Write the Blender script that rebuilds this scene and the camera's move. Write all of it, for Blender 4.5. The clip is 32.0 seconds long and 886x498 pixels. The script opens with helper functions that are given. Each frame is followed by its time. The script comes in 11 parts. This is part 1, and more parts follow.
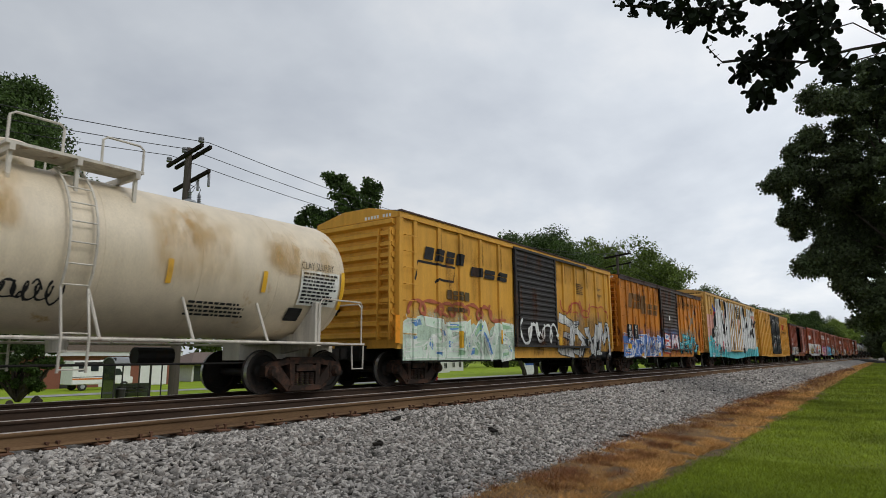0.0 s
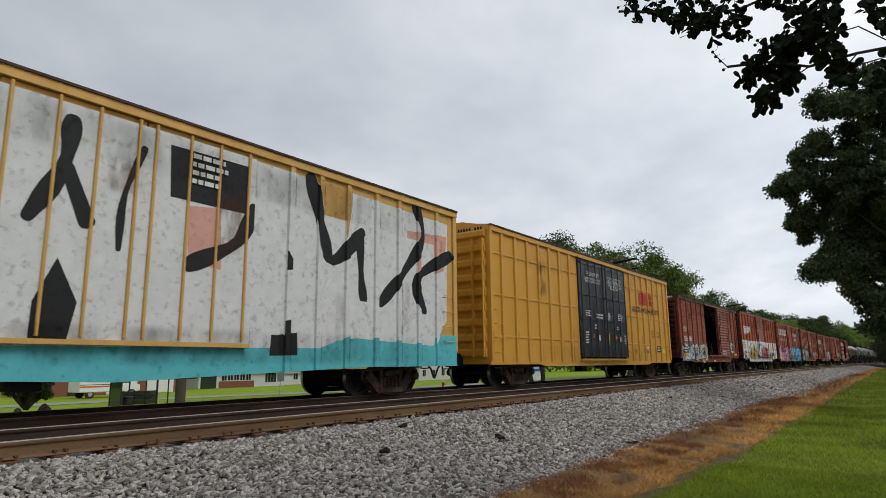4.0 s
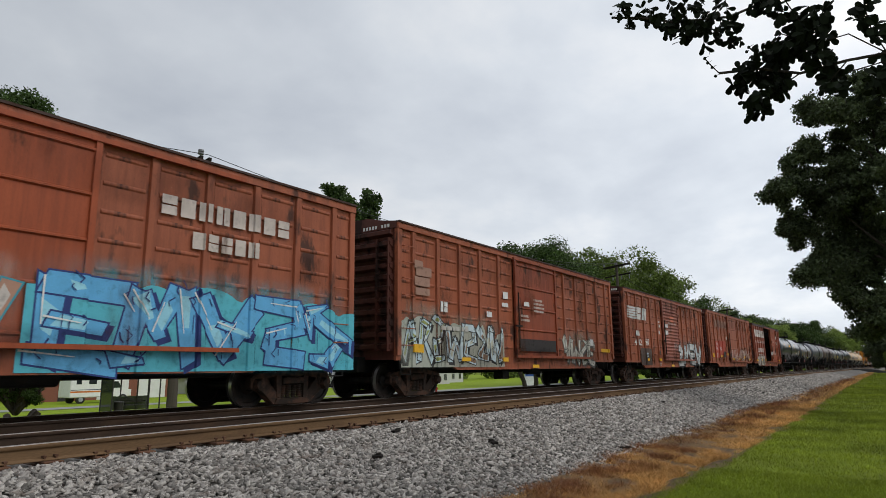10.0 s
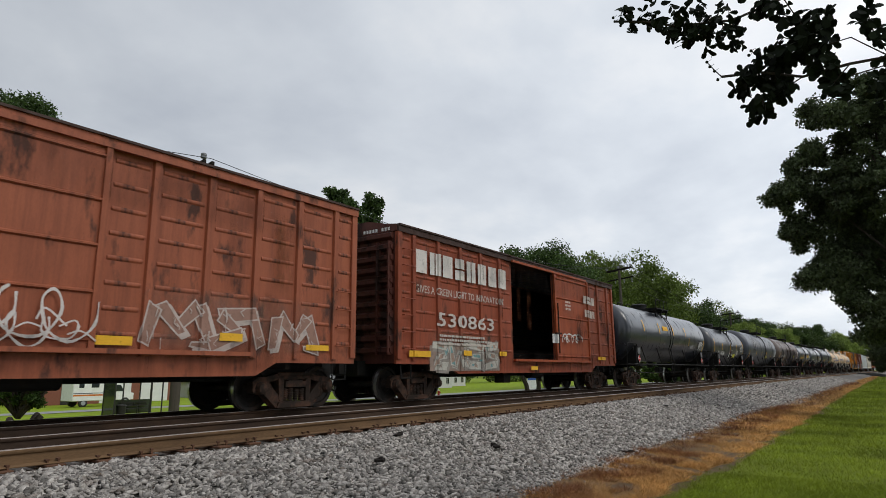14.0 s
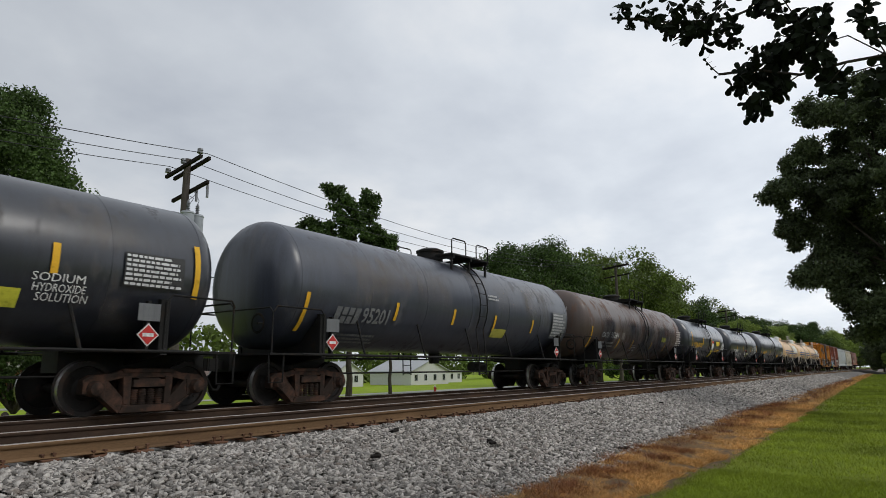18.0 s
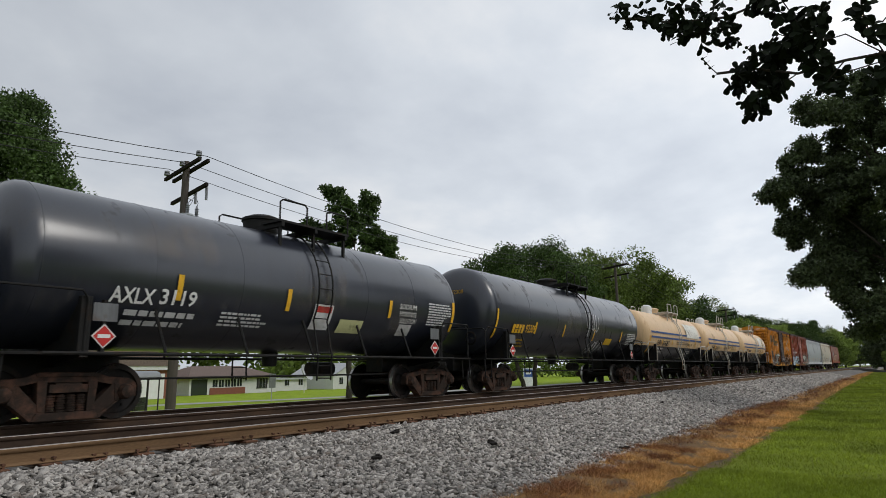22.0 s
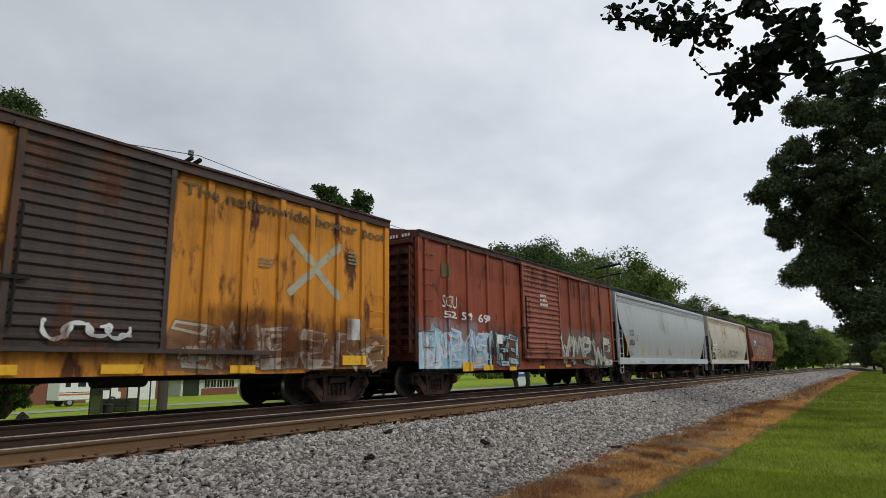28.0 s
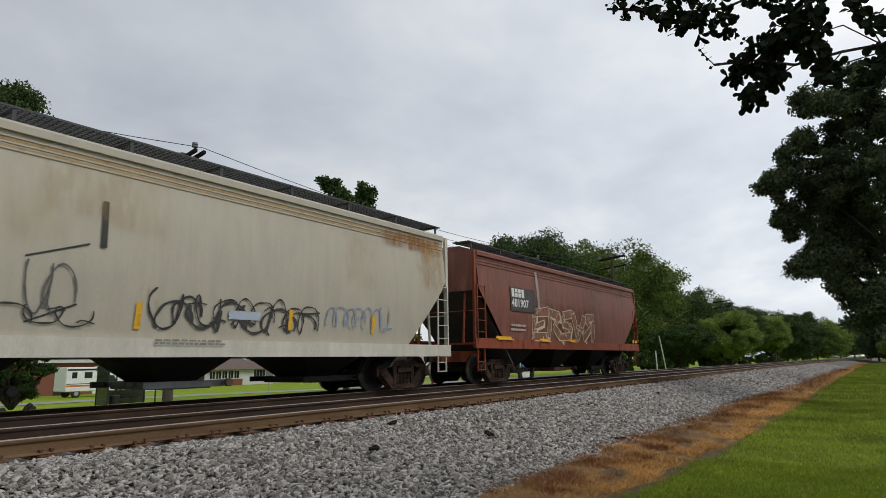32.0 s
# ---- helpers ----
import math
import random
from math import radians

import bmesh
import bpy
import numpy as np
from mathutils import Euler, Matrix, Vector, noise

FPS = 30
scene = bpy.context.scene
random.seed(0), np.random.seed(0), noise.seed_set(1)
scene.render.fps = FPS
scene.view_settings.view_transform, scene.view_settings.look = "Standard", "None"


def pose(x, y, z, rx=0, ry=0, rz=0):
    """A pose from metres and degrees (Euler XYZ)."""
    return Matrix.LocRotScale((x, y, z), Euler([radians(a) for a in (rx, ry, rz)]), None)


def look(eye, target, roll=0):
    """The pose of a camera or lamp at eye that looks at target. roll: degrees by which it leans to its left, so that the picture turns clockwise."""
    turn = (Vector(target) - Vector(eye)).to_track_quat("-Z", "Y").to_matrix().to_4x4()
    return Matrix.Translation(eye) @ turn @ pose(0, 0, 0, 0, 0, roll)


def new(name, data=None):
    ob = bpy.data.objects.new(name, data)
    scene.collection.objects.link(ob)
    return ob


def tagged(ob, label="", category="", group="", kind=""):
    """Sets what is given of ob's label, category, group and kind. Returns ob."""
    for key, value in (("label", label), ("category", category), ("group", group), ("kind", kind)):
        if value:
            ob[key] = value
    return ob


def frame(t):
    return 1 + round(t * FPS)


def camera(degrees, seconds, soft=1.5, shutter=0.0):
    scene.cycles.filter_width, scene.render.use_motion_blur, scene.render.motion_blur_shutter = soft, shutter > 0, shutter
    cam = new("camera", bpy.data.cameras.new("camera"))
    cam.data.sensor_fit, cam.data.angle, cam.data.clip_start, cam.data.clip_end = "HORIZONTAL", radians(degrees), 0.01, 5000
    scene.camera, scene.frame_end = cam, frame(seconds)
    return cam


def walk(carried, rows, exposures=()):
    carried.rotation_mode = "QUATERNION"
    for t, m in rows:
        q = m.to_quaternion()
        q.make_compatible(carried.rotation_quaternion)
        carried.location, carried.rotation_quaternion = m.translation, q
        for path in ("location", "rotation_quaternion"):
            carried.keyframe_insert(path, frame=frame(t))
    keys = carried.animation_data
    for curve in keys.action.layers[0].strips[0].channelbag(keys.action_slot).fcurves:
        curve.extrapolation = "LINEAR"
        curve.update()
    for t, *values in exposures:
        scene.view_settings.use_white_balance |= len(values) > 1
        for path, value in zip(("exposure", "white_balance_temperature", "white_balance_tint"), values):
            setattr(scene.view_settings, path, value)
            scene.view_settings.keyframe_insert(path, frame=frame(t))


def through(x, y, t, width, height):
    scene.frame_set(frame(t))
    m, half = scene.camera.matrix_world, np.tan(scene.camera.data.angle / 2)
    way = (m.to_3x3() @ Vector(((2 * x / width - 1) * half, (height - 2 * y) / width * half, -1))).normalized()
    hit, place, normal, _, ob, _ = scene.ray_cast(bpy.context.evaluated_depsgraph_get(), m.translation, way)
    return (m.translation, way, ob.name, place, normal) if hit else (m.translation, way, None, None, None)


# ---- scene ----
# World axes: x runs along the track (the train comes from +x), y away from the viewer, z = 0 at the rail tops.
EYE = Vector((0.0, 0.0, 0.746))
NEAR_TRACK, TRAIN_TRACK = 8.4, 11.88
GROUND = -0.86


def view(yaw, pitch, roll):
    """The camera's pose from degrees: yaw from +x towards +y, pitch upwards."""
    y, p = radians(yaw), radians(pitch)
    ahead = Vector((math.cos(y) * math.cos(p), math.sin(y) * math.cos(p), math.sin(p)))
    return look(EYE, EYE + ahead, roll)


cam = camera(70.9, 32.0, soft=0.5, shutter=0.05)
walk(cam, [
    (0.0, view(35.240, 9.914, -0.371)),
    (0.5, view(35.209, 10.054, -0.551)),
    (1.0, view(35.176, 10.324, -0.550)),
    (1.5, view(35.084, 10.541, -0.450)),
    (2.0, view(35.270, 10.517, -0.521)),
    (2.5, view(35.520, 10.527, -0.499)),
    (3.0, view(35.823, 10.529, -0.463)),
    (3.5, view(35.800, 10.506, -0.591)),
    (5.5, view(35.646, 10.461, -0.435)),
    (6.0, view(35.371, 10.338, -0.628)),
    (6.5, view(35.107, 10.306, -0.593)),
    (7.0, view(35.116, 10.438, -0.703)),
    (7.5, view(35.197, 10.585, -0.720)),
    (8.0, view(35.320, 10.785, -0.870)),
    (8.5, view(35.347, 10.844, -0.732)),
    (9.0, view(35.274, 10.879, -0.585)),
    (9.5, view(35.152, 10.903, -0.386)),
    (10.0, view(35.168, 10.926, -0.584)),
    (10.5, view(35.331, 10.951, -0.477)),
    (11.0, view(35.455, 10.982, -0.589)),
    (11.5, view(35.373, 10.974, -0.579)),
    (12.0, view(35.327, 11.024, -0.705)),
    (12.5, view(35.348, 11.099, -0.700)),
    (13.0, view(35.173, 11.133, -0.445)),
    (13.5, view(35.210, 11.163, -0.443)),
    (14.0, view(35.379, 11.257, -0.546)),
    (14.5, view(35.367, 11.230, -0.519)),
    (16.5, view(35.355, 11.105, -0.361)),
    (17.0, view(35.294, 11.034, -0.380)),
    (17.5, view(35.178, 10.975, -0.515)),
    (18.0, view(35.083, 10.921, -0.382)),
    (18.5, view(35.001, 10.944, -0.519)),
    (19.0, view(35.024, 10.958, -0.649)),
    (19.5, view(35.116, 11.073, -0.729)),
    (20.0, view(35.069, 11.074, -0.662)),
    (20.5, view(34.980, 10.997, -0.579)),
    (21.0, view(34.937, 11.057, -0.757)),
    (21.5, view(34.954, 11.071, -0.808)),
    (22.0, view(35.034, 11.004, -0.764)),
    (22.5, view(35.064, 10.983, -0.711)),
    (23.0, view(35.017, 10.983, -0.716)),
    (23.5, view(34.979, 10.884, -0.658)),
    (24.0, view(34.801, 10.873, -0.666)),
    (24.5, view(34.661, 10.871, -0.666)),
    (25.0, view(34.723, 10.831, -0.649)),
    (25.5, view(34.637, 10.930, -0.636)),
    (27.5, view(34.482, 10.983, -0.793)),
    (28.0, view(34.380, 10.985, -0.861)),
    (28.5, view(34.201, 10.942, -0.774)),
    (29.0, view(34.229, 10.970, -0.677)),
    (29.5, view(34.287, 10.846, -0.782)),
    (30.0, view(34.446, 10.700, -0.719)),
    (30.5, view(34.409, 10.618, -0.692)),
    (31.0, view(34.533, 10.484, -0.710)),
    (31.5, view(34.696, 10.311, -0.681)),
    (32.0, view(34.759, 10.239, -0.847))],
     exposures=[(0.0, -0.07), (3.5, -0.07), (6.0, 0.0), (29.5, 0.0), (31.0, -0.12), (32.0, -0.08)])

# ---------------------------------------------------------------- light
def make_world():
    """Overcast: a dim Nishita sky behind a bright, softly mottled layer of cloud."""
    w = bpy.data.worlds.new("overcast_sky")
    scene.world = w
    w.use_nodes = True
    nt = w.node_tree
    nt.nodes.clear()
    N = nt.nodes.new
    out, bg = N("ShaderNodeOutputWorld"), N("ShaderNodeBackground")
    sky = N("ShaderNodeTexSky")
    sky.sky_type, sky.sun_disc = "NISHITA", False
    sky.sun_elevation, sky.sun_rotation = radians(44), radians(166)
    dim = N("ShaderNodeVectorMath")
    dim.operation = "SCALE"
    dim.inputs["Scale"].default_value = 0.10
    nt.links.new(sky.outputs["Color"], dim.inputs[0])
    tc = N("ShaderNodeTexCoord")
    sep = N("ShaderNodeSeparateXYZ")
    nt.links.new(tc.outputs["Generated"], sep.inputs[0])
    # the cloud sheet is flat, so its pattern closes up towards the horizon
    zz = N("ShaderNodeMath"); zz.operation = "MAXIMUM"; zz.inputs[1].default_value = 0.0
    nt.links.new(sep.outputs["Z"], zz.inputs[0])
    za = N("ShaderNodeMath"); za.operation = "ADD"; za.inputs[1].default_value = 0.28
    nt.links.new(zz.outputs[0], za.inputs[0])
    dx = N("ShaderNodeMath"); dx.operation = "DIVIDE"
    dy = N("ShaderNodeMath"); dy.operation = "DIVIDE"
    for d, axis in ((dx, "X"), (dy, "Y")):
        nt.links.new(sep.outputs[axis], d.inputs[0])
        nt.links.new(za.outputs[0], d.inputs[1])
    comb = N("ShaderNodeCombineXYZ")
    nt.links.new(dx.outputs[0], comb.inputs["X"])
    nt.links.new(dy.outputs[0], comb.inputs["Y"])
    n1, n2 = N("ShaderNodeTexNoise"), N("ShaderNodeTexNoise")
    n1.inputs["Scale"].default_value, n1.inputs["Detail"].default_value = 1.3, 6
    n1.inputs["Distortion"].default_value = 0.4
    n2.inputs["Scale"].default_value, n2.inputs["Detail"].default_value = 4.5, 5
    for n in (n1, n2):
        nt.links.new(comb.outputs[0], n.inputs["Vector"])
    mx = N("ShaderNodeMix")
    mx.inputs["Factor"].default_value = 0.30
    nt.links.new(n1.outputs["Fac"], mx.inputs["A"])
    nt.links.new(n2.outputs["Fac"], mx.inputs["B"])
    ramp = N("ShaderNodeValToRGB")
    e = ramp.color_ramp.elements
    e[0].position, e[0].color = 0.30, (0.56, 0.605, 0.68, 1)
    e[1].position, e[1].color = 0.70, (1.0, 1.0, 1.0, 1)
    mid = ramp.color_ramp.elements.new(0.5)
    mid.color = (0.735, 0.78, 0.84, 1)
    nt.links.new(mx.outputs["Result"], ramp.inputs["Fac"])
    both = N("ShaderNodeMix")
    both.data_type = "RGBA"
    both.inputs["Factor"].default_value = 0.92
    nt.links.new(dim.outputs[0], both.inputs["A"])
    nt.links.new(ramp.outputs["Color"], both.inputs["B"])
    # the cloud is a little brighter towards the hidden sun
    glow = N("ShaderNodeVectorMath")
    glow.operation = "DOT_PRODUCT"
    glow.inputs[1].default_value = (0.6, -0.8, 0.0)
    nt.links.new(tc.outputs["Generated"], glow.inputs[0])
    gain = N("ShaderNodeMath"); gain.operation = "MULTIPLY_ADD"
    gain.inputs[1].default_value, gain.inputs[2].default_value = 0.36, 1.0
    nt.links.new(glow.outputs["Value"], gain.inputs[0])
    lit = N("ShaderNodeVectorMath")
    lit.operation = "SCALE"
    nt.links.new(both.outputs["Result"], lit.inputs[0])
    nt.links.new(gain.outputs[0], lit.inputs["Scale"])
    nt.links.new(lit.outputs[0], bg.inputs["Color"])
    bg.inputs["Strength"].default_value = 0.95
    nt.links.new(bg.outputs[0], out.inputs[0])


make_world()
sun = new("sun", bpy.data.lights.new("sun", "SUN"))
sun.data.energy, sun.data.angle, sun.data.color = 1.0, radians(20), (1.0, 0.96, 0.90)
sun.matrix_basis = look((10, -40, 40), (0, 0, 0))


# ---------------------------------------------------------------- materials
def material(name, base, rough=0.7, metal=0.0, spread=0.25, scale=6.0, grain=60.0, bump=0.15, second=None, second_at=0.62,
             second_scale=1.4, stretch=(1, 1, 1), soft=0.08, island=0.0, per_object=0.0, coat=0.0, second_rough=0.9, grain_depth=0.01, runs=0.0):
    """A painted or natural surface: base colour with grain at two scales, patches of a second colour (rust, dirt, bare earth) and relief."""
    m = bpy.data.materials.new(name)
    m.use_nodes = True
    nt = m.node_tree
    N, link = nt.nodes.new, nt.links.new
    b = nt.nodes["Principled BSDF"]
    b.inputs["Roughness"].default_value, b.inputs["Metallic"].default_value = rough, metal
    # grime kills the gloss of rough paint, stone and earth
    b.inputs["Specular IOR Level"].default_value = 0.5 if rough < 0.5 else max(0.08, 0.42 - 0.42 * (rough - 0.4) / 0.5)
    b.inputs["Coat Weight"].default_value = coat
    b.inputs["Coat Roughness"].default_value = 0.22
    tc = N("ShaderNodeTexCoord")
    mp = N("ShaderNodeMapping")
    mp.inputs["Scale"].default_value = stretch
    link(tc.outputs["Object"], mp.inputs["Vector"])
    n1, n2 = N("ShaderNodeTexNoise"), N("ShaderNodeTexNoise")
    n1.inputs["Scale"].default_value, n1.inputs["Detail"].default_value = scale, 5
    n2.inputs["Scale"].default_value, n2.inputs["Detail"].default_value = grain, 3
    for n in (n1, n2):
        link(mp.outputs[0], n.inputs["Vector"])
    mean = N("ShaderNodeMix")
    mean.inputs["Factor"].default_value = 0.4
    link(n1.outputs["Fac"], mean.inputs["A"])
    link(n2.outputs["Fac"], mean.inputs["B"])
    val = N("ShaderNodeMapRange")
    val.inputs["From Min"].default_value, val.inputs["From Max"].default_value = 0.3, 0.7
    val.inputs["To Min"].default_value, val.inputs["To Max"].default_value = 1 - spread, 1 + spread
    link(mean.outputs["Result"], val.inputs["Value"])
    hsv = N("ShaderNodeHueSaturation")
    hsv.inputs["Color"].default_value = (*base, 1)
    amount = val.outputs["Result"]
    if island or per_object:
        extra = N("ShaderNodeNewGeometry") if island else N("ShaderNodeObjectInfo")
        rnd = extra.outputs["Random Per Island"] if island else extra.outputs["Random"]
        mr = N("ShaderNodeMapRange")
        k = island or per_object
        mr.inputs["To Min"].default_value, mr.inputs["To Max"].default_value = 1 - k, 1 + k
        link(rnd, mr.inputs["Value"])
        mul = N("ShaderNodeMath")
        mul.operation = "MULTIPLY"
        link(amount, mul.inputs[0])
        link(mr.outputs["Result"], mul.inputs[1])
        amount = mul.outputs[0]
    link(amount, hsv.inputs["Value"])
    colour = hsv.outputs["Color"]
    if second:
        n3 = N("ShaderNodeTexNoise")
        n3.inputs["Scale"].default_value, n3.inputs["Detail"].default_value, n3.inputs["Roughness"].default_value = second_scale, 9, 0.62
        link(mp.outputs[0], n3.inputs["Vector"])
        mask = N("ShaderNodeMapRange")
        mask.inputs["From Min"].default_value, mask.inputs["From Max"].default_value = second_at - soft, second_at + soft
        link(n3.outputs["Fac"], mask.inputs["Value"])
        mix = N("ShaderNodeMix")
        mix.data_type = "RGBA"
        mix.inputs["B"].default_value = (*second, 1)
        link(mask.outputs["Result"], mix.inputs["Factor"])
        link(colour, mix.inputs["A"])
        colour = mix.outputs["Result"]
        rr = N("ShaderNodeMapRange")
        rr.inputs["To Min"].default_value, rr.inputs["To Max"].default_value = rough, second_rough
        link(mask.outputs["Result"], rr.inputs["Value"])
        link(rr.outputs["Result"], b.inputs["Roughness"])
    if runs:
        # grime washed down in narrow runs
        mr2 = N("ShaderNodeMapping")
        mr2.inputs["Scale"].default_value = (1, 1, 0.05)
        link(tc.outputs["Object"], mr2.inputs["Vector"])
        n4 = N("ShaderNodeTexNoise")
        n4.inputs["Scale"].default_value, n4.inputs["Detail"].default_value, n4.inputs["Roughness"].default_value = 5.5, 7, 0.7
        link(mr2.outputs[0], n4.inputs["Vector"])
        cut = N("ShaderNodeMapRange")
        cut.inputs["From Min"].default_value, cut.inputs["From Max"].default_value = 0.44, 0.70
        cut.inputs["To Min"].default_value, cut.inputs["To Max"].default_value = 0.0, runs
        link(n4.outputs["Fac"], cut.inputs["Value"])
        wash = N("ShaderNodeMix")
        wash.data_type = "RGBA"
        wash.inputs["B"].default_value = (base[0] * 0.30 + 0.008, base[1] * 0.26 + 0.006, base[2] * 0.26 + 0.006, 1)
        link(cut.outputs["Result"], wash.inputs["Factor"])
        link(colour, wash.inputs["A"])
        colour = wash.outputs["Result"]
    link(colour, b.inputs["Base Color"])
    if bump:
        bp = N("ShaderNodeBump")
        bp.inputs["Strength"].default_value, bp.inputs["Distance"].default_value = bump, grain_depth
        link(mean.outputs["Result"], bp.inputs["Height"])
        link(bp.outputs[0], b.inputs["Normal"])
    return m


def paint(name, base, rust=(0.10, 0.035, 0.018), at=0.66, rough=0.55, spread=0.16, streak=0.35, coat=0.0, second_scale=2.2, runs=0.5):
    """Railcar paint: faded, streaked downwards, with rust breaking through."""
    return material(name, base, rough, 0.0, spread, 3.0, 45.0, 0.08, rust, at, second_scale, (1, 1, streak), 0.045, coat=coat, runs=runs)


def glass_material(name, tint=(0.02, 0.025, 0.03)):
    m = bpy.data.materials.new(name)
    m.use_nodes = True
    b = m.node_tree.nodes["Principled BSDF"]
    b.inputs["Base Color"].default_value, b.inputs["Roughness"].default_value = (*tint, 1), 0.05
    b.inputs["Specular IOR Level"].default_value = 0.8
    return m


def leaf_material(name, base, spread=0.35, through=0.35):
    """Leaves: thin, a little light comes through, each clump its own shade."""
    m = bpy.data.materials.new(name)
    m.use_nodes = True
    nt = m.node_tree
    N, link = nt.nodes.new, nt.links.new
    b = nt.nodes["Principled BSDF"]
    b.inputs["Roughness"].default_value = 0.6
    b.inputs["Specular IOR Level"].default_value = 0.22
    geo = N("ShaderNodeNewGeometry")
    mr = N("ShaderNodeMapRange")
    mr.inputs["To Min"].default_value, mr.inputs["To Max"].default_value = 1 - spread, 1 + spread
    link(geo.outputs["Random Per Island"], mr.inputs["Value"])
    nz = N("ShaderNodeTexNoise")
    nz.inputs["Scale"].default_value = 0.6
    tc = N("ShaderNodeTexCoord")
    link(tc.outputs["Object"], nz.inputs["Vector"])
    m2 = N("ShaderNodeMapRange")
    m2.inputs["From Min"].default_value, m2.inputs["From Max"].default_value = 0.35, 0.65
    m2.inputs["To Min"].default_value, m2.inputs["To Max"].default_value = 0.7, 1.3
    link(nz.outputs["Fac"], m2.inputs["Value"])
    mul = N("ShaderNodeMath")
    mul.operation = "MULTIPLY"
    link(mr.outputs["Result"], mul.inputs[0])
    link(m2.outputs["Result"], mul.inputs[1])
    hsv = N("ShaderNodeHueSaturation")
    hsv.inputs["Color"].default_value = (*base, 1)
    link(mul.outputs[0], hsv.inputs["Value"])
    link(hsv.outputs["Color"], b.inputs["Base Color"])
    tr = N("ShaderNodeBsdfTranslucent")
    link(hsv.outputs["Color"], tr.inputs["Color"])
    mix = N("ShaderNodeMixShader")
    mix.inputs[0].default_value = through
    link(b.outputs[0], mix.inputs[1])
    link(tr.outputs[0], mix.inputs[2])
    link(mix.outputs[0], nt.nodes["Material Output"].inputs["Surface"])
    return m


MATS = {}


def flat_paint(rgb, name="stencil_paint", wear=True):
    """Lettering and sprayed paint, worn so that the sheet shows through as darker specks."""
    key = (round(rgb[0], 3), round(rgb[1], 3), round(rgb[2], 3), name)
    if key not in MATS:
        dull = tuple(c * 0.55 for c in rgb)
        MATS[key] = material(name, rgb, 0.6, 0, 0.10, 4, 40, 0.04, dull if wear else None, 0.64, 7.0, soft=0.1)
    return MATS[key]


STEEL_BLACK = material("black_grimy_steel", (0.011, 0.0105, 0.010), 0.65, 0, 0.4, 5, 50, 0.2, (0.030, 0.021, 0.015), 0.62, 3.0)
TRUCK_STEEL = material("brown_grimy_cast_steel", (0.026, 0.018, 0.014), 0.72, 0, 0.4, 6, 60, 0.25, (0.085, 0.044, 0.030), 0.56, 4.0)
WHEEL_STEEL = material("dark_wheel_steel", (0.014, 0.012, 0.011), 0.62, 0.15, 0.3, 5, 40, 0.15, (0.05, 0.032, 0.024), 0.6, 3.0)
TREAD_STEEL = material("polished_tread_steel", (0.45, 0.44, 0.43), 0.3, 0.9, 0.15, 8, 60, 0.05)
RAIL_RUST = material("rusty_rail_web", (0.150, 0.092, 0.050), 0.85, 0, 0.3, 3, 70, 0.25, (0.085, 0.052, 0.034), 0.58, 2.0, (0.25, 1, 1))
# the three farther rails are a darker brown than the nearest
RAIL_DARK = material("dark_brown_rail_web", (0.050, 0.034, 0.025), 0.85, 0, 0.3, 3, 70, 0.25, (0.090, 0.055, 0.034), 0.60, 2.0, (0.25, 1, 1))
RAIL_TOP = material("polished_rail_head", (0.36, 0.32, 0.29), 0.45, 0.6, 0.12, 3, 50, 0.04, (0.20, 0.16, 0.14), 0.68, 2.0, (0.2, 1, 1))


# ---------------------------------------------------------------- mesh helpers
def box(bm, x0, x1, y0, y1, z0, z1):
    v = [bm.verts.new((x, y, z)) for x in (x0, x1) for y in (y0, y1) for z in (z0, z1)]
    for q in ((0, 1, 3, 2), (4, 6, 7, 5), (0, 4, 5, 1), (2, 3, 7, 6), (0, 2, 6, 4), (1, 5, 7, 3)):
        bm.faces.new([v[i] for i in q])


def prism(bm, outline, y0, y1, axis="y"):
    """Extrudes an outline, given as (a, b) pairs, along an axis: y takes (x, z), x takes (y, z), z takes (x, y)."""
    put = {"y": lambda a, b, c: (a, c, b), "x": lambda a, b, c: (c, a, b), "z": lambda a, b, c: (a, b, c)}[axis]
    lo = [bm.verts.new(put(a, b, y0)) for a, b in outline]
    hi = [bm.verts.new(put(a, b, y1)) for a, b in outline]
    n = len(outline)
    for i in range(n):
        bm.faces.new((lo[i], lo[(i + 1) % n], hi[(i + 1) % n], hi[i]))
    bm.faces.new(lo[::-1])
    bm.faces.new(hi)


def lathe(bm, profile, m=Matrix(), seg=24):
    """Turns (radius, height) pairs round the local z axis."""
    rings = []
    for r, h in profile:
        if r < 1e-6:
            rings.append([bm.verts.new(m @ Vector((0, 0, h)))])
        else:
            rings.append([bm.verts.new(m @ Vector((r * math.cos(2 * math.pi * i / seg), r * math.sin(2 * math.pi * i / seg), h))) for i in range(seg)])
    for a, b in zip(rings, rings[1:]):
        for i in range(seg):
            j = (i + 1) % seg
            q = [a[i % len(a)], a[j % len(a)], b[j % len(b)], b[i % len(b)]]
            q = list(dict.fromkeys(q))
            if len(q) > 2:
                bm.faces.new(q)


def rod(bm, a, b, r, seg=8):
    a, b = Vector(a), Vector(b)
    d = b - a
    m = Matrix.Translation(a) @ d.to_track_quat("Z", "Y").to_matrix().to_4x4()
    lathe(bm, [(0, 0), (r, 0), (r, d.length), (0, d.length)], m, seg)


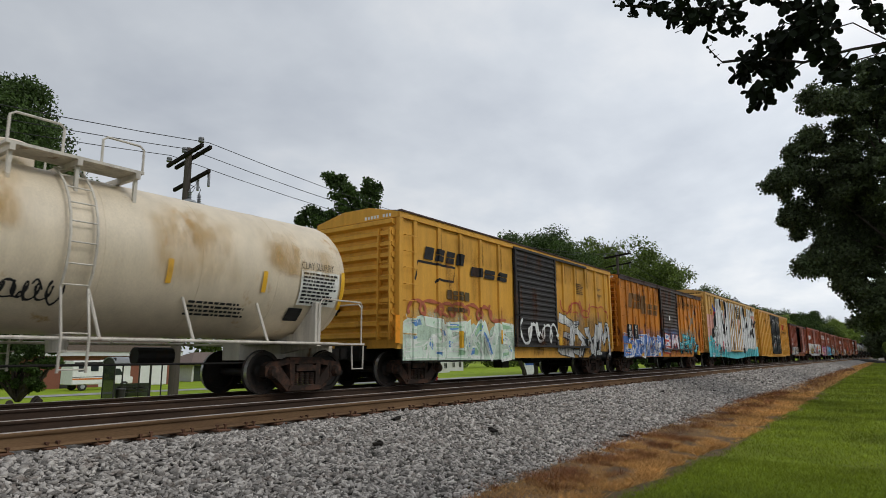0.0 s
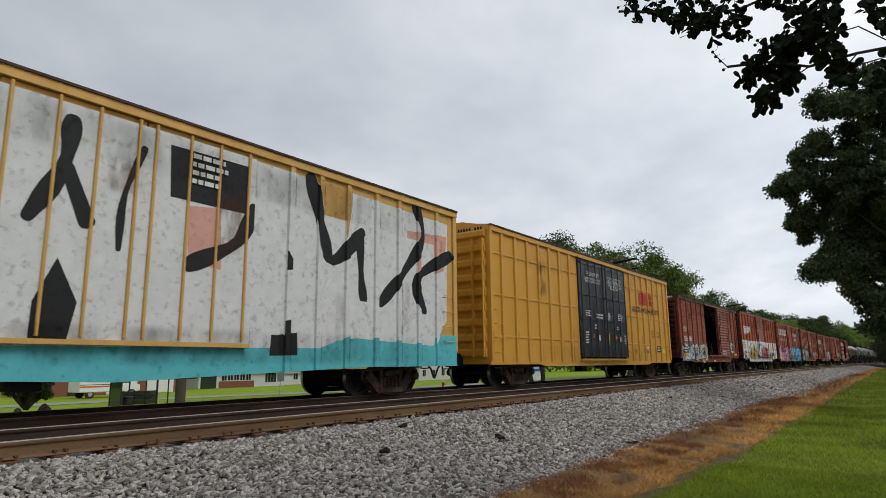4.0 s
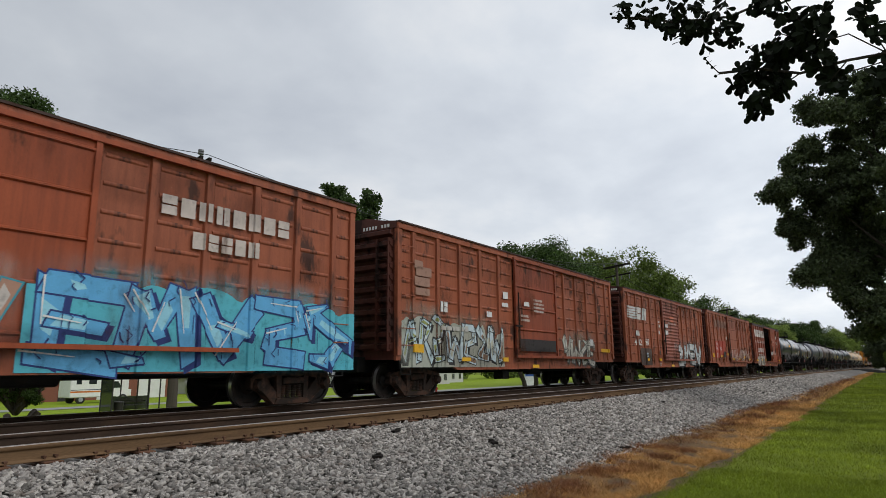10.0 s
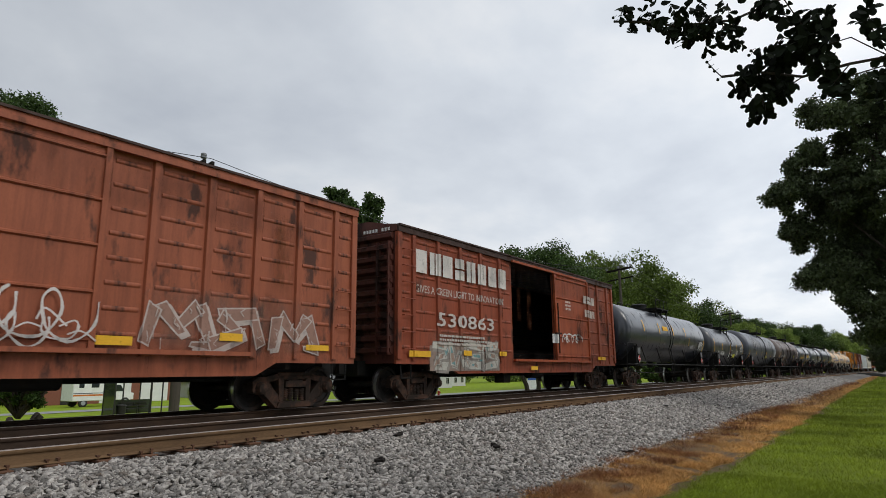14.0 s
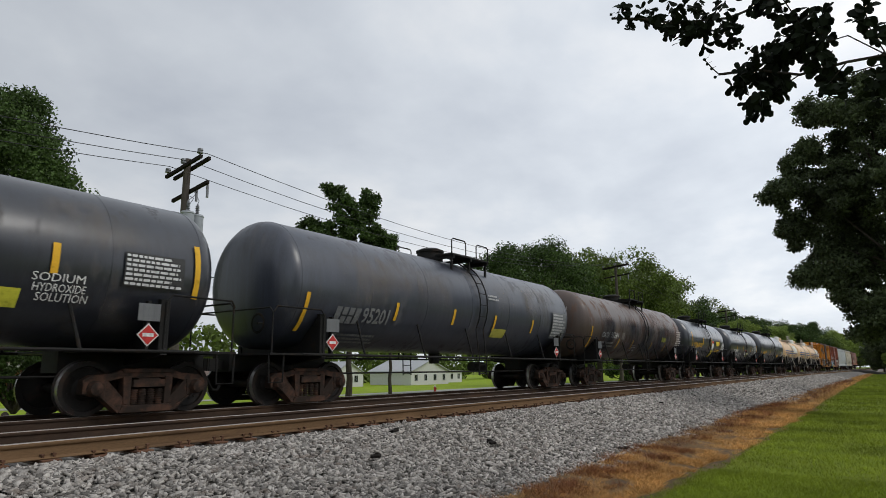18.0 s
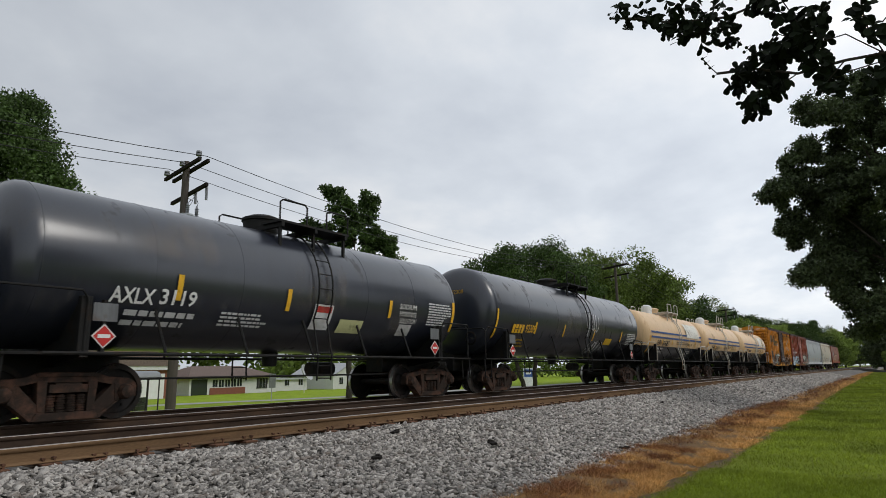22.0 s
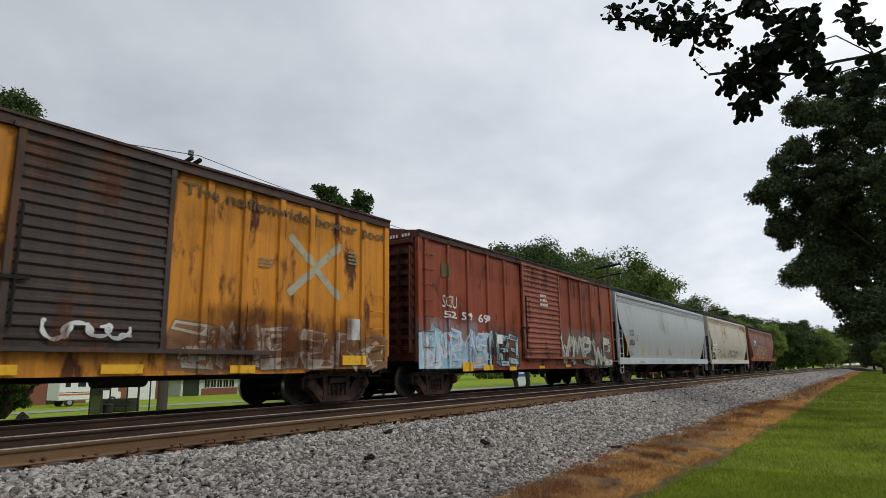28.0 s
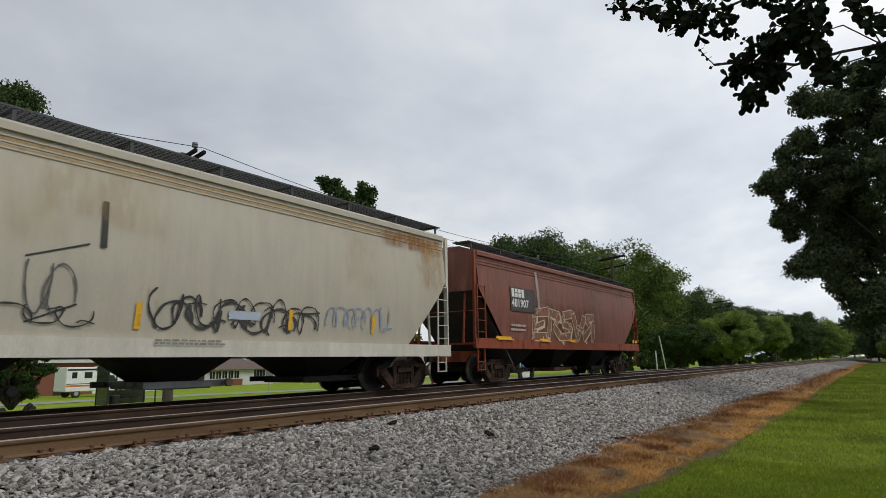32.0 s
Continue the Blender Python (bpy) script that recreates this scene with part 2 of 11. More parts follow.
def pipe(bm, points, r, seg=8):
    """A bent pipe through the points."""
    pts = [Vector(p) for p in points]
    rings = []
    for i, p in enumerate(pts):
        t = (pts[min(i + 1, len(pts) - 1)] - pts[max(i - 1, 0)]).normalized()
        u = t.orthogonal().normalized() if not rings else (up - t * up.dot(t)).normalized()
        up = u
        w = t.cross(u)
        rings.append([bm.verts.new(p + r * (math.cos(2 * math.pi * k / seg) * u + math.sin(2 * math.pi * k / seg) * w)) for k in range(seg)])
    for a, b in zip(rings, rings[1:]):
        for k in range(seg):
            bm.faces.new((a[k], a[(k + 1) % seg], b[(k + 1) % seg], b[k]))
    bm.faces.new(rings[0][::-1])
    bm.faces.new(rings[-1])


def mesh_of(name, bm, mat, smooth=False, bevel=0.0):
    if bevel:
        bmesh.ops.bevel(bm, geom=list(bm.edges), offset=bevel, segments=1, affect="EDGES", clamp_overlap=True)
    bmesh.ops.recalc_face_normals(bm, faces=bm.faces)
    me = bpy.data.meshes.new(name)
    bm.to_mesh(me)
    bm.free()
    for one in (mat if isinstance(mat, (list, tuple)) else [mat]):
        me.materials.append(one)
    if smooth:
        me.polygons.foreach_set("use_smooth", [True] * len(me.polygons))
        me.set_sharp_from_angle(angle=radians(40))
    return me


def part(name, bm, mat, parent, label="", smooth=False, bevel=0.0, at=None):
    """Links a bmesh, or a mesh that is there already, as one object under a thing or a part."""
    me = bm if isinstance(bm, bpy.types.Mesh) else mesh_of(name, bm, mat, smooth, bevel)
    ob = new(name, me)
    ob.parent = parent
    if at is not None:
        ob.matrix_basis = at
    if label:
        tagged(ob, label)
    return ob


def thing(name, label, category, group="", at=None, kind=""):
    ob = new(name)
    ob.empty_display_size = 0.5
    if at is not None:
        ob.matrix_basis = at
    return tagged(ob, label, category, group, kind)


def whole(name, bm, mat, label, category="", group="", kind="", at=None, smooth=False, bevel=0.0):
    """A thing or a piece of the setting that is one mesh."""
    me = bm if isinstance(bm, bpy.types.Mesh) else mesh_of(name, bm, mat, smooth, bevel)
    ob = new(name, me)
    if at is not None:
        ob.matrix_basis = at
    return tagged(ob, label, category, group, kind)


def raw_mesh(name, verts, faces, mat, smooth=False):
    me = bpy.data.meshes.new(name)
    verts = np.asarray(verts, dtype=np.float32)
    faces = np.asarray(faces, dtype=np.int32)
    k = faces.shape[1]
    me.vertices.add(len(verts))
    me.vertices.foreach_set("co", verts.ravel())
    me.loops.add(faces.size)
    me.loops.foreach_set("vertex_index", faces.ravel())
    me.polygons.add(len(faces))
    me.polygons.foreach_set("loop_start", np.arange(0, faces.size, k, dtype=np.int32))
    me.update(calc_edges=True)
    me.materials.append(mat)
    if smooth:
        me.polygons.foreach_set("use_smooth", [True] * len(me.polygons))
    return me


def bend(x):
    """Sideways drift of the track from the straight, far down the line."""
    return -7.5e-5 * x * x if x > 0 else 0.0


# ---------------------------------------------------------------- flat paint on curved or ribbed sides
def text_mesh(body, width, height, bold=0.0):
    """The built-in font as a flat bmesh in the x-z plane, its lower left corner at the origin."""
    cu = bpy.data.curves.new("lettering", "FONT")
    cu.body, cu.resolution_u, cu.offset = body, 2, bold
    cu.fill_mode = "FRONT"
    ob = bpy.data.objects.new("lettering", cu)
    me = bpy.data.meshes.new_from_object(ob)
    bm = bmesh.new()
    bm.from_mesh(me)
    bpy.data.objects.remove(ob)
    bpy.data.curves.remove(cu)
    bpy.data.meshes.remove(me)
    xs, ys = [v.co.x for v in bm.verts], [v.co.y for v in bm.verts]
    x0, y0 = min(xs), min(ys)
    sx, sy = width / max(max(xs) - x0, 1e-6), height / max(max(ys) - y0, 1e-6)
    for v in bm.verts:
        v.co = Vector(((v.co.x - x0) * sx, 0, (v.co.y - y0) * sy))
    return bm


def sheet(bm, outline, lift=0.0):
    """A flat polygon in the x-z plane."""
    bm.faces.new([bm.verts.new((a, -lift, b)) for a, b in outline])


def drape(bm, place, cuts_x=(), cuts_z=()):
    """Lays a flat bmesh in the x-z plane on a side: cut where the side bends, then every vertex set by place(x, z, lift)."""
    xs, zs = [v.co.x for v in bm.verts], [v.co.z for v in bm.verts]
    if not xs:
        return
    for cuts, vals, n in ((cuts_x, xs, (1, 0, 0)), (cuts_z, zs, (0, 0, 1))):
        lo, hi = min(vals), max(vals)
        for c in cuts:
            if lo < c < hi:
                bmesh.ops.bisect_plane(bm, geom=list(bm.verts) + list(bm.edges) + list(bm.faces), plane_co=Vector(n) * c, plane_no=n)
    for v in bm.verts:
        v.co = Vector(place(v.co.x, v.co.z, -v.co.y))
    for f in bm.faces:
        if f.calc_area() > 0 and f.normal.y > 0:
            f.normal_flip()


class Side:
    """A railcar's near side as a surface to paint on: place(x, z, lift) and the lines where it bends."""

    def __init__(self, place, cuts_x=(), cuts_z=()):
        self.place, self.cuts_x, self.cuts_z = place, cuts_x, cuts_z

    def put(self, name, bm, mat, parent, label=""):
        drape(bm, self.place, self.cuts_x, self.cuts_z)
        me = bpy.data.meshes.new(name)
        bm.to_mesh(me)
        bm.free()
        for one in (mat if isinstance(mat, (list, tuple)) else [mat]):
            me.materials.append(one)
        return part(name, me, None, parent, label)

    def text(self, body, x, z, w, h, rgb, parent, label="", bold=0.0, name="stencil", lift=0.004):
        bm = text_mesh(body, w, h, bold)
        for v in bm.verts:
            v.co += Vector((x, -lift, z))
        return self.put(name, bm, flat_paint(rgb), parent, label)

    def bars(self, rows, x, z, w, h, rgb, parent, label="", name="data_stencil", lift=0.042, seed=1):
        """Small print: rows of short dashes."""
        r = random.Random(seed)
        bm = bmesh.new()
        step = h / rows
        for i in range(rows):
            a, zz = x, z + h - (i + 1) * step
            end = x + w * r.uniform(0.72, 1.0)
            while a < end:
                b = min(a + r.uniform(0.05, 0.16) * max(1.0, step * 8), end)
                sheet(bm, ((a, zz + step * 0.2), (b, zz + step * 0.2), (b, zz + step * 0.75), (a, zz + step * 0.75)), lift)
                a = b + 0.025 * max(1.0, step * 8)
        return tagged(self.put(name, bm, flat_paint(rgb), parent), label or "rows of small stencilled print", kind="stuff")

    def patch(self, x0, x1, z0, z1, rgb, parent, name="reflector_strip", label="", lift=0.028):
        bm = bmesh.new()
        sheet(bm, ((x0, z0), (x1, z0), (x1, z1), (x0, z1)), lift)
        return self.put(name, bm, flat_paint(rgb), parent, label)


# ---------------------------------------------------------------- running gear
def side_frame_mesh():
    """Cast frame: arched top chord, pedestal jaws, two columns, thick lower diagonals round triangular windows."""
    bm = bmesh.new()
    prism(bm, [(-1.12, 0.50), (-1.12, 0.60), (-1.00, 0.68), (-0.62, 0.71), (-0.42, 0.79), (0.42, 0.79), (0.62, 0.71), (1.00, 0.68), (1.12, 0.60), (1.12, 0.50), (0.76, 0.57), (0.46, 0.64), (-0.46, 0.64), (-0.76, 0.57)], -0.08, 0.08)
    prism(bm, [(-0.46, 0.72), (0.46, 0.72), (0.50, 0.77), (-0.50, 0.77)], -0.11, 0.11)
    for k in (-1, 1):
        prism(bm, [(k * 0.72, 0.60), (k * 0.90, 0.34), (k * 0.78, 0.30), (k * 0.52, 0.06), (k * 0.30, 0.06), (k * 0.34, 0.20)], -0.085, 0.085)
        prism(bm, [(k * 0.31, 0.16), (k * 0.43, 0.20), (k * 0.46, 0.66), (k * 0.31, 0.66)], -0.10, 0.10)
        prism(bm, [(k * 0.76, 0.32), (k * 0.84, 0.30), (k * 0.84, 0.58), (k * 0.74, 0.60)], -0.10, 0.10)
        prism(bm, [(k * 1.03, 0.36), (k * 1.12, 0.38), (k * 1.12, 0.56), (k * 1.03, 0.58)], -0.10, 0.10)
        # raised rim along the lower diagonal
        prism(bm, [(k * 0.86, 0.35), (k * 0.80, 0.30), (k * 0.52, 0.05), (k * 0.47, 0.09)], -0.11, 0.11)
    prism(bm, [(-0.50, 0.05), (0.50, 0.05), (0.44, 0.17), (-0.44, 0.17)], -0.12, 0.12)
    # bolster end and its friction wedges between the columns
    prism(bm, [(-0.29, 0.47), (0.29, 0.47), (0.29, 0.60), (-0.29, 0.60)], -0.13, 0.05)
    return mesh_of("side_frame", bm, TRUCK_STEEL, bevel=0.012)


def bearing_mesh():
    bm = bmesh.new()
    lathe(bm, [(0, 0), (0.135, 0), (0.135, 0.10), (0.105, 0.14), (0.105, 0.18), (0.06, 0.20), (0, 0.20)], Matrix.Rotation(radians(90), 4, "X"), 18)
    return mesh_of("bearing", bm, TRUCK_STEEL, True)


def spring_mesh():
    bm = bmesh.new()
    for x in (-0.23, -0.075, 0.08, 0.235):
        prof = [(0.0, 0.0)]
        for i in range(7):
            prof += [(0.074, i * 0.038), (0.076, i * 0.038 + 0.022), (0.055, i * 0.038 + 0.026), (0.055, i * 0.038 + 0.037)]
        lathe(bm, prof + [(0, 0.27)], Matrix.Translation((x, -0.02, 0.18)), 14)
    return mesh_of("spring_set", bm, TRUCK_STEEL, True)


def wheelset_mesh():
    bm = bmesh.new()
    rot = Matrix.Rotation(radians(90), 4, "X")
    lathe(bm, [(0, -1.0), (0.085, -1.0), (0.085, 1.0), (0, 1.0)], rot, 14)
    for k in (-1, 1):
        # hub, dished plate, rim with tread and inner flange
        prof = [(0.09, 0.84), (0.14, 0.84), (0.15, 0.79), (0.20, 0.745), (0.36, 0.77), (0.375, 0.80), (0.375, 0.815), (0.455, 0.815), (0.460, 0.72), (0.487, 0.70), (0.487, 0.685), (0.375, 0.68), (0.36, 0.72), (0.19, 0.70), (0.14, 0.66), (0.09, 0.66)]
        lathe(bm, [(r, k * h) for r, h in prof], rot, 40)
    for k in range(6):
        a = k * math.pi / 3
        for s in (-1, 1):
            box(bm, 0.27 * math.cos(a) - 0.02, 0.27 * math.cos(a) + 0.02, s * 0.765 - 0.008, s * 0.765 + 0.008, 0.27 * math.sin(a) - 0.02, 0.27 * math.sin(a) + 0.02)
    me = mesh_of("wheelset", bm, [WHEEL_STEEL, TREAD_STEEL], True)
    for p in me.polygons:
        c = p.center
        if 0.446 < math.hypot(c.x, c.z) < 0.462 and 0.72 < abs(c.y) < 0.80:
            p.material_index = 1
    return me


def bolster_mesh():
    bm = bmesh.new()
    prism(bm, [(-1.12, 0.48), (-0.5, 0.38), (0.5, 0.38), (1.12, 0.48), (1.12, 0.62), (0.5, 0.74), (-0.5, 0.74), (-1.12, 0.62)], -0.20, 0.20, "x")
    lathe(bm, [(0, 0.74), (0.2, 0.74), (0.2, 0.86), (0, 0.86)], seg=16)
    for x in (-0.42, 0.42):
        box(bm, x - 0.05, x + 0.05, -0.85, 0.85, 0.34, 0.44)
        for y in (-0.75, 0.75):
            box(bm, x - 0.06, x + 0.06, y - 0.05, y + 0.05, 0.28, 0.62)
    return mesh_of("truck", bm, TRUCK_STEEL)


def coupler_mesh():
    bm = bmesh.new()
    box(bm, -0.9, 0.05, -0.07, 0.07, 0.78, 0.96)
    prism(bm, [(0.05, -0.10), (0.05, 0.12), (0.18, 0.20), (0.34, 0.17), (0.36, 0.08), (0.24, 0.05), (0.24, -0.04), (0.34, -0.09), (0.30, -0.16), (0.14, -0.18)], 0.74, 1.0, "z")
    pipe(bm, [(-0.3, -0.35, 0.8), (-0.05, -0.35, 0.62), (0.15, -0.3, 0.36), (0.32, -0.22, 0.34), (0.45, -0.12, 0.42)], 0.028, 8)
    return mesh_of("coupler", bm, STEEL_BLACK, bevel=0.0)


M_FRAME, M_BEARING, M_SPRING, M_WHEELSET, M_BOLSTER, M_COUPLER = side_frame_mesh(), bearing_mesh(), spring_mesh(), wheelset_mesh(), bolster_mesh(), coupler_mesh()
WHEELSETS = []


def trucks(car, xa, xb, wheelbase=1.86):
    """Two trucks, each with side frames, springs, bearings and turning wheelsets."""
    for x in (xa, xb):
        t = part("truck", M_BOLSTER, None, car, "grimy brown cast-steel truck", at=pose(x, 0, 0))
        for k in (-1, 1):
            part("side_frame", M_FRAME, None, t, at=pose(0, k * 1.0, 0))
            part("spring_set", M_SPRING, None, t, at=pose(0, k * 1.0, 0))
            for w in (-1, 1):
                part("bearing", M_BEARING, None, t, at=pose(w * wheelbase / 2, -1.02, 0.46) if k < 0 else pose(w * wheelbase / 2, 1.02, 0.46, 0, 0, 180))
        for w in (-1, 1):
            WHEELSETS.append((part("wheelset", M_WHEELSET, None, t, "dark steel wheels on an axle", at=pose(w * wheelbase / 2, 0, 0.46)), w * wheelbase / 2))


def couplers(car, half):
    for k in (-1, 1):
        part("coupler", M_COUPLER, None, car, at=pose(-half, 0, 0, 0, 0, 180) if k < 0 else pose(half, 0, 0))


def ladder(car, mat, x0, x1, z0, z1, y, rungs, r=0.013, out=0.09):
    s = -1 if y < 0 else 1
    bm = bmesh.new()
    pipe(bm, [(x0, y, 0), (x0, y + s * out, 0), (x1, y + s * out, 0), (x1, y, 0)], r, 6)
    me = mesh_of("grab_iron", bm, mat)
    for i in range(rungs):
        part("grab_iron", me, None, car, at=pose(0, 0, z0 + (z1 - z0) * i / max(1, rungs - 1)))


def stile_ladder(car, mat, x0, x1, z0, z1, y, rungs, lean=0.0, name="ladder", label=""):
    """A ladder with two flat stiles."""
    bm = bmesh.new()
    for x in (x0, x1):
        prism(bm, [(x - 0.025, z0), (x + 0.025, z0), (x + 0.025 + lean, z1), (x - 0.025 + lean, z1)], y - 0.03, y + 0.03)
    lad = part(name, bm, mat, car, label)
    for i in range(rungs):
        f = (i + 0.5) / rungs
        z = z0 + (z1 - z0) * f
        bm = bmesh.new()
        rod(bm, (x0 + lean * f, y, z), (x1 + lean * f, y, z), 0.013, 6)
        part("rung", bm, mat, lad)
    return lad


# ---------------------------------------------------------------- sprayed paint
def stain_material(rgb, density, scale):
    """A thin film (rust bleed, grime, overspray) that thins out in patches and towards its own edges."""
    key = ("film", tuple(round(c, 3) for c in rgb), density, scale)
    if key in MATS:
        return MATS[key]
    m = bpy.data.materials.new("thin_film")
    m.use_nodes = True
    nt = m.node_tree
    N, link = nt.nodes.new, nt.links.new
    b = nt.nodes["Principled BSDF"]
    b.inputs["Base Color"].default_value, b.inputs["Roughness"].default_value = (*rgb, 1), 0.85
    b.inputs["Specular IOR Level"].default_value = 0.15
    tc, sep = N("ShaderNodeTexCoord"), N("ShaderNodeSeparateXYZ")
    link(tc.outputs["Generated"], sep.inputs[0])
    fade = None
    for axis in ("X", "Z"):
        tri = N("ShaderNodeMath"); tri.operation = "PINGPONG"; tri.inputs[1].default_value = 0.5
        link(sep.outputs[axis], tri.inputs[0])
        ease = N("ShaderNodeMapRange"); ease.interpolation_type = "SMOOTHSTEP"
        ease.inputs["From Max"].default_value = 0.22
        link(tri.outputs[0], ease.inputs["Value"])
        if fade is None:
            fade = ease.outputs["Result"]
        else:
            mul = N("ShaderNodeMath"); mul.operation = "MULTIPLY"
            link(fade, mul.inputs[0]), link(ease.outputs["Result"], mul.inputs[1])
            fade = mul.outputs[0]
    mp, nz = N("ShaderNodeMapping"), N("ShaderNodeTexNoise")
    mp.inputs["Scale"].default_value = (1, 1, 0.3)
    nz.inputs["Scale"].default_value, nz.inputs["Detail"].default_value, nz.inputs["Roughness"].default_value = scale, 8, 0.65
    link(tc.outputs["Object"], mp.inputs["Vector"]), link(mp.outputs[0], nz.inputs["Vector"])
    cut = N("ShaderNodeMapRange")
    cut.inputs["From Min"].default_value, cut.inputs["From Max"].default_value, cut.inputs["To Max"].default_value = 0.38, 0.68, density
    link(nz.outputs["Fac"], cut.inputs["Value"])
    mul = N("ShaderNodeMath"); mul.operation = "MULTIPLY"
    link(fade, mul.inputs[0]), link(cut.outputs["Result"], mul.inputs[1])
    link(mul.outputs[0], b.inputs["Alpha"])
    MATS[key] = m
    return m


def stain(side, car, x0, x1, z0, z1, rgb, density=0.8, scale=3.0, lift=0.044, label="rust and grime bled down the side"):
    bm = bmesh.new()
    sheet(bm, ((x0, z0), (x1, z0), (x1, z1), (x0, z1)), lift)
    tagged(side.put("stain", bm, stain_material(rgb, density, scale), car), label, kind="stuff")


def curve(pts, n=5):
    """A smooth line through the points."""
    if len(pts) < 3:
        return list(pts)
    q = [pts[0]] + list(pts) + [pts[-1]]
    out = []
    for a, b, c, d in zip(q, q[1:], q[2:], q[3:]):
        for k in range(n):
            t = k / n
            out.append(tuple(0.5 * (2 * b[m] + (c[m] - a[m]) * t + (2 * a[m] - 5 * b[m] + 4 * c[m] - d[m]) * t * t + (3 * b[m] - a[m] - 3 * c[m] + d[m]) * t ** 3) for m in (0, 1)))
    return out + [pts[-1]]


def stroke(bm, pts, w, lift, swell=0.0):
    """A brush stroke of half width w: one ribbon with rounded ends, laid a hair higher as it goes on."""
    n = len(pts)
    rim = []
    for i, (x, z) in enumerate(pts):
        (ax, az), (bx, bz) = pts[max(0, i - 1)], pts[min(n - 1, i + 1)]
        d = math.hypot(bx - ax, bz - az) or 1e-6
        ww = w * (1 + swell * math.sin(i * 1.1))
        nx, nz = -(bz - az) / d * ww, (bx - ax) / d * ww
        y = -(lift + i * 0.00003)
        rim.append((bm.verts.new((x + nx, y, z + nz)), bm.verts.new((x - nx, y, z - nz))))
    for (a, b), (c, d) in zip(rim, rim[1:]):
        bm.faces.new((a, b, d, c))
    for (x, z), (px, pz), (a, b), i in ((pts[0], pts[1], rim[0], 0), (pts[-1], pts[-2], rim[-1], n - 1)):
        d = math.hypot(x - px, z - pz) or 1e-6
        ux, uz = (x - px) / d * w * 0.75, (z - pz) / d * w * 0.75
        mx, mz = a.co.x - x, a.co.z - z
        y = -(lift + i * 0.00003)
        fan = [bm.verts.new((x + mx * math.cos(t) + ux * math.sin(t), y, z + mz * math.cos(t) + uz * math.sin(t))) for t in (0.6, 1.2, 1.9, 2.5)]
        bm.faces.new([a] + fan + [b])
    return lift + 0.0002


def wedge(bm, a, b, w0, w1, lift, grow=0.0, skew=0.0):
    """A tapered bar from a to b with slanted ends."""
    d = math.hypot(b[0] - a[0], b[1] - a[1]) or 1e-6
    ux, uz = (b[0] - a[0]) / d, (b[1] - a[1]) / d
    nx, nz = -uz, ux
    w0, w1 = w0 + grow, w1 + grow
    pts = ((a[0] - ux * (grow + skew * w0) + nx * w0, a[1] - uz * (grow + skew * w0) + nz * w0), (a[0] - ux * (grow - skew * w0) - nx * w0, a[1] - uz * (grow - skew * w0) - nz * w0),
           (b[0] + ux * (grow + skew * w1) - nx * w1, b[1] + uz * (grow + skew * w1) - nz * w1), (b[0] + ux * (grow - skew * w1) + nx * w1, b[1] + uz * (grow - skew * w1) + nz * w1))
    sheet(bm, pts, lift)


# angular made-up signs: tapered bars (x, z, x, z, half width, half width) in a unit square; none is a letter
BARS = [
    ((0.05, 0.02, 0.22, 0.98, 0.13, 0.16), (0.22, 0.95, 0.52, 0.35, 0.16, 0.08), (0.50, 0.35, 0.82, 1.0, 0.08, 0.15), (0.82, 0.95, 0.98, 0.0, 0.16, 0.10), (-0.05, 0.04, 0.3, 0.08, 0.10, 0.03)),
    ((0.18, 0.05, 0.12, 0.95, 0.16, 0.12), (0.02, 0.88, 0.92, 1.0, 0.11, 0.15), (0.15, 0.5, 0.72, 0.58, 0.09, 0.08), (0.08, 0.08, 1.0, 0.14, 0.13, 0.15), (0.95, 0.12, 1.08, 0.42, 0.12, 0.02)),
    ((0.12, 0.05, 0.26, 0.92, 0.15, 0.11), (0.22, 0.9, 0.88, 0.82, 0.13, 0.16), (0.88, 0.80, 0.48, 0.46, 0.14, 0.08), (0.48, 0.46, 1.0, 0.04, 0.10, 0.16)),
    ((0.02, 1.0, 0.42, 0.06, 0.16, 0.12), (0.40, 0.06, 0.92, 0.95, 0.12, 0.18), (0.3, 0.55, 0.8, 0.42, 0.06, 0.06)),
    ((-0.05, 0.30, 0.86, 0.78, 0.12, 0.12), (0.92, 0.82, 0.55, 0.98, 0.11, 0.02), (0.92, 0.82, 0.90, 0.38, 0.11, 0.02), (0.2, 0.4, 0.5, 0.0, 0.12, 0.14), (0.5, 0.03, 0.95, 0.1, 0.12, 0.05)),
    ((0.9, 0.95, 0.2, 0.85, 0.14, 0.14), (0.2, 0.85, 0.3, 0.5, 0.14, 0.1), (0.28, 0.52, 0.85, 0.45, 0.1, 0.12), (0.82, 0.45, 0.75, 0.1, 0.13, 0.13), (0.8, 0.1, 0.0, 0.05, 0.14, 0.1)),
]


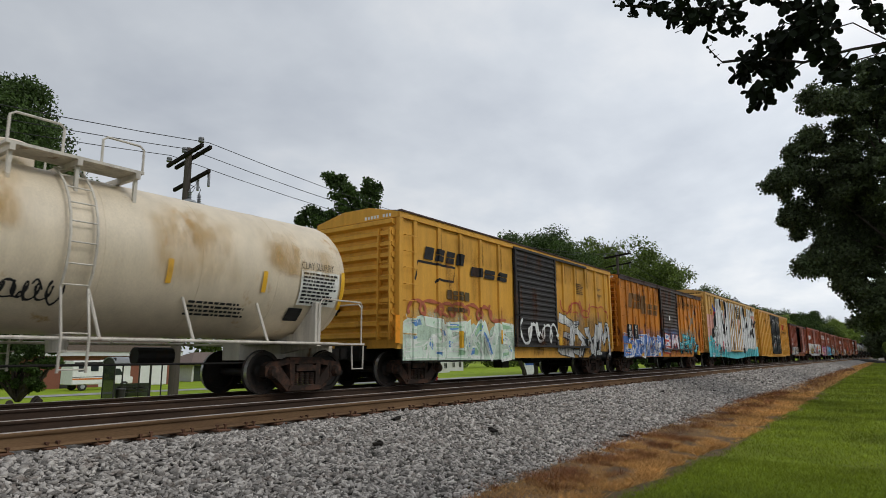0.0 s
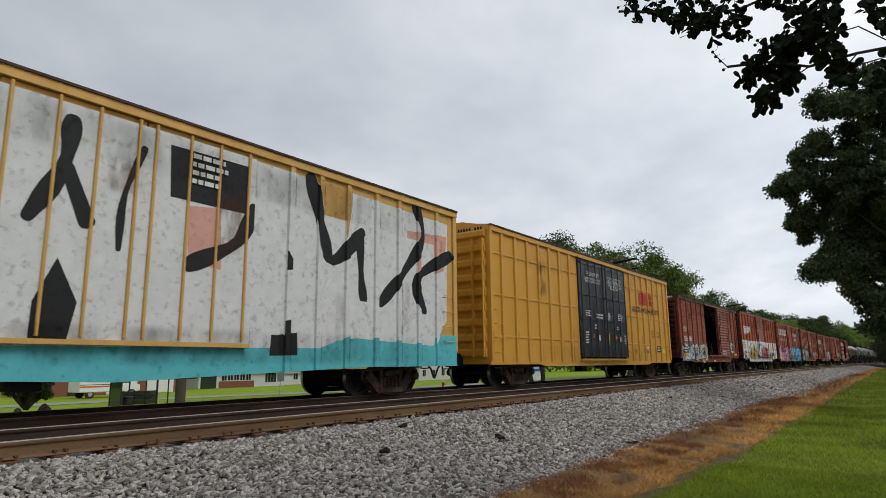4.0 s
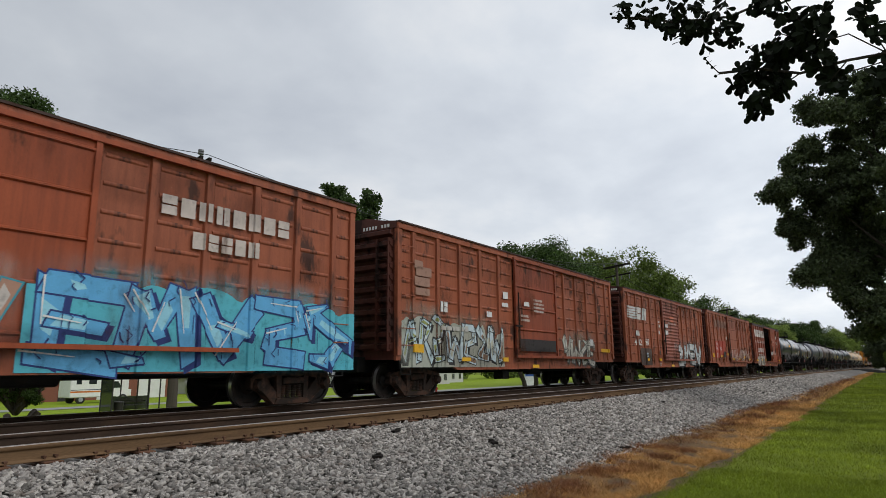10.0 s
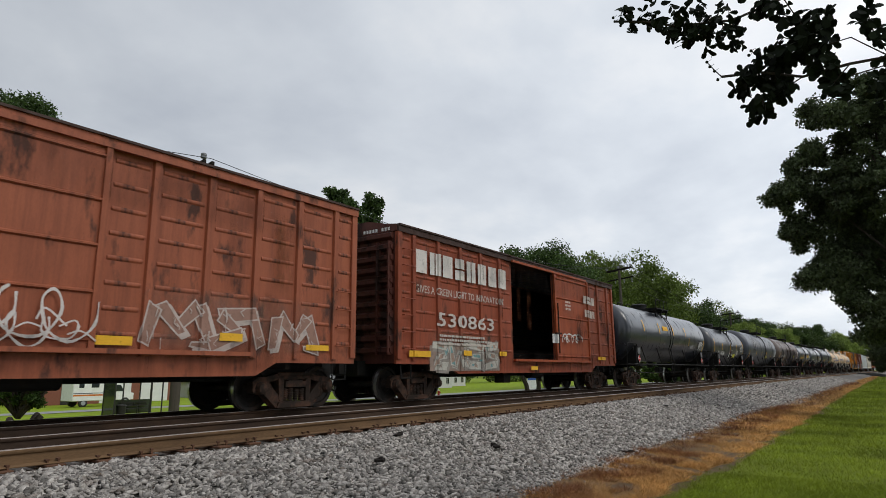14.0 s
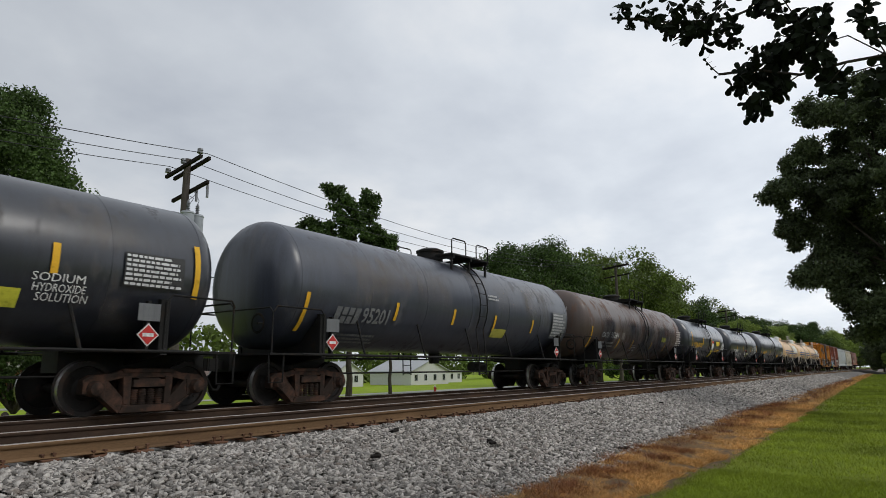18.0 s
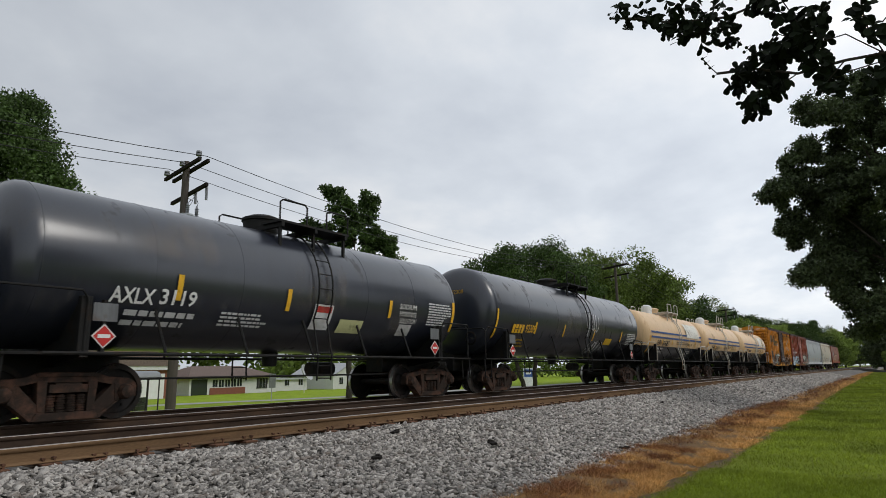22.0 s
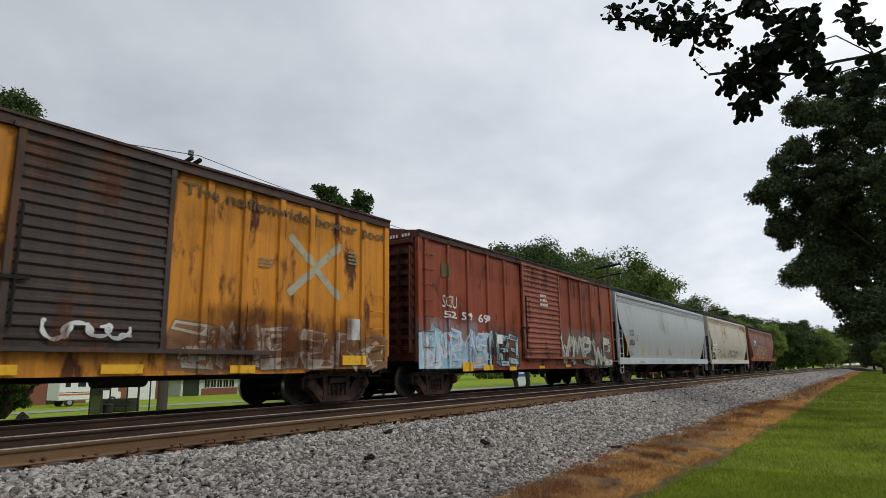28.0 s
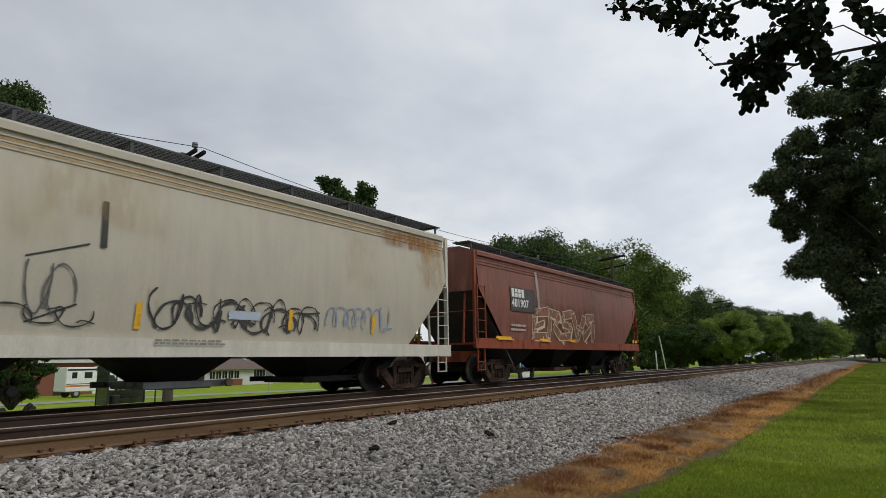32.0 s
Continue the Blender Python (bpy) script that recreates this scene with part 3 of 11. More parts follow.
def graffiti(side, car, x0, x1, z0, z1, n, fills, line, back=None, highlight=None, seed=1, weight=0.16, label="", slant=0.0, cloud=0.3):
    """A sprayed piece: a misty halo, a billowing cloud, interlocked angular signs with a cast block and an outline, banded fills and small marks."""
    r = random.Random(seed)
    w, h = x1 - x0, z1 - z0
    stain(side, car, x0 - 0.35, x1 + 0.35, z0 - 0.1, z1 + 0.35, back or fills[-1], 0.55, 3.0, 0.0036, "misty overspray round the graffiti")
    if back:
        bm = bmesh.new()
        m = 60
        puffs = [(x0 + w * r.random(), r.uniform(0.12, 0.5) * h, r.uniform(0.5, 1.0)) for _ in range(int(3 + w * 1.6))]
        puffs += [(x0, 0.3 * h, 0.5), (x1, 0.3 * h, 0.5)]

        def crest(x):
            top = 0.0
            for cx, rad, f in puffs:
                d = abs(x - cx) / rad
                if d < 1:
                    top = max(top, f * math.sqrt(1 - d * d))
            return z0 + h * (0.66 + cloud * top)
        for i in range(m):
            a, b = x0 - 0.1 + (w + 0.2) * i / m, x0 - 0.1 + (w + 0.2) * (i + 1) / m
            sheet(bm, ((a, z0), (b, z0), (b, crest(b)), (a, crest(a))), 0.004)
        side.put("graffiti", bm, flat_paint(back, "spray_paint"), car, label)
    pitch = w / n
    bars = []
    last = None
    for i in range(n):
        sign = r.choice([q for q in BARS if q is not last])
        last = sign
        flip, turned = r.random() < 0.4, r.random() < 0.3
        ox, oz = x0 + i * pitch, z0 + r.uniform(0.05, 0.12) * h
        sx, sz = pitch * r.uniform(0.95, 1.15), h * r.uniform(0.76, 0.86)
        for a, b, c, d, w0, w1 in sign:
            j = lambda: r.uniform(-0.05, 0.05)
            a, b, c, d = a + j(), b + j(), c + j(), d + j()
            if flip:
                a, c = 1 - a, 1 - c
            if turned:
                b, d = 1 - b, 1 - d
            p = lambda u, v: (min(x1, max(x0, ox + u * sx + slant * v * sz)), min(z1, max(z0 + 0.06, oz + v * sz)))
            k = min(pitch, h) * (0.75 + weight)
            bars.append((p(a, b), p(c, d), w0 * k, w1 * k, r.uniform(-0.5, 0.5)))
    rim = 0.030
    step = 0.018 / len(bars)
    bm = bmesh.new()
    for i, (p, q, w0, w1, sk) in enumerate(bars):
        if i % 2 == 0:
            wedge(bm, (p[0] + 0.08, p[1] - 0.06), (q[0] + 0.08, q[1] - 0.06), w0, w1, 0.0044 + i * 0.00002, rim, sk)
        wedge(bm, p, q, w0, w1, 0.0052 + i * step, rim, sk)
    for _ in range(int(w * 1.5)):
        # thin runs of wet paint
        xx, zz = r.uniform(x0, x1), r.uniform(z0 + 0.25 * h, z0 + 0.7 * h)
        ln = r.uniform(0.08, 0.3) * h
        sheet(bm, ((xx - 0.006, max(z0, zz - ln)), (xx + 0.006, max(z0, zz - ln)), (xx + 0.009, zz), (xx - 0.009, zz)), 0.0250)
    tagged(side.put("graffiti", bm, flat_paint(line, "spray_paint"), car), label or "sprayed graffiti letters", kind="stuff")
    for k, fill in enumerate(fills):
        bm = bmesh.new()
        for i, (p, q, w0, w1, sk) in enumerate(bars):
            lift = 0.0052 + i * step + 0.0008 + 0.0002 * k
            if k == 0:
                wedge(bm, p, q, w0, w1, lift, 0.0, sk)
            elif r.random() < 0.8:
                # the later colours lie as bands along part of each bar
                f, g = sorted((r.uniform(0, 0.6), r.uniform(0.4, 1.0)))
                at = lambda t: (p[0] + (q[0] - p[0]) * t, p[1] + (q[1] - p[1]) * t)
                ww = r.uniform(0.3, 0.9)
                wedge(bm, at(f), at(g), (w0 + (w1 - w0) * f) * ww, (w0 + (w1 - w0) * g) * ww * r.uniform(0.4, 1.0), lift, 0.0, r.uniform(-0.9, 0.9))
        tagged(side.put("graffiti", bm, flat_paint(fill, "spray_paint"), car), "sprayed graffiti letters", kind="stuff")
    # cracks, dots and inner lines over the fills
    bm = bmesh.new()
    for p, q, w0, w1, sk in bars:
        for _ in range(2):
            t, u = r.random(), r.uniform(-0.5, 0.5)
            c = (p[0] + (q[0] - p[0]) * t + u * w0, p[1] + (q[1] - p[1]) * t + r.uniform(-0.5, 0.5) * w0)
            stroke(bm, [c, (c[0] + r.uniform(-0.1, 0.1), c[1] + r.uniform(0.03, 0.10)), (c[0] + r.uniform(-0.1, 0.1), c[1] + r.uniform(0.08, 0.2))], r.uniform(0.007, 0.016), 0.0262)
    tagged(side.put("graffiti", bm, flat_paint(line, "spray_paint"), car), "sprayed inner lines on graffiti", kind="stuff")
    if highlight:
        bm = bmesh.new()
        for p, q, w0, w1, sk in bars:
            if r.random() < 0.7:
                wedge(bm, (p[0] - w0 * 0.6, p[1] + w0 * 0.3), ((p[0] * 0.4 + q[0] * 0.6) - w1 * 0.6, (p[1] * 0.4 + q[1] * 0.6) + w1 * 0.3), 0.016, 0.008, 0.0270)
        tagged(side.put("graffiti", bm, flat_paint(highlight, "spray_paint"), car), "sprayed highlights on graffiti", kind="stuff")


def paint_lines(side, car, rgb, lines, lift=0.006, label=""):
    """Loose brush lines: (half width, points) each."""
    bm = bmesh.new()
    for w, pts in lines:
        lift = stroke(bm, curve(pts), w, lift, 0.25)
    tagged(side.put("graffiti", bm, flat_paint(rgb, "spray_paint"), car), label or "sprayed lines", kind="stuff")


def scrawl(side, car, x0, x1, z0, z1, rgb, seed=1, w=0.018, loops=5, label="sprayed scribble"):
    """A quick tag: one running line of loops, with a few slashes and a tail."""
    r = random.Random(seed)
    bm = bmesh.new()
    lift = 0.0262
    W, H = x1 - x0, z1 - z0
    pitch = W / loops
    start = 0
    while start < loops:
        # each run of loops is one stroke of the can
        n = min(loops - start, r.randint(2, 3))
        pts, z = [], r.uniform(0.45, 0.6)
        for i in range(n):
            cx, amp, fat = x0 + (start + i + 0.5) * pitch, H * r.uniform(0.28, 0.5), pitch * r.uniform(0.25, 0.5)
            turn = r.choice((-1, 1))
            for k in range(8):
                t = 2 * math.pi * k / 8
                pts.append((cx + pitch * (k / 8 - 0.5) - fat * math.sin(t) + r.uniform(-0.04, 0.04) * pitch, min(z1, max(z0, z0 + H * z - turn * amp * math.cos(t) + r.uniform(-0.05, 0.05) * H))))
        lift = stroke(bm, curve(pts, 3), w * r.uniform(0.75, 1.0), lift, 0.3)
        start += n
    for _ in range(max(1, loops // 2)):
        a, b = x0 + W * r.random(), z0 + H * r.uniform(0.1, 0.8)
        lift = stroke(bm, curve([(a, b), (a + pitch * r.uniform(0.1, 0.5), b + H * r.uniform(-0.1, 0.2)), (a + pitch * r.uniform(0.5, 1.1), b + H * r.uniform(-0.2, 0.1))], 4), w * 0.7, lift)
    tagged(side.put("graffiti", bm, flat_paint(rgb, "spray_paint"), car), label, kind="stuff")


def wordmark(side, car, n, x, z, w, h, rgb, label="", slant=0.0, seed=3, gap=0.22, lift=0.004, name="company_mark"):
    """A faded company name as plain blocks, some split in two."""
    r = random.Random(seed)
    bm = bmesh.new()
    p = w / n
    for i in range(n):
        a, b = x + i * p, x + (i + 1 - gap) * p
        s = slant * h
        t = (b - a) * 0.27
        kind = r.randrange(3)
        q = lambda xx, f: (xx + s * f, z + h * f)
        mid = (a + b) / 2
        if kind == 0:
            quads = [(a, b, 0, 1)]
        elif kind == 1:
            quads = [(a, mid - 0.2 * t, 0, 1), (mid + 0.2 * t, b, 0, 1)]
        else:
            quads = [(a, b, 0, 0.46), (a, b, 0.54, 1)]
        for u0, u1, f0, f1 in quads:
            sheet(bm, (q(u0, f0), q(u1, f0), q(u1, f1), q(u0, f1)), lift)
    side.put(name, bm, flat_paint(rgb), car, label)


# ---------------------------------------------------------------- boxcars
YELLOW, WHITE, BLACK = (0.75, 0.42, 0.03), (0.72, 0.72, 0.70), (0.015, 0.015, 0.016)


def boxcar(name, label, s0, s1, eave, mats, posts, door, truck_in=1.4, beads=0, end_ribs=11, roof_ribs=14, sill=0.72, corner=1.12, bars_z=(), hi_cube=False):
    """A boxcar from end to end s0..s1. mats: side, end, roof, door. posts: fractions of the length; door: (from, to, style, opened)."""
    M_SIDE, M_END, M_ROOF, M_DOOR = mats
    L = s1 - s0
    h = L / 2
    car = thing(name, label, "boxcar", "cars of the freight train")
    W, P = 1.50, 1.565
    X = lambda f: -h + f * L
    d0, d1, style, opened = door
    dx0, dx1 = X(d0), X(d1)
    px = [X(f) for f in posts]
    pw = 0.065
    body_z = corner - 0.02
    # floor and under frame
    bm = bmesh.new()
    box(bm, -h + 0.05, h - 0.05, -1.45, 1.45, 1.02, 1.16)
    box(bm, -h + 0.1, h - 0.1, -0.32, 0.32, 0.66, 1.02)
    part("underframe", bm, STEEL_BLACK, car)
    for i in range(9):
        x = -h + 1.9 + (L - 3.8) * i / 8
        bm = bmesh.new()
        box(bm, x - 0.05, x + 0.05, -1.4, 1.4, 0.86, 1.03)
        part("crossbearer", bm, STEEL_BLACK, car)
    bm = bmesh.new()
    lathe(bm, [(0, -0.45), (0.2, -0.45), (0.2, 0.45), (0, 0.45)], pose(1.2, -0.75, 0.72, 0, 90, 0), 16)
    part("air_reservoir", bm, STEEL_BLACK, car)
    for ya, za in ((-0.55, 0.64), (-1.2, 0.80)):
        bm = bmesh.new()
        rod(bm, (-h + 2.4, ya, za), (h - 2.4, ya, za), 0.022)
        part("brake_rod", bm, STEEL_BLACK, car)
    bm = bmesh.new()
    box(bm, -1.5, -1.3, -1.0, -0.85, 0.45, 1.0)
    box(bm, -1.62, -1.18, -1.1, -0.75, 0.40, 0.66)
    part("brake_valve", bm, STEEL_BLACK, car)
    rib_shapes = {}
    # side sheets between the posts; the sill hangs lower between the trucks
    for sgn in (-1, 1):
        stops = sorted([-h] + [x for x in px] + [dx0, dx1, h])
        for a, b in zip(stops, stops[1:]):
            if b - a < 0.08 or (a >= dx0 - 1e-6 and b <= dx1 + 1e-6):
                continue
            bm = bmesh.new()
            ya, yb = sorted((sgn * W, sgn * (W - 0.05)))
            box(bm, a, b, ya, yb, body_z, eave)
            panel = part("side_panel", bm, M_SIDE, car)
            e = b - a - 0.26
            if beads and e > 0.15:
                key = (round(e, 2), sgn)
                if key not in rib_shapes:
                    bm = bmesh.new()
                    yb, yf = sgn * (W - 0.002), sgn * (W + 0.022)
                    prism(bm, [(yb, -0.05), (yf, -0.015), (yf, 0.015), (yb, 0.05)], -e / 2, e / 2, "x")
                    rib_shapes[key] = mesh_of("panel_rib", bm, M_SIDE, bevel=0.006)
                for k in range(beads):
                    z = corner + 0.30 + (eave - corner - 0.5) * k / (beads - 1)
                    part("panel_rib", rib_shapes[key], None, panel, at=pose((a + b) / 2, 0, z))
        for x in px:
            bm = bmesh.new()
            o, i = sgn * P, sgn * (W - 0.01)
            prism(bm, [(x - pw - 0.02, i), (x - pw, o), (x + pw, o), (x + pw + 0.02, i)], corner - 0.05, eave - 0.02, "z")
            part("side_post", bm, M_SIDE, car)
        for a, b in ((X(0), -h + 0.17), (h - 0.17, h)):
            bm = bmesh.new()
            ya, yb = sorted((sgn * (W - 0.02), sgn * P))
            box(bm, a, b, ya, yb, body_z, eave)
            part("corner_post", bm, M_SIDE, car, bevel=0.01)
        bm = bmesh.new()
        ya, yb = sorted((sgn * (W - 0.04), sgn * (P + 0.02)))
        box(bm, -h, h, ya, yb, eave - 0.03, eave + 0.13)
        part("roof_rail", bm, EAVE_BROWN if M_SIDE in (RAIL_ORANGE, RAIL_ORANGE2, OXIDE_RED) else M_SIDE, car)
        bm = bmesh.new()
        box(bm, -h, h, *sorted((sgn * W, sgn * (P + 0.055))), eave + 0.13, eave + 0.175)
        part("eave_lip", bm, EAVE_BROWN, car, "rusty brown roof edge")
        bm = bmesh.new()
        o = sgn * (W + 0.012)
        i = sgn * (W - 0.06)
        cut = truck_in + 1.25
        prism(bm, [(-h, corner - 0.14), (-h + cut - 0.35, corner - 0.14), (-h + cut + 0.15, sill), (h - cut - 0.15, sill), (h - cut + 0.35, corner - 0.14), (h, corner - 0.14), (h, corner + 0.06), (-h, corner + 0.06)], *sorted((i, o)))
        part("side_sill", bm, M_SIDE, car)
        # door
        w = dx1 - dx0
        shift = opened * w if sgn < 0 else 0.0
        y = sgn * (P + 0.045)
        yi = sgn * (P - 0.02)
        if style == "plug":
            for j in range(2):
                a, b = dx0 + j * w / 2 + 0.02, dx0 + (j + 1) * w / 2 - 0.02
                bm = bmesh.new()
                box(bm, a, b, *sorted((sgn * W, sgn * (W + 0.05))), corner + 0.12, eave - 0.06)
                dr = part("plug_door", bm, M_DOOR, car)
                for f in (0.06, 0.36, 0.64, 0.94):
                    bm = bmesh.new()
                    xx = a + (b - a) * f
                    rod(bm, (xx, y, corner + 0.1), (xx, y, eave - 0.08), 0.03)
                    part("lock_bar", bm, M_DOOR, dr)
                for z in (corner + 0.2, corner + 1.15, corner + 1.7, corner + 2.7, eave - 0.2):
                    bm = bmesh.new()
                    box(bm, a, b, *sorted((sgn * (W + 0.05), sgn * (W + 0.09))), z - 0.04, z + 0.04)
                    part("door_rail", bm, M_DOOR, dr)
        else:
            a, b = dx0 + shift, dx1 + shift
            bm = bmesh.new()
            box(bm, a, b, *sorted((yi, sgn * (P + 0.01))), corner + 0.06, eave - 0.04)
            dr = part("sliding_door", bm, M_DOOR, car, "slid-open corrugated door" if shift else "")
            n = 17 if style == "ribbed" else 5
            for k in range(n):
                z = corner + 0.20 + (eave - corner - 0.4) * k / (n - 1)
                bm = bmesh.new()
                yf = sgn * (P + 0.05)
                yb2 = sgn * (P + 0.008)
                t = 0.06 if style == "ribbed" else 0.04
                prism(bm, [(yb2, z - t), (yf, z - t * 0.35), (yf, z + t * 0.35), (yb2, z + t)], a + 0.08, b - 0.08, "x")
                part("door_rib", bm, M_DOOR, dr)
            for xx in (a + 0.03, b - 0.03):
                bm = bmesh.new()
                box(bm, xx - 0.05, xx + 0.05, *sorted((yi, sgn * (P + 0.06))), corner + 0.04, eave - 0.03)
                part("door_stile", bm, M_DOOR, dr)
            bm = bmesh.new()
            rod(bm, (a + 0.13, sgn * (P + 0.09), corner + 0.3), (a + 0.13, sgn * (P + 0.09), corner + 2.2), 0.025)
            box(bm, a - 0.12, a + 0.32, *sorted((sgn * (P + 0.06), sgn * (P + 0.12))), corner + 1.02, corner + 1.08)
            part("door_latch", bm, STEEL_BLACK, dr)
        bm = bmesh.new()
        end = dx1 + w * 0.95 if style != "plug" else dx1
        box(bm, dx0 - 0.1, min(end, h - 0.1), *sorted((sgn * P, sgn * (P + 0.10))), corner - 0.02, corner + 0.06)
        part("door_track", bm, M_SIDE if style == "plug" else M_DOOR, car)
        bm = bmesh.new()
        box(bm, dx0 - 0.1, min(end, h - 0.1), *sorted((sgn * P, sgn * (P + 0.08))), eave - 0.05, eave + 0.03)
        part("door_track", bm, M_SIDE if style == "plug" else M_DOOR, car)
        # grab irons and sill steps
        ladder(car, M_SIDE, *((-h + 0.22, -h + 0.68) if sgn < 0 else (h - 0.68, h - 0.22)), corner + 0.25, corner + (2.9 if not hi_cube else 1.6), sgn * (W + 0.01), 7 if not hi_cube else 4)
        ladder(car, M_SIDE, *((h - 0.68, h - 0.22) if sgn < 0 else (-h + 0.68, -h + 0.22)), corner + 0.25, corner + 1.5, sgn * (W + 0.01), 4)
        for e in (-1, 1):
            bm = bmesh.new()
            xx = e * (h - 0.45)
            pipe(bm, [(xx - 0.22, sgn * 1.45, corner - 0.1), (xx - 0.2, sgn * 1.47, 0.62), (xx + 0.2, sgn * 1.47, 0.62), (xx + 0.22, sgn * 1.45, corner - 0.1)], 0.022, 6)
            part("sill_step", bm, STEEL_BLACK, car)
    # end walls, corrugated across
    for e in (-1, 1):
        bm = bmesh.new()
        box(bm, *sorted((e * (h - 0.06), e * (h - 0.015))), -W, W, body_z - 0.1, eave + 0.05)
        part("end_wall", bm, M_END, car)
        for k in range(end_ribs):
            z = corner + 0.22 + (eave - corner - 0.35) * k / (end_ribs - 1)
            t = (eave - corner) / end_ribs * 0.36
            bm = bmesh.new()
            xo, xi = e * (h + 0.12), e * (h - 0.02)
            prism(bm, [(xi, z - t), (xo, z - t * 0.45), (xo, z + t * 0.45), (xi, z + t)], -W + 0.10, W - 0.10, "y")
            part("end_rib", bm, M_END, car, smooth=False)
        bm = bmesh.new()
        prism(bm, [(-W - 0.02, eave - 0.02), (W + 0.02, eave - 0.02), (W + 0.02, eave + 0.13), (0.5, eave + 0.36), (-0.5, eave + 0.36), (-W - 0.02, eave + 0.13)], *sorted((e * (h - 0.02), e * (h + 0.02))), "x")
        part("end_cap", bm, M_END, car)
        if e < 0:
            bm = bmesh.new()
            for k in range(9):
                if k != 3:
                    box(bm, -h - 0.026, -h - 0.021, -1.28 + k * 0.11, -1.21 + k * 0.11, eave + 0.02, eave + 0.11)
            tagged(part("end_number", bm, flat_paint(WHITE if not hi_cube else BLACK), car), "small stencilled number on the end", kind="stuff")
        bm = bmesh.new()
        box(bm, *sorted((e * h, e * (h + 0.30))), -0.45, 0.45, 0.70, 1.08)
        part("striker", bm, STEEL_BLACK, car)
        if e < 0:
            bm = bmesh.new()
            lathe(bm, [(0.22, -0.015), (0.25, 0), (0.22, 0.015), (0.19, 0)], pose(-h - 0.16, 0.75, corner + 1.25, 0, 90, 0), 20)
            for k in range(4):
                a = k * math.pi / 2
                rod(bm, (-h - 0.16, 0.75, corner + 1.25), (-h - 0.16, 0.75 + 0.21 * math.cos(a), corner + 1.25 + 0.21 * math.sin(a)), 0.012)
            rod(bm, (-h, 0.75, corner + 1.25), (-h - 0.18, 0.75, corner + 1.25), 0.02)
            part("brake_wheel", bm, STEEL_BLACK, car)
            bm = bmesh.new()
            box(bm, -h - 0.2, -h - 0.02, 0.55, 0.95, corner + 0.80, corner + 1.05)
            part("brake_housing", bm, STEEL_BLACK, car, bevel=0.02)
        bm = bmesh.new()
        for y in (-1.35, -0.95):
            box(bm, *sorted((e * (h + 0.02), e * (h + 0.18))), y - 0.02, y + 0.02, corner + 0.1, eave - 0.3)
        lad = part("end_ladder", bm, M_END, car)
        bm = bmesh.new()
        rod(bm, (e * (h + 0.17), -1.37, 0), (e * (h + 0.17), -0.93, 0), 0.012, 6)
        me = mesh_of("rung", bm, M_END)
        for k in range(8):
            part("rung", me, None, lad, at=pose(0, 0, corner + 0.3 + k * (eave - corner - 0.8) / 7))
    # roof
    bm = bmesh.new()
    prism(bm, [(-W - 0.03, eave + 0.10), (W + 0.03, eave + 0.10), (0, eave + 0.34)], -h, h, "x")
    rf = part("roof", bm, M_ROOF, car)
    for k in range(roof_ribs + 1):
        x = -h + 0.08 + (L - 0.16) * k / roof_ribs
        bm = bmesh.new()
        prism(bm, [(-W - 0.05, eave + 0.12), (0, eave + 0.335), (W + 0.05, eave + 0.12), (W + 0.05, eave + 0.17), (0, eave + 0.39), (-W - 0.05, eave + 0.17)], x - 0.05, x + 0.05, "x")
        part("roof_rib", bm, M_ROOF, rf)
    if opened:
        bm = bmesh.new()
        box(bm, dx0 - 0.6, dx1 + 0.6, -1.40, 1.40, 1.16, 1.19)
        part("floor", bm, STEEL_BLACK, car)
        for k in range(9):
            # dark planks added on the far wall so the inside looks shaded
            bm = bmesh.new()
            za = 1.2 + k * (eave - 1.3) / 9
            box(bm, -h + 0.1, h - 0.1, 1.38, 1.43, za, za + (eave - 1.3) / 9 - 0.012)
            part("shade_plank", bm, SHADE_LINING, car)
        for e in (-1, 1):
            bm = bmesh.new()
            box(bm, *sorted((e * (h - 0.14), e * (h - 0.09))), -1.42, 1.36, 1.2, eave - 0.05)
            part("end_shade_sheet", bm, SHADE_LINING, car)
    trucks(car, -h + truck_in + 0.0, h - truck_in - 0.0)
    couplers(car, h + 0.35)
    # paint surface of the near side
    steps = []
    for x in px:
        steps += [(x - pw - 0.02, x + pw + 0.02)]
    cuts = []
    for a, b in steps:
        cuts += [a, a + 0.02, b - 0.02, b]
    for a, b in ((-h, -h + 0.17), (h - 0.17, h)):
        cuts += [a, b]
    cuts += [dx0 + shift_of(door, L) - 0.03, dx0 + shift_of(door, L) - 0.02, dx1 + shift_of(door, L) + 0.02, dx1 + shift_of(door, L) + 0.03]
    a0, a1 = dx0 + shift_of(door, L) - 0.02, dx1 + shift_of(door, L) + 0.02

    def place(x, z, lift):
        d = W + (0.022 if beads else 0.002)
        for a, b in steps:
            if a + 0.0199 <= x <= b - 0.0199:
                d = P
        if x < -h + 0.1701 or x > h - 0.1701:
            d = P
        if z < corner + 0.061:
            d = max(d, W + 0.012) if d < P else d
        if a0 - 1e-4 <= x <= a1 + 1e-4 and corner + 0.05 < z:
            d = (W + 0.09 if style == "plug" else P + 0.06)
        return (x, -(d + lift), z)

    return car, Side(place, cuts, (corner + 0.05, corner + 0.06)), X


def shift_of(door, L):
    return door[3] * (door[1] - door[0]) * L


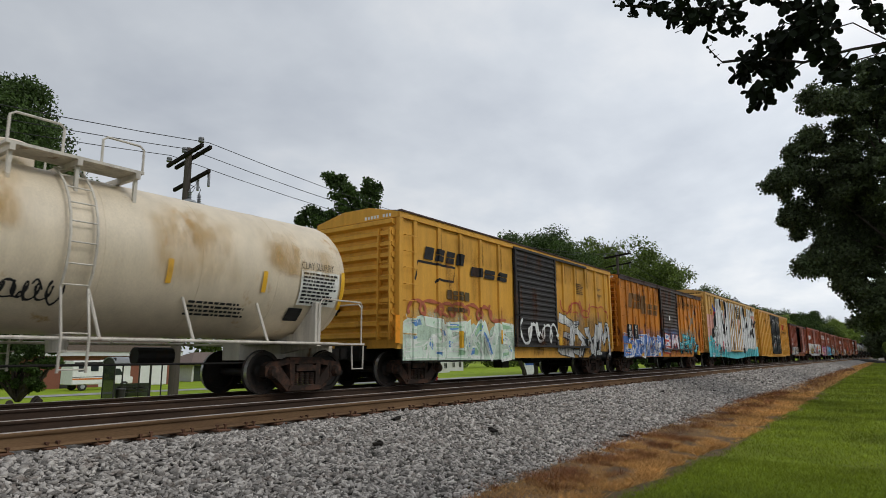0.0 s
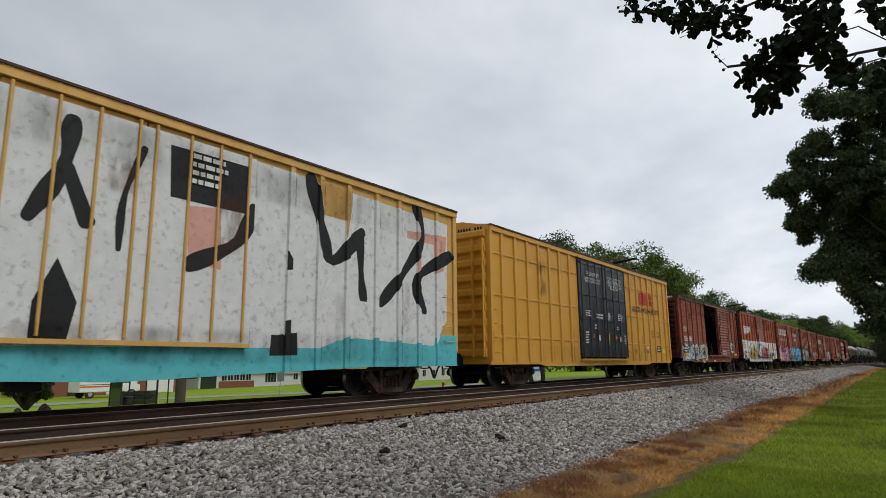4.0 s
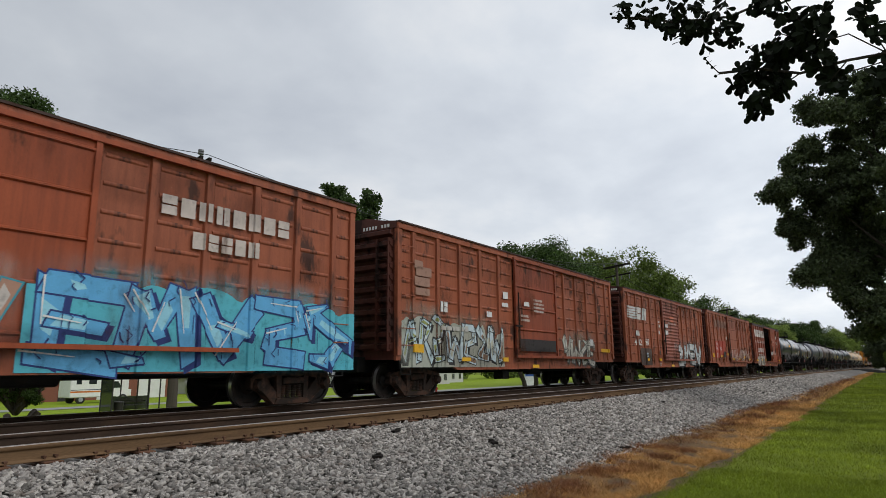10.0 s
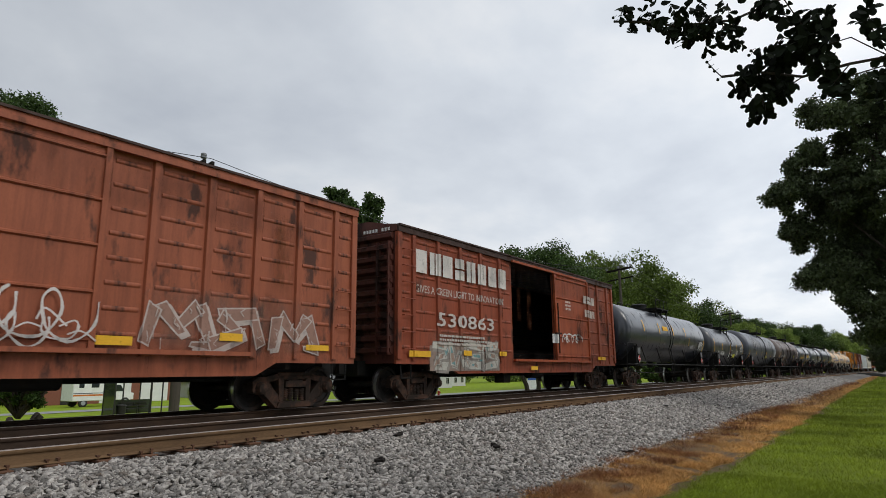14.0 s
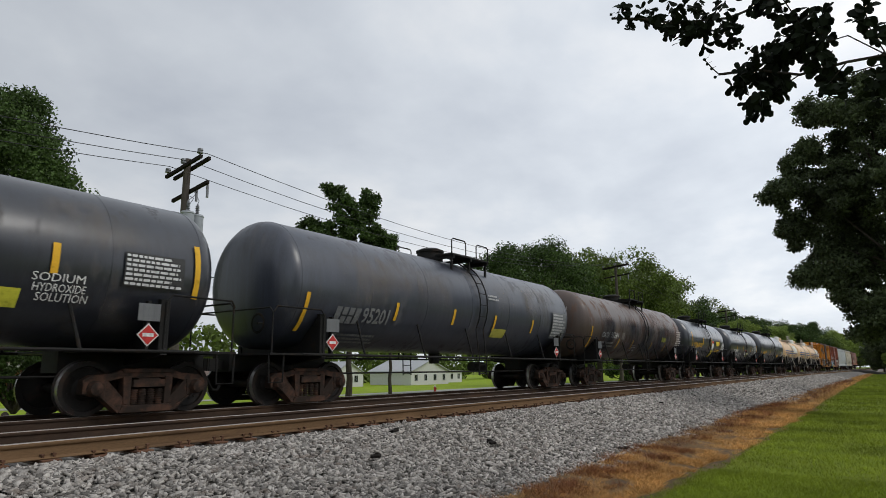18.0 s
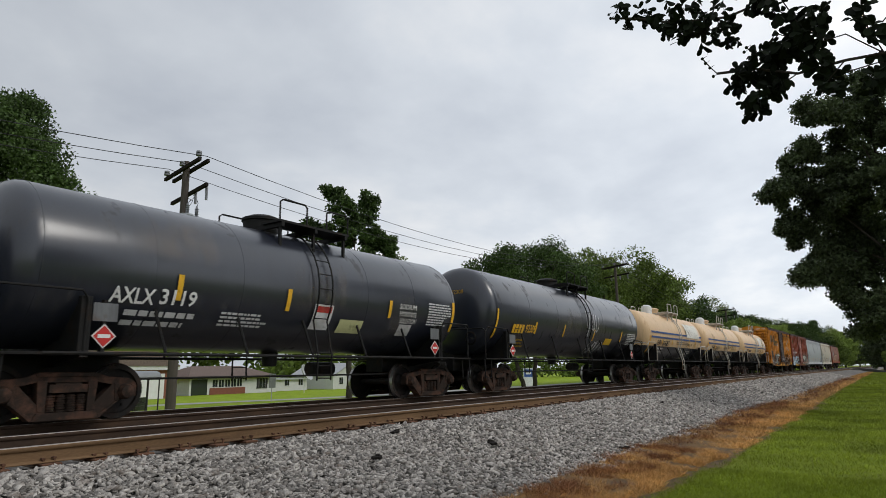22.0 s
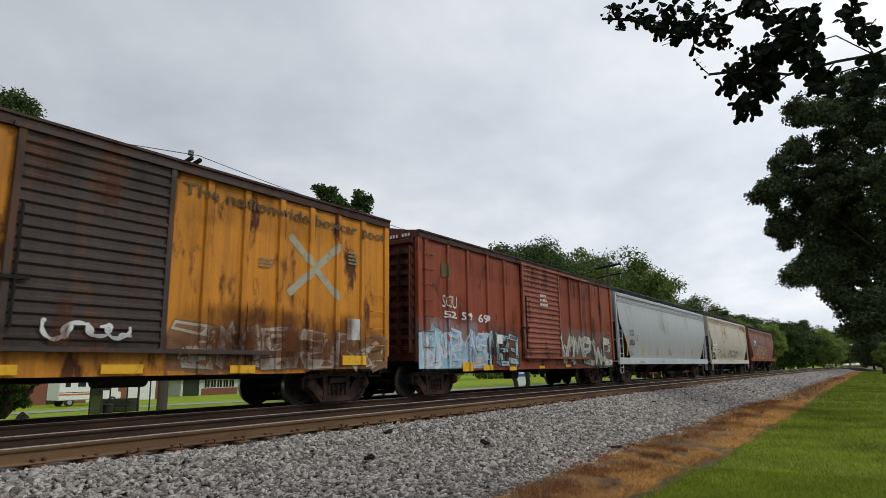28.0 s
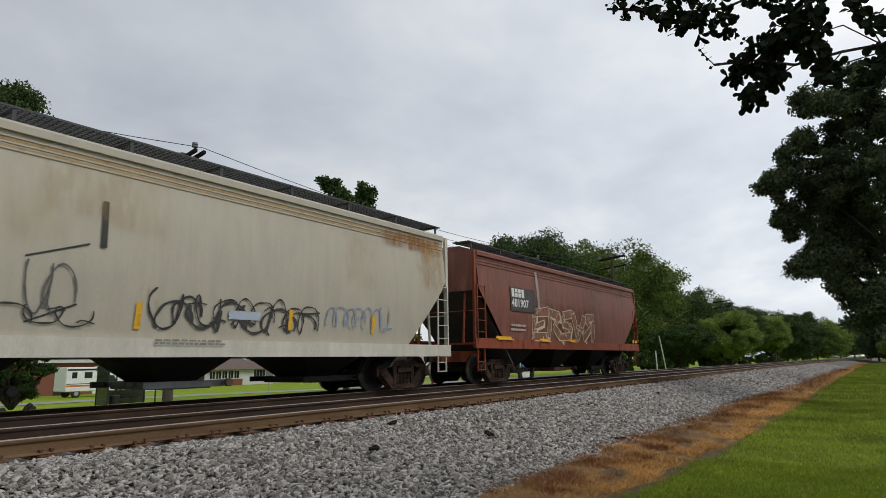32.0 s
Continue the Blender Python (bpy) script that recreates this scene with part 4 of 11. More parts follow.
# ---------------------------------------------------------------- tank cars
def tank_car(name, label, sa, sb, radius, mats, dome="manway", bottom=1.0, over=1.25, platform="dark", striped=None, axis=None, ladder_at=0.0, slope=0.0, end_cage=True):
    """A tank car with truck centres sa..sb (s along the train). Returns the car, its side surface and its half length of tank."""
    M_TANK, M_TRIM = mats
    M_RAIL = TRIM_WHITE if striped else M_TRIM
    half = (sb - sa) / 2
    h = half + over
    R = radius
    zc = axis or 2.62
    car = thing(name, label, "tank car", "cars of the freight train")
    # shell with dished ends and weld seams
    bm = bmesh.new()
    prof = []
    n = 8
    for i in range(n + 1):
        a = i / n * math.pi / 2
        prof.append((R * math.sin(a) ** 0.62 if i else 0.0, -h - 0.0 + 0.55 * (1 - math.cos(a))))
    mid = [(R, -h + 0.55 + (2 * h - 1.1) * k / 6) for k in range(1, 6)]
    prof = prof + mid + [(r, -z) for r, z in reversed(prof)]
    lathe(bm, prof, Matrix.Translation((0, 0, zc)) @ Matrix.Rotation(radians(90), 4, "Y"), 56)
    part("tank_shell", bm, M_TANK, car, smooth=True)
    for k in range(7):
        x = -h + 0.55 + (2 * h - 1.1) * k / 6
        bm = bmesh.new()
        lathe(bm, [(R - 0.02, -0.012), (R + 0.004, -0.006), (R + 0.004, 0.006), (R - 0.02, 0.012)], Matrix.Translation((x, 0, zc)) @ Matrix.Rotation(radians(90), 4, "Y"), 56)
        part("weld_seam", bm, M_TANK, car, smooth=True)
    if striped:
        # lower half in another colour: a thin jacket, sloping up towards the ends
        bm = bmesh.new()
        m = 24
        rows = []
        for i in range(25):
            x = -h + 0.55 + (2 * h - 1.1) * i / 24
            top = zc - 0.66
            a_top = math.asin(max(-1, min(1, (top - zc) / R)))
            ring = []
            for k in range(m + 1):
                a = math.pi - a_top + (math.pi + 2 * a_top) * k / m
                ring.append(bm.verts.new((x, (R + 0.006) * math.cos(a), zc + (R + 0.006) * math.sin(a))))
            rows.append(ring)
        for a, b in zip(rows, rows[1:]):
            for k in range(m):
                bm.faces.new((a[k], a[k + 1], b[k + 1], b[k]))
        part("lower_jacket", bm, striped, car, smooth=True)
        for e in (-1, 1):
            bm = bmesh.new()
            rings = []
            for i in range(n + 1):
                a = i / n * math.pi / 2
                r = R * (math.sin(a) ** 0.62 if i else 0.0) + 0.006
                x = e * (h - 0.55 * (1 - math.cos(a)) + 0.006)
                ring = []
                lim = -0.66
                for k in range(m + 1):
                    if r <= 0.68:
                        ring = None
                        break
                    a_top = math.asin(lim / r)
                    t = math.pi - a_top + (math.pi + 2 * a_top) * k / m
                    ring.append(bm.verts.new((x, r * math.cos(t), zc + r * math.sin(t))))
                if ring:
                    rings.append(ring)
            for a, b in zip(rings, rings[1:]):
                for k in range(m):
                    bm.faces.new((a[k], a[k + 1], b[k + 1], b[k]))
            low = [bm.verts.new(v.co) for v in rings[0]]
            bm.faces.new(low)
            part("lower_jacket", bm, striped, car, smooth=True)
    # stub sills, bolsters, side platforms
    for e in (-1, 1):
        bm = bmesh.new()
        box(bm, *sorted((e * (half - 1.2), e * (h + 0.35))), -0.30, 0.30, 0.72, 1.10)
        part("stub_sill", bm, M_TRIM, car)
        bm = bmesh.new()
        prism(bm, [(-1.5, 1.02), (-0.3, 0.86), (0.3, 0.86), (1.5, 1.02), (1.45, 1.16), (1.28, 1.9), (1.15, 1.75), (0.7, 1.30), (-0.7, 1.30), (-1.15, 1.75), (-1.28, 1.9), (-1.45, 1.16)], e * half - 0.06, e * half + 0.06, "x")
        part("bolster_saddle", bm, M_TRIM, car)
        bm = bmesh.new()
        box(bm, *sorted((e * (half - 1.15), e * (h + 0.25))), -1.5, 1.5, 1.06, 1.10)
        part("end_platform", bm, M_TRIM, car)
        bm = bmesh.new()
        xe = e * (h + 0.18)
        pipe(bm, [(xe, -1.45, 1.1), (xe, -1.45, 1.95), (xe, -1.35, 2.05), (xe, 1.35, 2.05), (xe, 1.45, 1.95), (xe, 1.45, 1.1)], 0.02, 6)
        part("end_handrail", bm, M_RAIL, car)
        for sgn in (-1, 1):
            bm = bmesh.new()
            x1 = e * (h - 0.15)
            pipe(bm, [(e * (h + 0.18), sgn * 1.48, 1.95), (e * (h + 0.1), sgn * 1.49, 2.08), (e * (half + 0.1), sgn * 1.49, 2.08), (e * half, sgn * 1.49, 1.95), (e * half, sgn * 1.46, 1.1)], 0.02, 6)
            part("side_handrail", bm, M_RAIL, car)
            bm = bmesh.new()
            xx = e * (h + 0.05)
            pipe(bm, [(xx - 0.2, sgn * 1.45, 1.08), (xx - 0.18, sgn * 1.46, 0.5), (xx + 0.18, sgn * 1.46, 0.5), (xx + 0.2, sgn * 1.45, 1.08)], 0.02, 6)
            part("sill_step", bm, M_TRIM, car)
            bm = bmesh.new()
            box(bm, *sorted((e * half - 0.09, e * half + 0.09)), sgn * 1.40 - 0.06, sgn * 1.40 + 0.06, 1.10, 2.0)
            part("jack_pad", bm, M_TRIM, car, bevel=0.01)
    if dome == "manway":
        for e in (-1, 1):
            # hazard placard under a grey plate, on a short bracket
            for sgn in (-1, 1):
                x, y = e * (half - 0.3), sgn * 1.46
                bm = bmesh.new()
                box(bm, x - 0.03, x + 0.03, *sorted((y - sgn * 0.10, y)), 1.08, 1.95)
                br = part("placard_bracket", bm, M_TRIM, car)
                bm = bmesh.new()
                box(bm, x - 0.20, x + 0.20, *sorted((y, y + sgn * 0.012)), 1.60, 1.90)
                part("grey_plate", bm, HOPPER_DARK, br, "grey steel plate")
                for q, rgb, o in ((0.20, (0.62, 0.60, 0.58), 0.0), (0.17, (0.50, 0.035, 0.03), 0.006)):
                    bm = bmesh.new()
                    prism(bm, [(x - q, 1.36), (x, 1.36 - q), (x + q, 1.36), (x, 1.36 + q)], *sorted((y + sgn * o, y + sgn * (o + 0.010))))
                    part("placard", bm, flat_paint(rgb), br, "red and white hazard diamond")
                bm = bmesh.new()
                box(bm, x - 0.10, x + 0.10, *sorted((y + sgn * 0.016, y + sgn * 0.020)), 1.33, 1.39)
                part("placard_text_bar", bm, flat_paint(WHITE), br)
    for sgn in (-1, 1):
        bm = bmesh.new()
        pipe(bm, [(-half - 0.6, sgn * 1.49, 1.08), (half + 0.6, sgn * 1.49, 1.08)], 0.03, 8)
        part("running_rail", bm, M_TRIM, car)
        for k in range(5):
            x = -half + 1.4 + (2 * half - 2.8) * k / 4
            bm = bmesh.new()
            rod(bm, (x, sgn * 1.48, 1.08), (x - 0.12, sgn * (R * 0.86), zc - R * 0.5), 0.028, 6)
            part("rail_bracket", bm, M_TRIM, car)
    # dome, platform, rails and ladders
    xl = ladder_at
    top = zc + R
    bm = bmesh.new()
    lathe(bm, [(0, -0.1), (0.42, -0.1), (0.42, 0.24), (0.46, 0.25), (0.46, 0.31), (0.30, 0.38), (0, 0.40)], Matrix.Translation((xl - 0.7, 0, top)), 24)
    part("manway", bm, M_TRIM if dome == "manway" else M_TANK, car, smooth=True)
    if dome == "valve":
        bm = bmesh.new()
        lathe(bm, [(0, -0.1), (0.33, -0.1), (0.33, 0.3), (0.28, 0.44), (0.14, 0.52), (0, 0.54)], Matrix.Translation((xl - 1.6, 0, top)), 24)
        part("valve_bonnet", bm, flat_paint((0.7, 0.7, 0.68)), car, "white rounded valve bonnet", smooth=True)
    bm = bmesh.new()
    for y0, y1 in ((-1.15, -0.5), (0.5, 1.15)):
        box(bm, xl - 1.1, xl + 1.1, y0, y1, top + 0.04, top + 0.09)
    for x in (xl - 1.0, xl, xl + 1.0):
        box(bm, x - 0.04, x + 0.04, -1.15, 1.15, top - 0.06, top + 0.05)
        for y in (-1.05, 1.05):
            box(bm, x - 0.03, x + 0.03, y - 0.03, y + 0.03, top - 0.5, top + 0.05)
    part("dome_platform", bm, M_RAIL, car)
    for sgn in (-1, 1):
        bm = bmesh.new()
        y = sgn * 1.12
        pipe(bm, [(xl - 1.08, y, top + 0.08), (xl - 1.08, y, top + 0.50), (xl - 1.0, y, top + 0.56), (xl - 0.35, y, top + 0.56), (xl - 0.28, y, top + 0.50), (xl - 0.28, y, top + 0.08)], 0.022, 6)
        part("platform_rail", bm, M_RAIL, car)
        bm = bmesh.new()
        pipe(bm, [(xl + 1.08, y, top + 0.08), (xl + 1.08, y, top + 0.50), (xl + 1.0, y, top + 0.56), (xl + 0.42, y, top + 0.56), (xl + 0.35, y, top + 0.50), (xl + 0.35, y, top + 0.08)], 0.022, 6)
        part("platform_rail", bm, M_RAIL, car)
        bm = bmesh.new()
        for x in (xl - 0.2, xl + 0.22):
            pts = [(x, sgn * 1.5, 0.55), (x, sgn * 1.52, 1.1)]
            for k in range(9):
                a = radians(-28 + k * 11.5)
                pts.append((x, sgn * (R + 0.10) * math.cos(a), zc + (R + 0.10) * math.sin(a)))
            pipe(bm, pts, 0.022, 6)
        lad = part("ladder", bm, M_RAIL, car)
        for k in range(11):
            if k < 3:
                y, z = sgn * 1.5, 0.6 + k * 0.28
            else:
                a = radians(-26 + (k - 3) * 13)
                y, z = sgn * (R + 0.10) * math.cos(a), zc + (R + 0.10) * math.sin(a)
            bm = bmesh.new()
            rod(bm, (xl - 0.2, y, z), (xl + 0.22, y, z), 0.014, 6)
            part("rung", bm, M_RAIL, lad)
    bm = bmesh.new()
    lathe(bm, [(0, -0.25), (0.16, -0.25), (0.20, 0.1), (0, 0.1)], Matrix.Translation((0, 0, zc - R - 0.05)), 16)
    part("outlet_valve", bm, M_TRIM, car)
    bm = bmesh.new()
    rod(bm, (-half + 1.2, -0.5, 0.66), (half - 1.2, -0.5, 0.66), 0.022)
    part("brake_rod", bm, STEEL_BLACK, car)
    bm = bmesh.new()
    lathe(bm, [(0, -0.4), (0.18, -0.4), (0.18, 0.4), (0, 0.4)], pose(half - 2.6, 0.7, 0.82, 0, 90, 0), 14)
    part("air_reservoir", bm, STEEL_BLACK, car)
    bm = bmesh.new()
    lathe(bm, [(0.20, -0.012), (0.23, 0), (0.20, 0.012), (0.17, 0)], pose(-h - 0.05, -0.8, 1.75, 0, 90, 0), 18)
    rod(bm, (-h + 0.1, -0.8, 1.75), (-h - 0.06, -0.8, 1.75), 0.02)
    part("brake_wheel", bm, M_TRIM, car)
    trucks(car, -half, half, 1.86)
    couplers(car, h + 0.45)

    def place(x, z, lift):
        a = (z - zc) / R
        return (x, -(R + 0.004 + lift) * math.cos(a), zc + (R + 0.004 + lift) * math.sin(a))

    cz = [zc - R * 1.2 + 0.12 * k for k in range(int(R * 2.4 / 0.12))]
    return car, Side(place, (), cz), h, zc


# ---------------------------------------------------------------- covered hoppers
def hopper_car(name, label, s0, s1, eave, mats, bulge=0.12, pockets=3, truck_in=1.6, side_z=1.15, slope_in=1.7, ribs=False):
    """A covered hopper: bulging sides, sloped end sheets under the overhang, outlet gates, roof walk."""
    M_BODY, M_SILL, M_WALK, M_GATE = mats
    L = s1 - s0
    h = L / 2
    car = thing(name, label, "hopper car", "cars of the freight train")
    prof = []
    n = 10
    for i in range(n + 1):
        f = i / n
        prof.append((1.40 + bulge * math.sin(math.pi * min(1, f * 1.05)), side_z + (eave - side_z) * f))
    rim = eave + 0.28

    def depth(z):
        f = (z - side_z) / (eave - side_z)
        return 1.40 + bulge * math.sin(math.pi * min(1, max(0, f) * 1.05))

    # side sheets: upright at the top, cut back along the end slope below
    zk = side_z + (eave - side_z) * 0.58
    for sgn in (-1, 1):
        bm = bmesh.new()
        rows = []
        for d, z in prof:
            f = max(0.0, min(1.0, (z - side_z) / (zk - side_z)))
            x = h - 0.25 - slope_in * (1 - f)
            rows.append((bm.verts.new((-x, sgn * d, z)), bm.verts.new((x, sgn * d, z)), bm.verts.new((-x, sgn * (d - 0.02), z)), bm.verts.new((x, sgn * (d - 0.02), z))))
        for a, b in zip(rows, rows[1:]):
            bm.faces.new((a[0], a[1], b[1], b[0]))
            bm.faces.new((a[2], b[2], b[3], a[3]))
            bm.faces.new((a[0], b[0], b[2], a[2]))
            bm.faces.new((a[1], a[3], b[3], b[1]))
        bm.faces.new([rows[0][i] for i in (0, 2, 3, 1)])
        bm.faces.new([rows[-1][i] for i in (0, 1, 3, 2)])
        part("side_sheet", bm, M_BODY, car, smooth=True)
        bm = bmesh.new()
        d = depth(eave)
        prism(bm, [(sgn * (d - 0.05), eave - 0.02), (sgn * (d + 0.07), eave - 0.02), (sgn * (d + 0.07), eave + 0.10), (sgn * (d - 0.12), eave + 0.20), (sgn * (d - 0.2), eave + 0.20)], -h + 0.25, h - 0.25, "x")
        part("top_chord", bm, M_BODY, car)
        bm = bmesh.new()
        box(bm, -h, h, *sorted((sgn * 1.40, sgn * 1.50)), side_z - 0.26, side_z + 0.06)
        part("side_sill", bm, M_SILL, car)
        for e in (-1, 1):
            bm = bmesh.new()
            x = e * (h - 0.10)
            box(bm, x - 0.06, x + 0.06, *sorted((sgn * 1.38, sgn * 1.46)), side_z + 0.05, eave + 0.1)
            part("corner_post", bm, M_SILL, car)
            bm = bmesh.new()
            for xx in (e * (h - 0.62), e * (h - 0.14)):
                box(bm, xx - 0.02, xx + 0.02, *sorted((sgn * 1.47, sgn * 1.51)), side_z, side_z + 1.75)
            lad = part("ladder", bm, M_SILL, car)
            for k in range(5):
                z = side_z + 0.25 + 0.37 * k
                bm = bmesh.new()
                rod(bm, (e * (h - 0.62), sgn * 1.49, z), (e * (h - 0.14), sgn * 1.49, z), 0.014, 6)
                part("rung", bm, M_SILL, lad)
            bm = bmesh.new()
            xx = e * (h - 0.38)
            for q in (-0.2, 0.2):
                box(bm, xx + q - 0.015, xx + q + 0.015, sgn * 1.45 - 0.02, sgn * 1.45 + 0.02, 0.45, side_z - 0.2)
            for z in (0.47, 0.72):
                box(bm, xx - 0.2, xx + 0.2, sgn * 1.45 - 0.03, sgn * 1.45 + 0.03, z - 0.012, z + 0.012)
            part("sill_step", bm, M_SILL, car)
    for e in (-1, 1):
        bm = bmesh.new()
        box(bm, *sorted((e * (h - 0.30), e * (h - 0.24))), -1.42, 1.42, zk, eave + 0.15)
        part("end_wall", bm, M_BODY, car)
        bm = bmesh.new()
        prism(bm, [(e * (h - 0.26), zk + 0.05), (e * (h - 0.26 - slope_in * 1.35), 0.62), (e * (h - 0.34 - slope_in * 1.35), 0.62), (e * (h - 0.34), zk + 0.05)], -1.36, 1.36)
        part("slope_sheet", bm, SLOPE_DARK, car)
        bm = bmesh.new()
        box(bm, *sorted((e * (h - 2.2), e * (h + 0.25))), -0.32, 0.32, 0.72, 1.08)
        box(bm, *sorted((e * (h - 1.0), e * (h + 0.02))), -1.45, 1.45, side_z - 0.14, side_z - 0.08)
        part("end_sill", bm, M_SILL, car)
        bm = bmesh.new()
        for y in (-0.9, 0.9):
            rod(bm, (e * (h - 0.2), y, side_z - 0.1), (e * (h - 0.35), y, zk), 0.04)
        pipe(bm, [(e * (h - 0.06), -1.42, side_z + 0.9), (e * (h - 0.02), -1.3, side_z + 0.92), (e * (h - 0.02), 1.3, side_z + 0.92), (e * (h - 0.06), 1.42, side_z + 0.9)], 0.016, 6)
        part("end_brace", bm, M_SILL, car)
    # hoppers below the sill with outlet gates
    span = L - 2 * (slope_in * 1.35 + 0.5)
    for k in range(pockets):
        pitch = span / pockets * 1.14
        xc = pitch * (k - (pockets - 1) / 2) - 0.3
        w = pitch * 0.70
        bm = bmesh.new()
        lo, hi = 0.42, side_z + 0.1
        top = [(-w / 2, -1.36), (w / 2, -1.36), (w / 2, 1.36), (-w / 2, 1.36)]
        bot = [(-0.38, -0.55), (0.38, -0.55), (0.38, 0.55), (-0.38, 0.55)]
        a = [bm.verts.new((xc + x, y, hi)) for x, y in top]
        b = [bm.verts.new((xc + x, y, lo)) for x, y in bot]
        for i in range(4):
            bm.faces.new((a[i], a[(i + 1) % 4], b[(i + 1) % 4], b[i]))
        bm.faces.new(b[::-1])
        bm.faces.new(a)
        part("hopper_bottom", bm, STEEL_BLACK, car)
        bm = bmesh.new()
        box(bm, xc - 0.55, xc + 0.55, -0.85, 0.85, 0.30, 0.43)
        for yy in (-0.92, 0.92):
            box(bm, xc - 0.9, xc + 0.9, yy - 0.04, yy + 0.04, 0.33, 0.45)
        for xx in (xc - 0.62, xc + 0.62):
            box(bm, xx - 0.04, xx + 0.04, -0.95, 0.95, 0.36, 0.44)
        rod(bm, (xc + 0.75, -1.15, 0.40), (xc + 0.75, 1.15, 0.40), 0.035)
        lathe(bm, [(0, -0.04), (0.08, -0.04), (0.08, 0.04), (0, 0.04)], pose(xc + 0.75, -1.15, 0.40, 90, 0, 0), 10)
        part("outlet_gate", bm, M_GATE if k % 2 else STEEL_BLACK, car)
    # roof, hatches and grated walk with rails
    bm = bmesh.new()
    d = depth(eave)
    prism(bm, [(-d + 0.08, eave + 0.12), (d - 0.08, eave + 0.12), (d * 0.55, eave + 0.34), (-d * 0.55, eave + 0.34)], -h + 0.26, h - 0.26, "x")
    rf = part("roof", bm, M_BODY, car)
    for sgn in (-1, 1):
        for k in range(3):
            # ribs pressed along the eave
            bm = bmesh.new()
            z, y = eave - 0.10 - 0.10 * k, sgn * (depth(eave - 0.10 - 0.10 * k) + 0.004)
            prism(bm, [(y - sgn * 0.03, z - 0.035), (y + sgn * 0.022, z - 0.012), (y + sgn * 0.022, z + 0.012), (y - sgn * 0.03, z + 0.035)], -h + 0.28, h - 0.28, "x")
            part("eave_rib", bm, M_BODY, rf)
    for k in range(int(L / 1.5)):
        x = -h + 1.0 + (L - 2.0) * k / (int(L / 1.5) - 1)
        bm = bmesh.new()
        box(bm, x - 0.55, x + 0.55, -0.28, 0.28, eave + 0.33, eave + 0.40)
        part("hatch", bm, M_BODY, rf, bevel=0.015)
    for sgn in (-1, 1):
        bm = bmesh.new()
        y0, y1 = sorted((sgn * 0.62, sgn * 1.22))
        zt = eave + 0.46
        m = int(L / 0.11)
        for k in range(7):
            y = y0 + (y1 - y0) * k / 6
            box(bm, -h + 0.1, h - 0.1, y - 0.012, y + 0.012, zt - 0.035, zt)
        for k in range(m):
            x = -h + 0.12 + (L - 0.24) * k / (m - 1)
            box(bm, x - 0.008, x + 0.008, y0, y1, zt - 0.03, zt - 0.005)
        part("roof_walk", bm, M_WALK, car, "galvanised grating walkway")
        for k in range(9):
            x = -h + 0.3 + (L - 0.6) * k / 8
            bm = bmesh.new()
            box(bm, x - 0.03, x + 0.03, sgn * 1.20 - 0.02, sgn * 1.20 + 0.02, eave + 0.12, zt)
            prism(bm, [(sgn * 0.62, zt - 0.06), (sgn * 1.22, zt - 0.06), (sgn * 1.22, zt - 0.03), (sgn * 0.62, zt - 0.03)], x - 0.03, x + 0.03, "x")
            part("walk_bracket", bm, M_WALK, car)
    trucks(car, -h + truck_in, h - truck_in)
    couplers(car, h + 0.32)

    def place(x, z, lift):
        if z < side_z + 0.07:
            return (x, -(1.50 + lift), z)
        return (x, -(depth(z) + 0.003 + lift), z)

    cz = [side_z + 0.06, side_z + 0.07] + [side_z + (eave - side_z) * i / n for i in range(1, n)]
    return car, Side(place, (), cz), h


# ---------------------------------------------------------------- the train, head to tail
RAIL_YELLOW = paint("faded_yellow_car_paint", (0.64, 0.33, 0.048), at=0.70, runs=0.22)
RAIL_ORANGE = paint("weathered_orange_car_paint", (0.57, 0.20, 0.018), at=0.60)
RAIL_ORANGE2 = paint("rust_eaten_orange_car_paint", (0.59, 0.235, 0.020), at=0.60)
CREAM_YELLOW = paint("pale_yellow_car_paint", (0.60, 0.35, 0.10), at=0.74, runs=0.15)
TTX_YELLOW = paint("clean_yellow_car_paint", (0.62, 0.31, 0.038), (0.48, 0.23, 0.03), at=0.66, rough=0.45, spread=0.06, runs=0.06)
OXIDE_RED = paint("oxide_red_car_paint", (0.270, 0.062, 0.028), (0.07, 0.035, 0.025), 0.62)
OXIDE_RED2 = paint("brown_red_car_paint", (0.320, 0.092, 0.044), (0.085, 0.04, 0.03), 0.60)
OXIDE_BRIGHT = paint("bright_oxide_car_paint", (0.33, 0.072, 0.026), (0.10, 0.04, 0.025), 0.66)
# oxide red darkened: the neighbouring car's shade is put into the ends' colour
OXIDE_SHADED = paint("shaded_oxide_end_paint", (0.095, 0.028, 0.019), (0.03, 0.016, 0.013), 0.58)
DOOR_RED = paint("faded_red_door_paint", (0.30, 0.096, 0.062), (0.09, 0.04, 0.03), 0.60)
DOOR_BLACK = paint("black_door_paint", (0.030, 0.028, 0.028), (0.09, 0.05, 0.035), 0.62)
DOOR_BROWN = paint("weathered_brown_black_door_paint", (0.055, 0.043, 0.038), (0.11, 0.055, 0.035), 0.56)
TTX_BLACK = paint("glossy_black_door_paint", (0.022, 0.025, 0.032), at=0.85, rough=0.35)
ROOF_GREY = paint("galvanised_roof_sheet", (0.24, 0.24, 0.24), (0.12, 0.07, 0.045), 0.56, 0.5)
ROOF_RUST = paint("rusty_roof_sheet", (0.13, 0.065, 0.045), (0.06, 0.035, 0.028), 0.55, 0.8)
TANK_WHITE = paint("cream_white_tank_paint", (0.62, 0.53, 0.395), (0.47, 0.32, 0.16), 0.66, 0.45, runs=0.10)
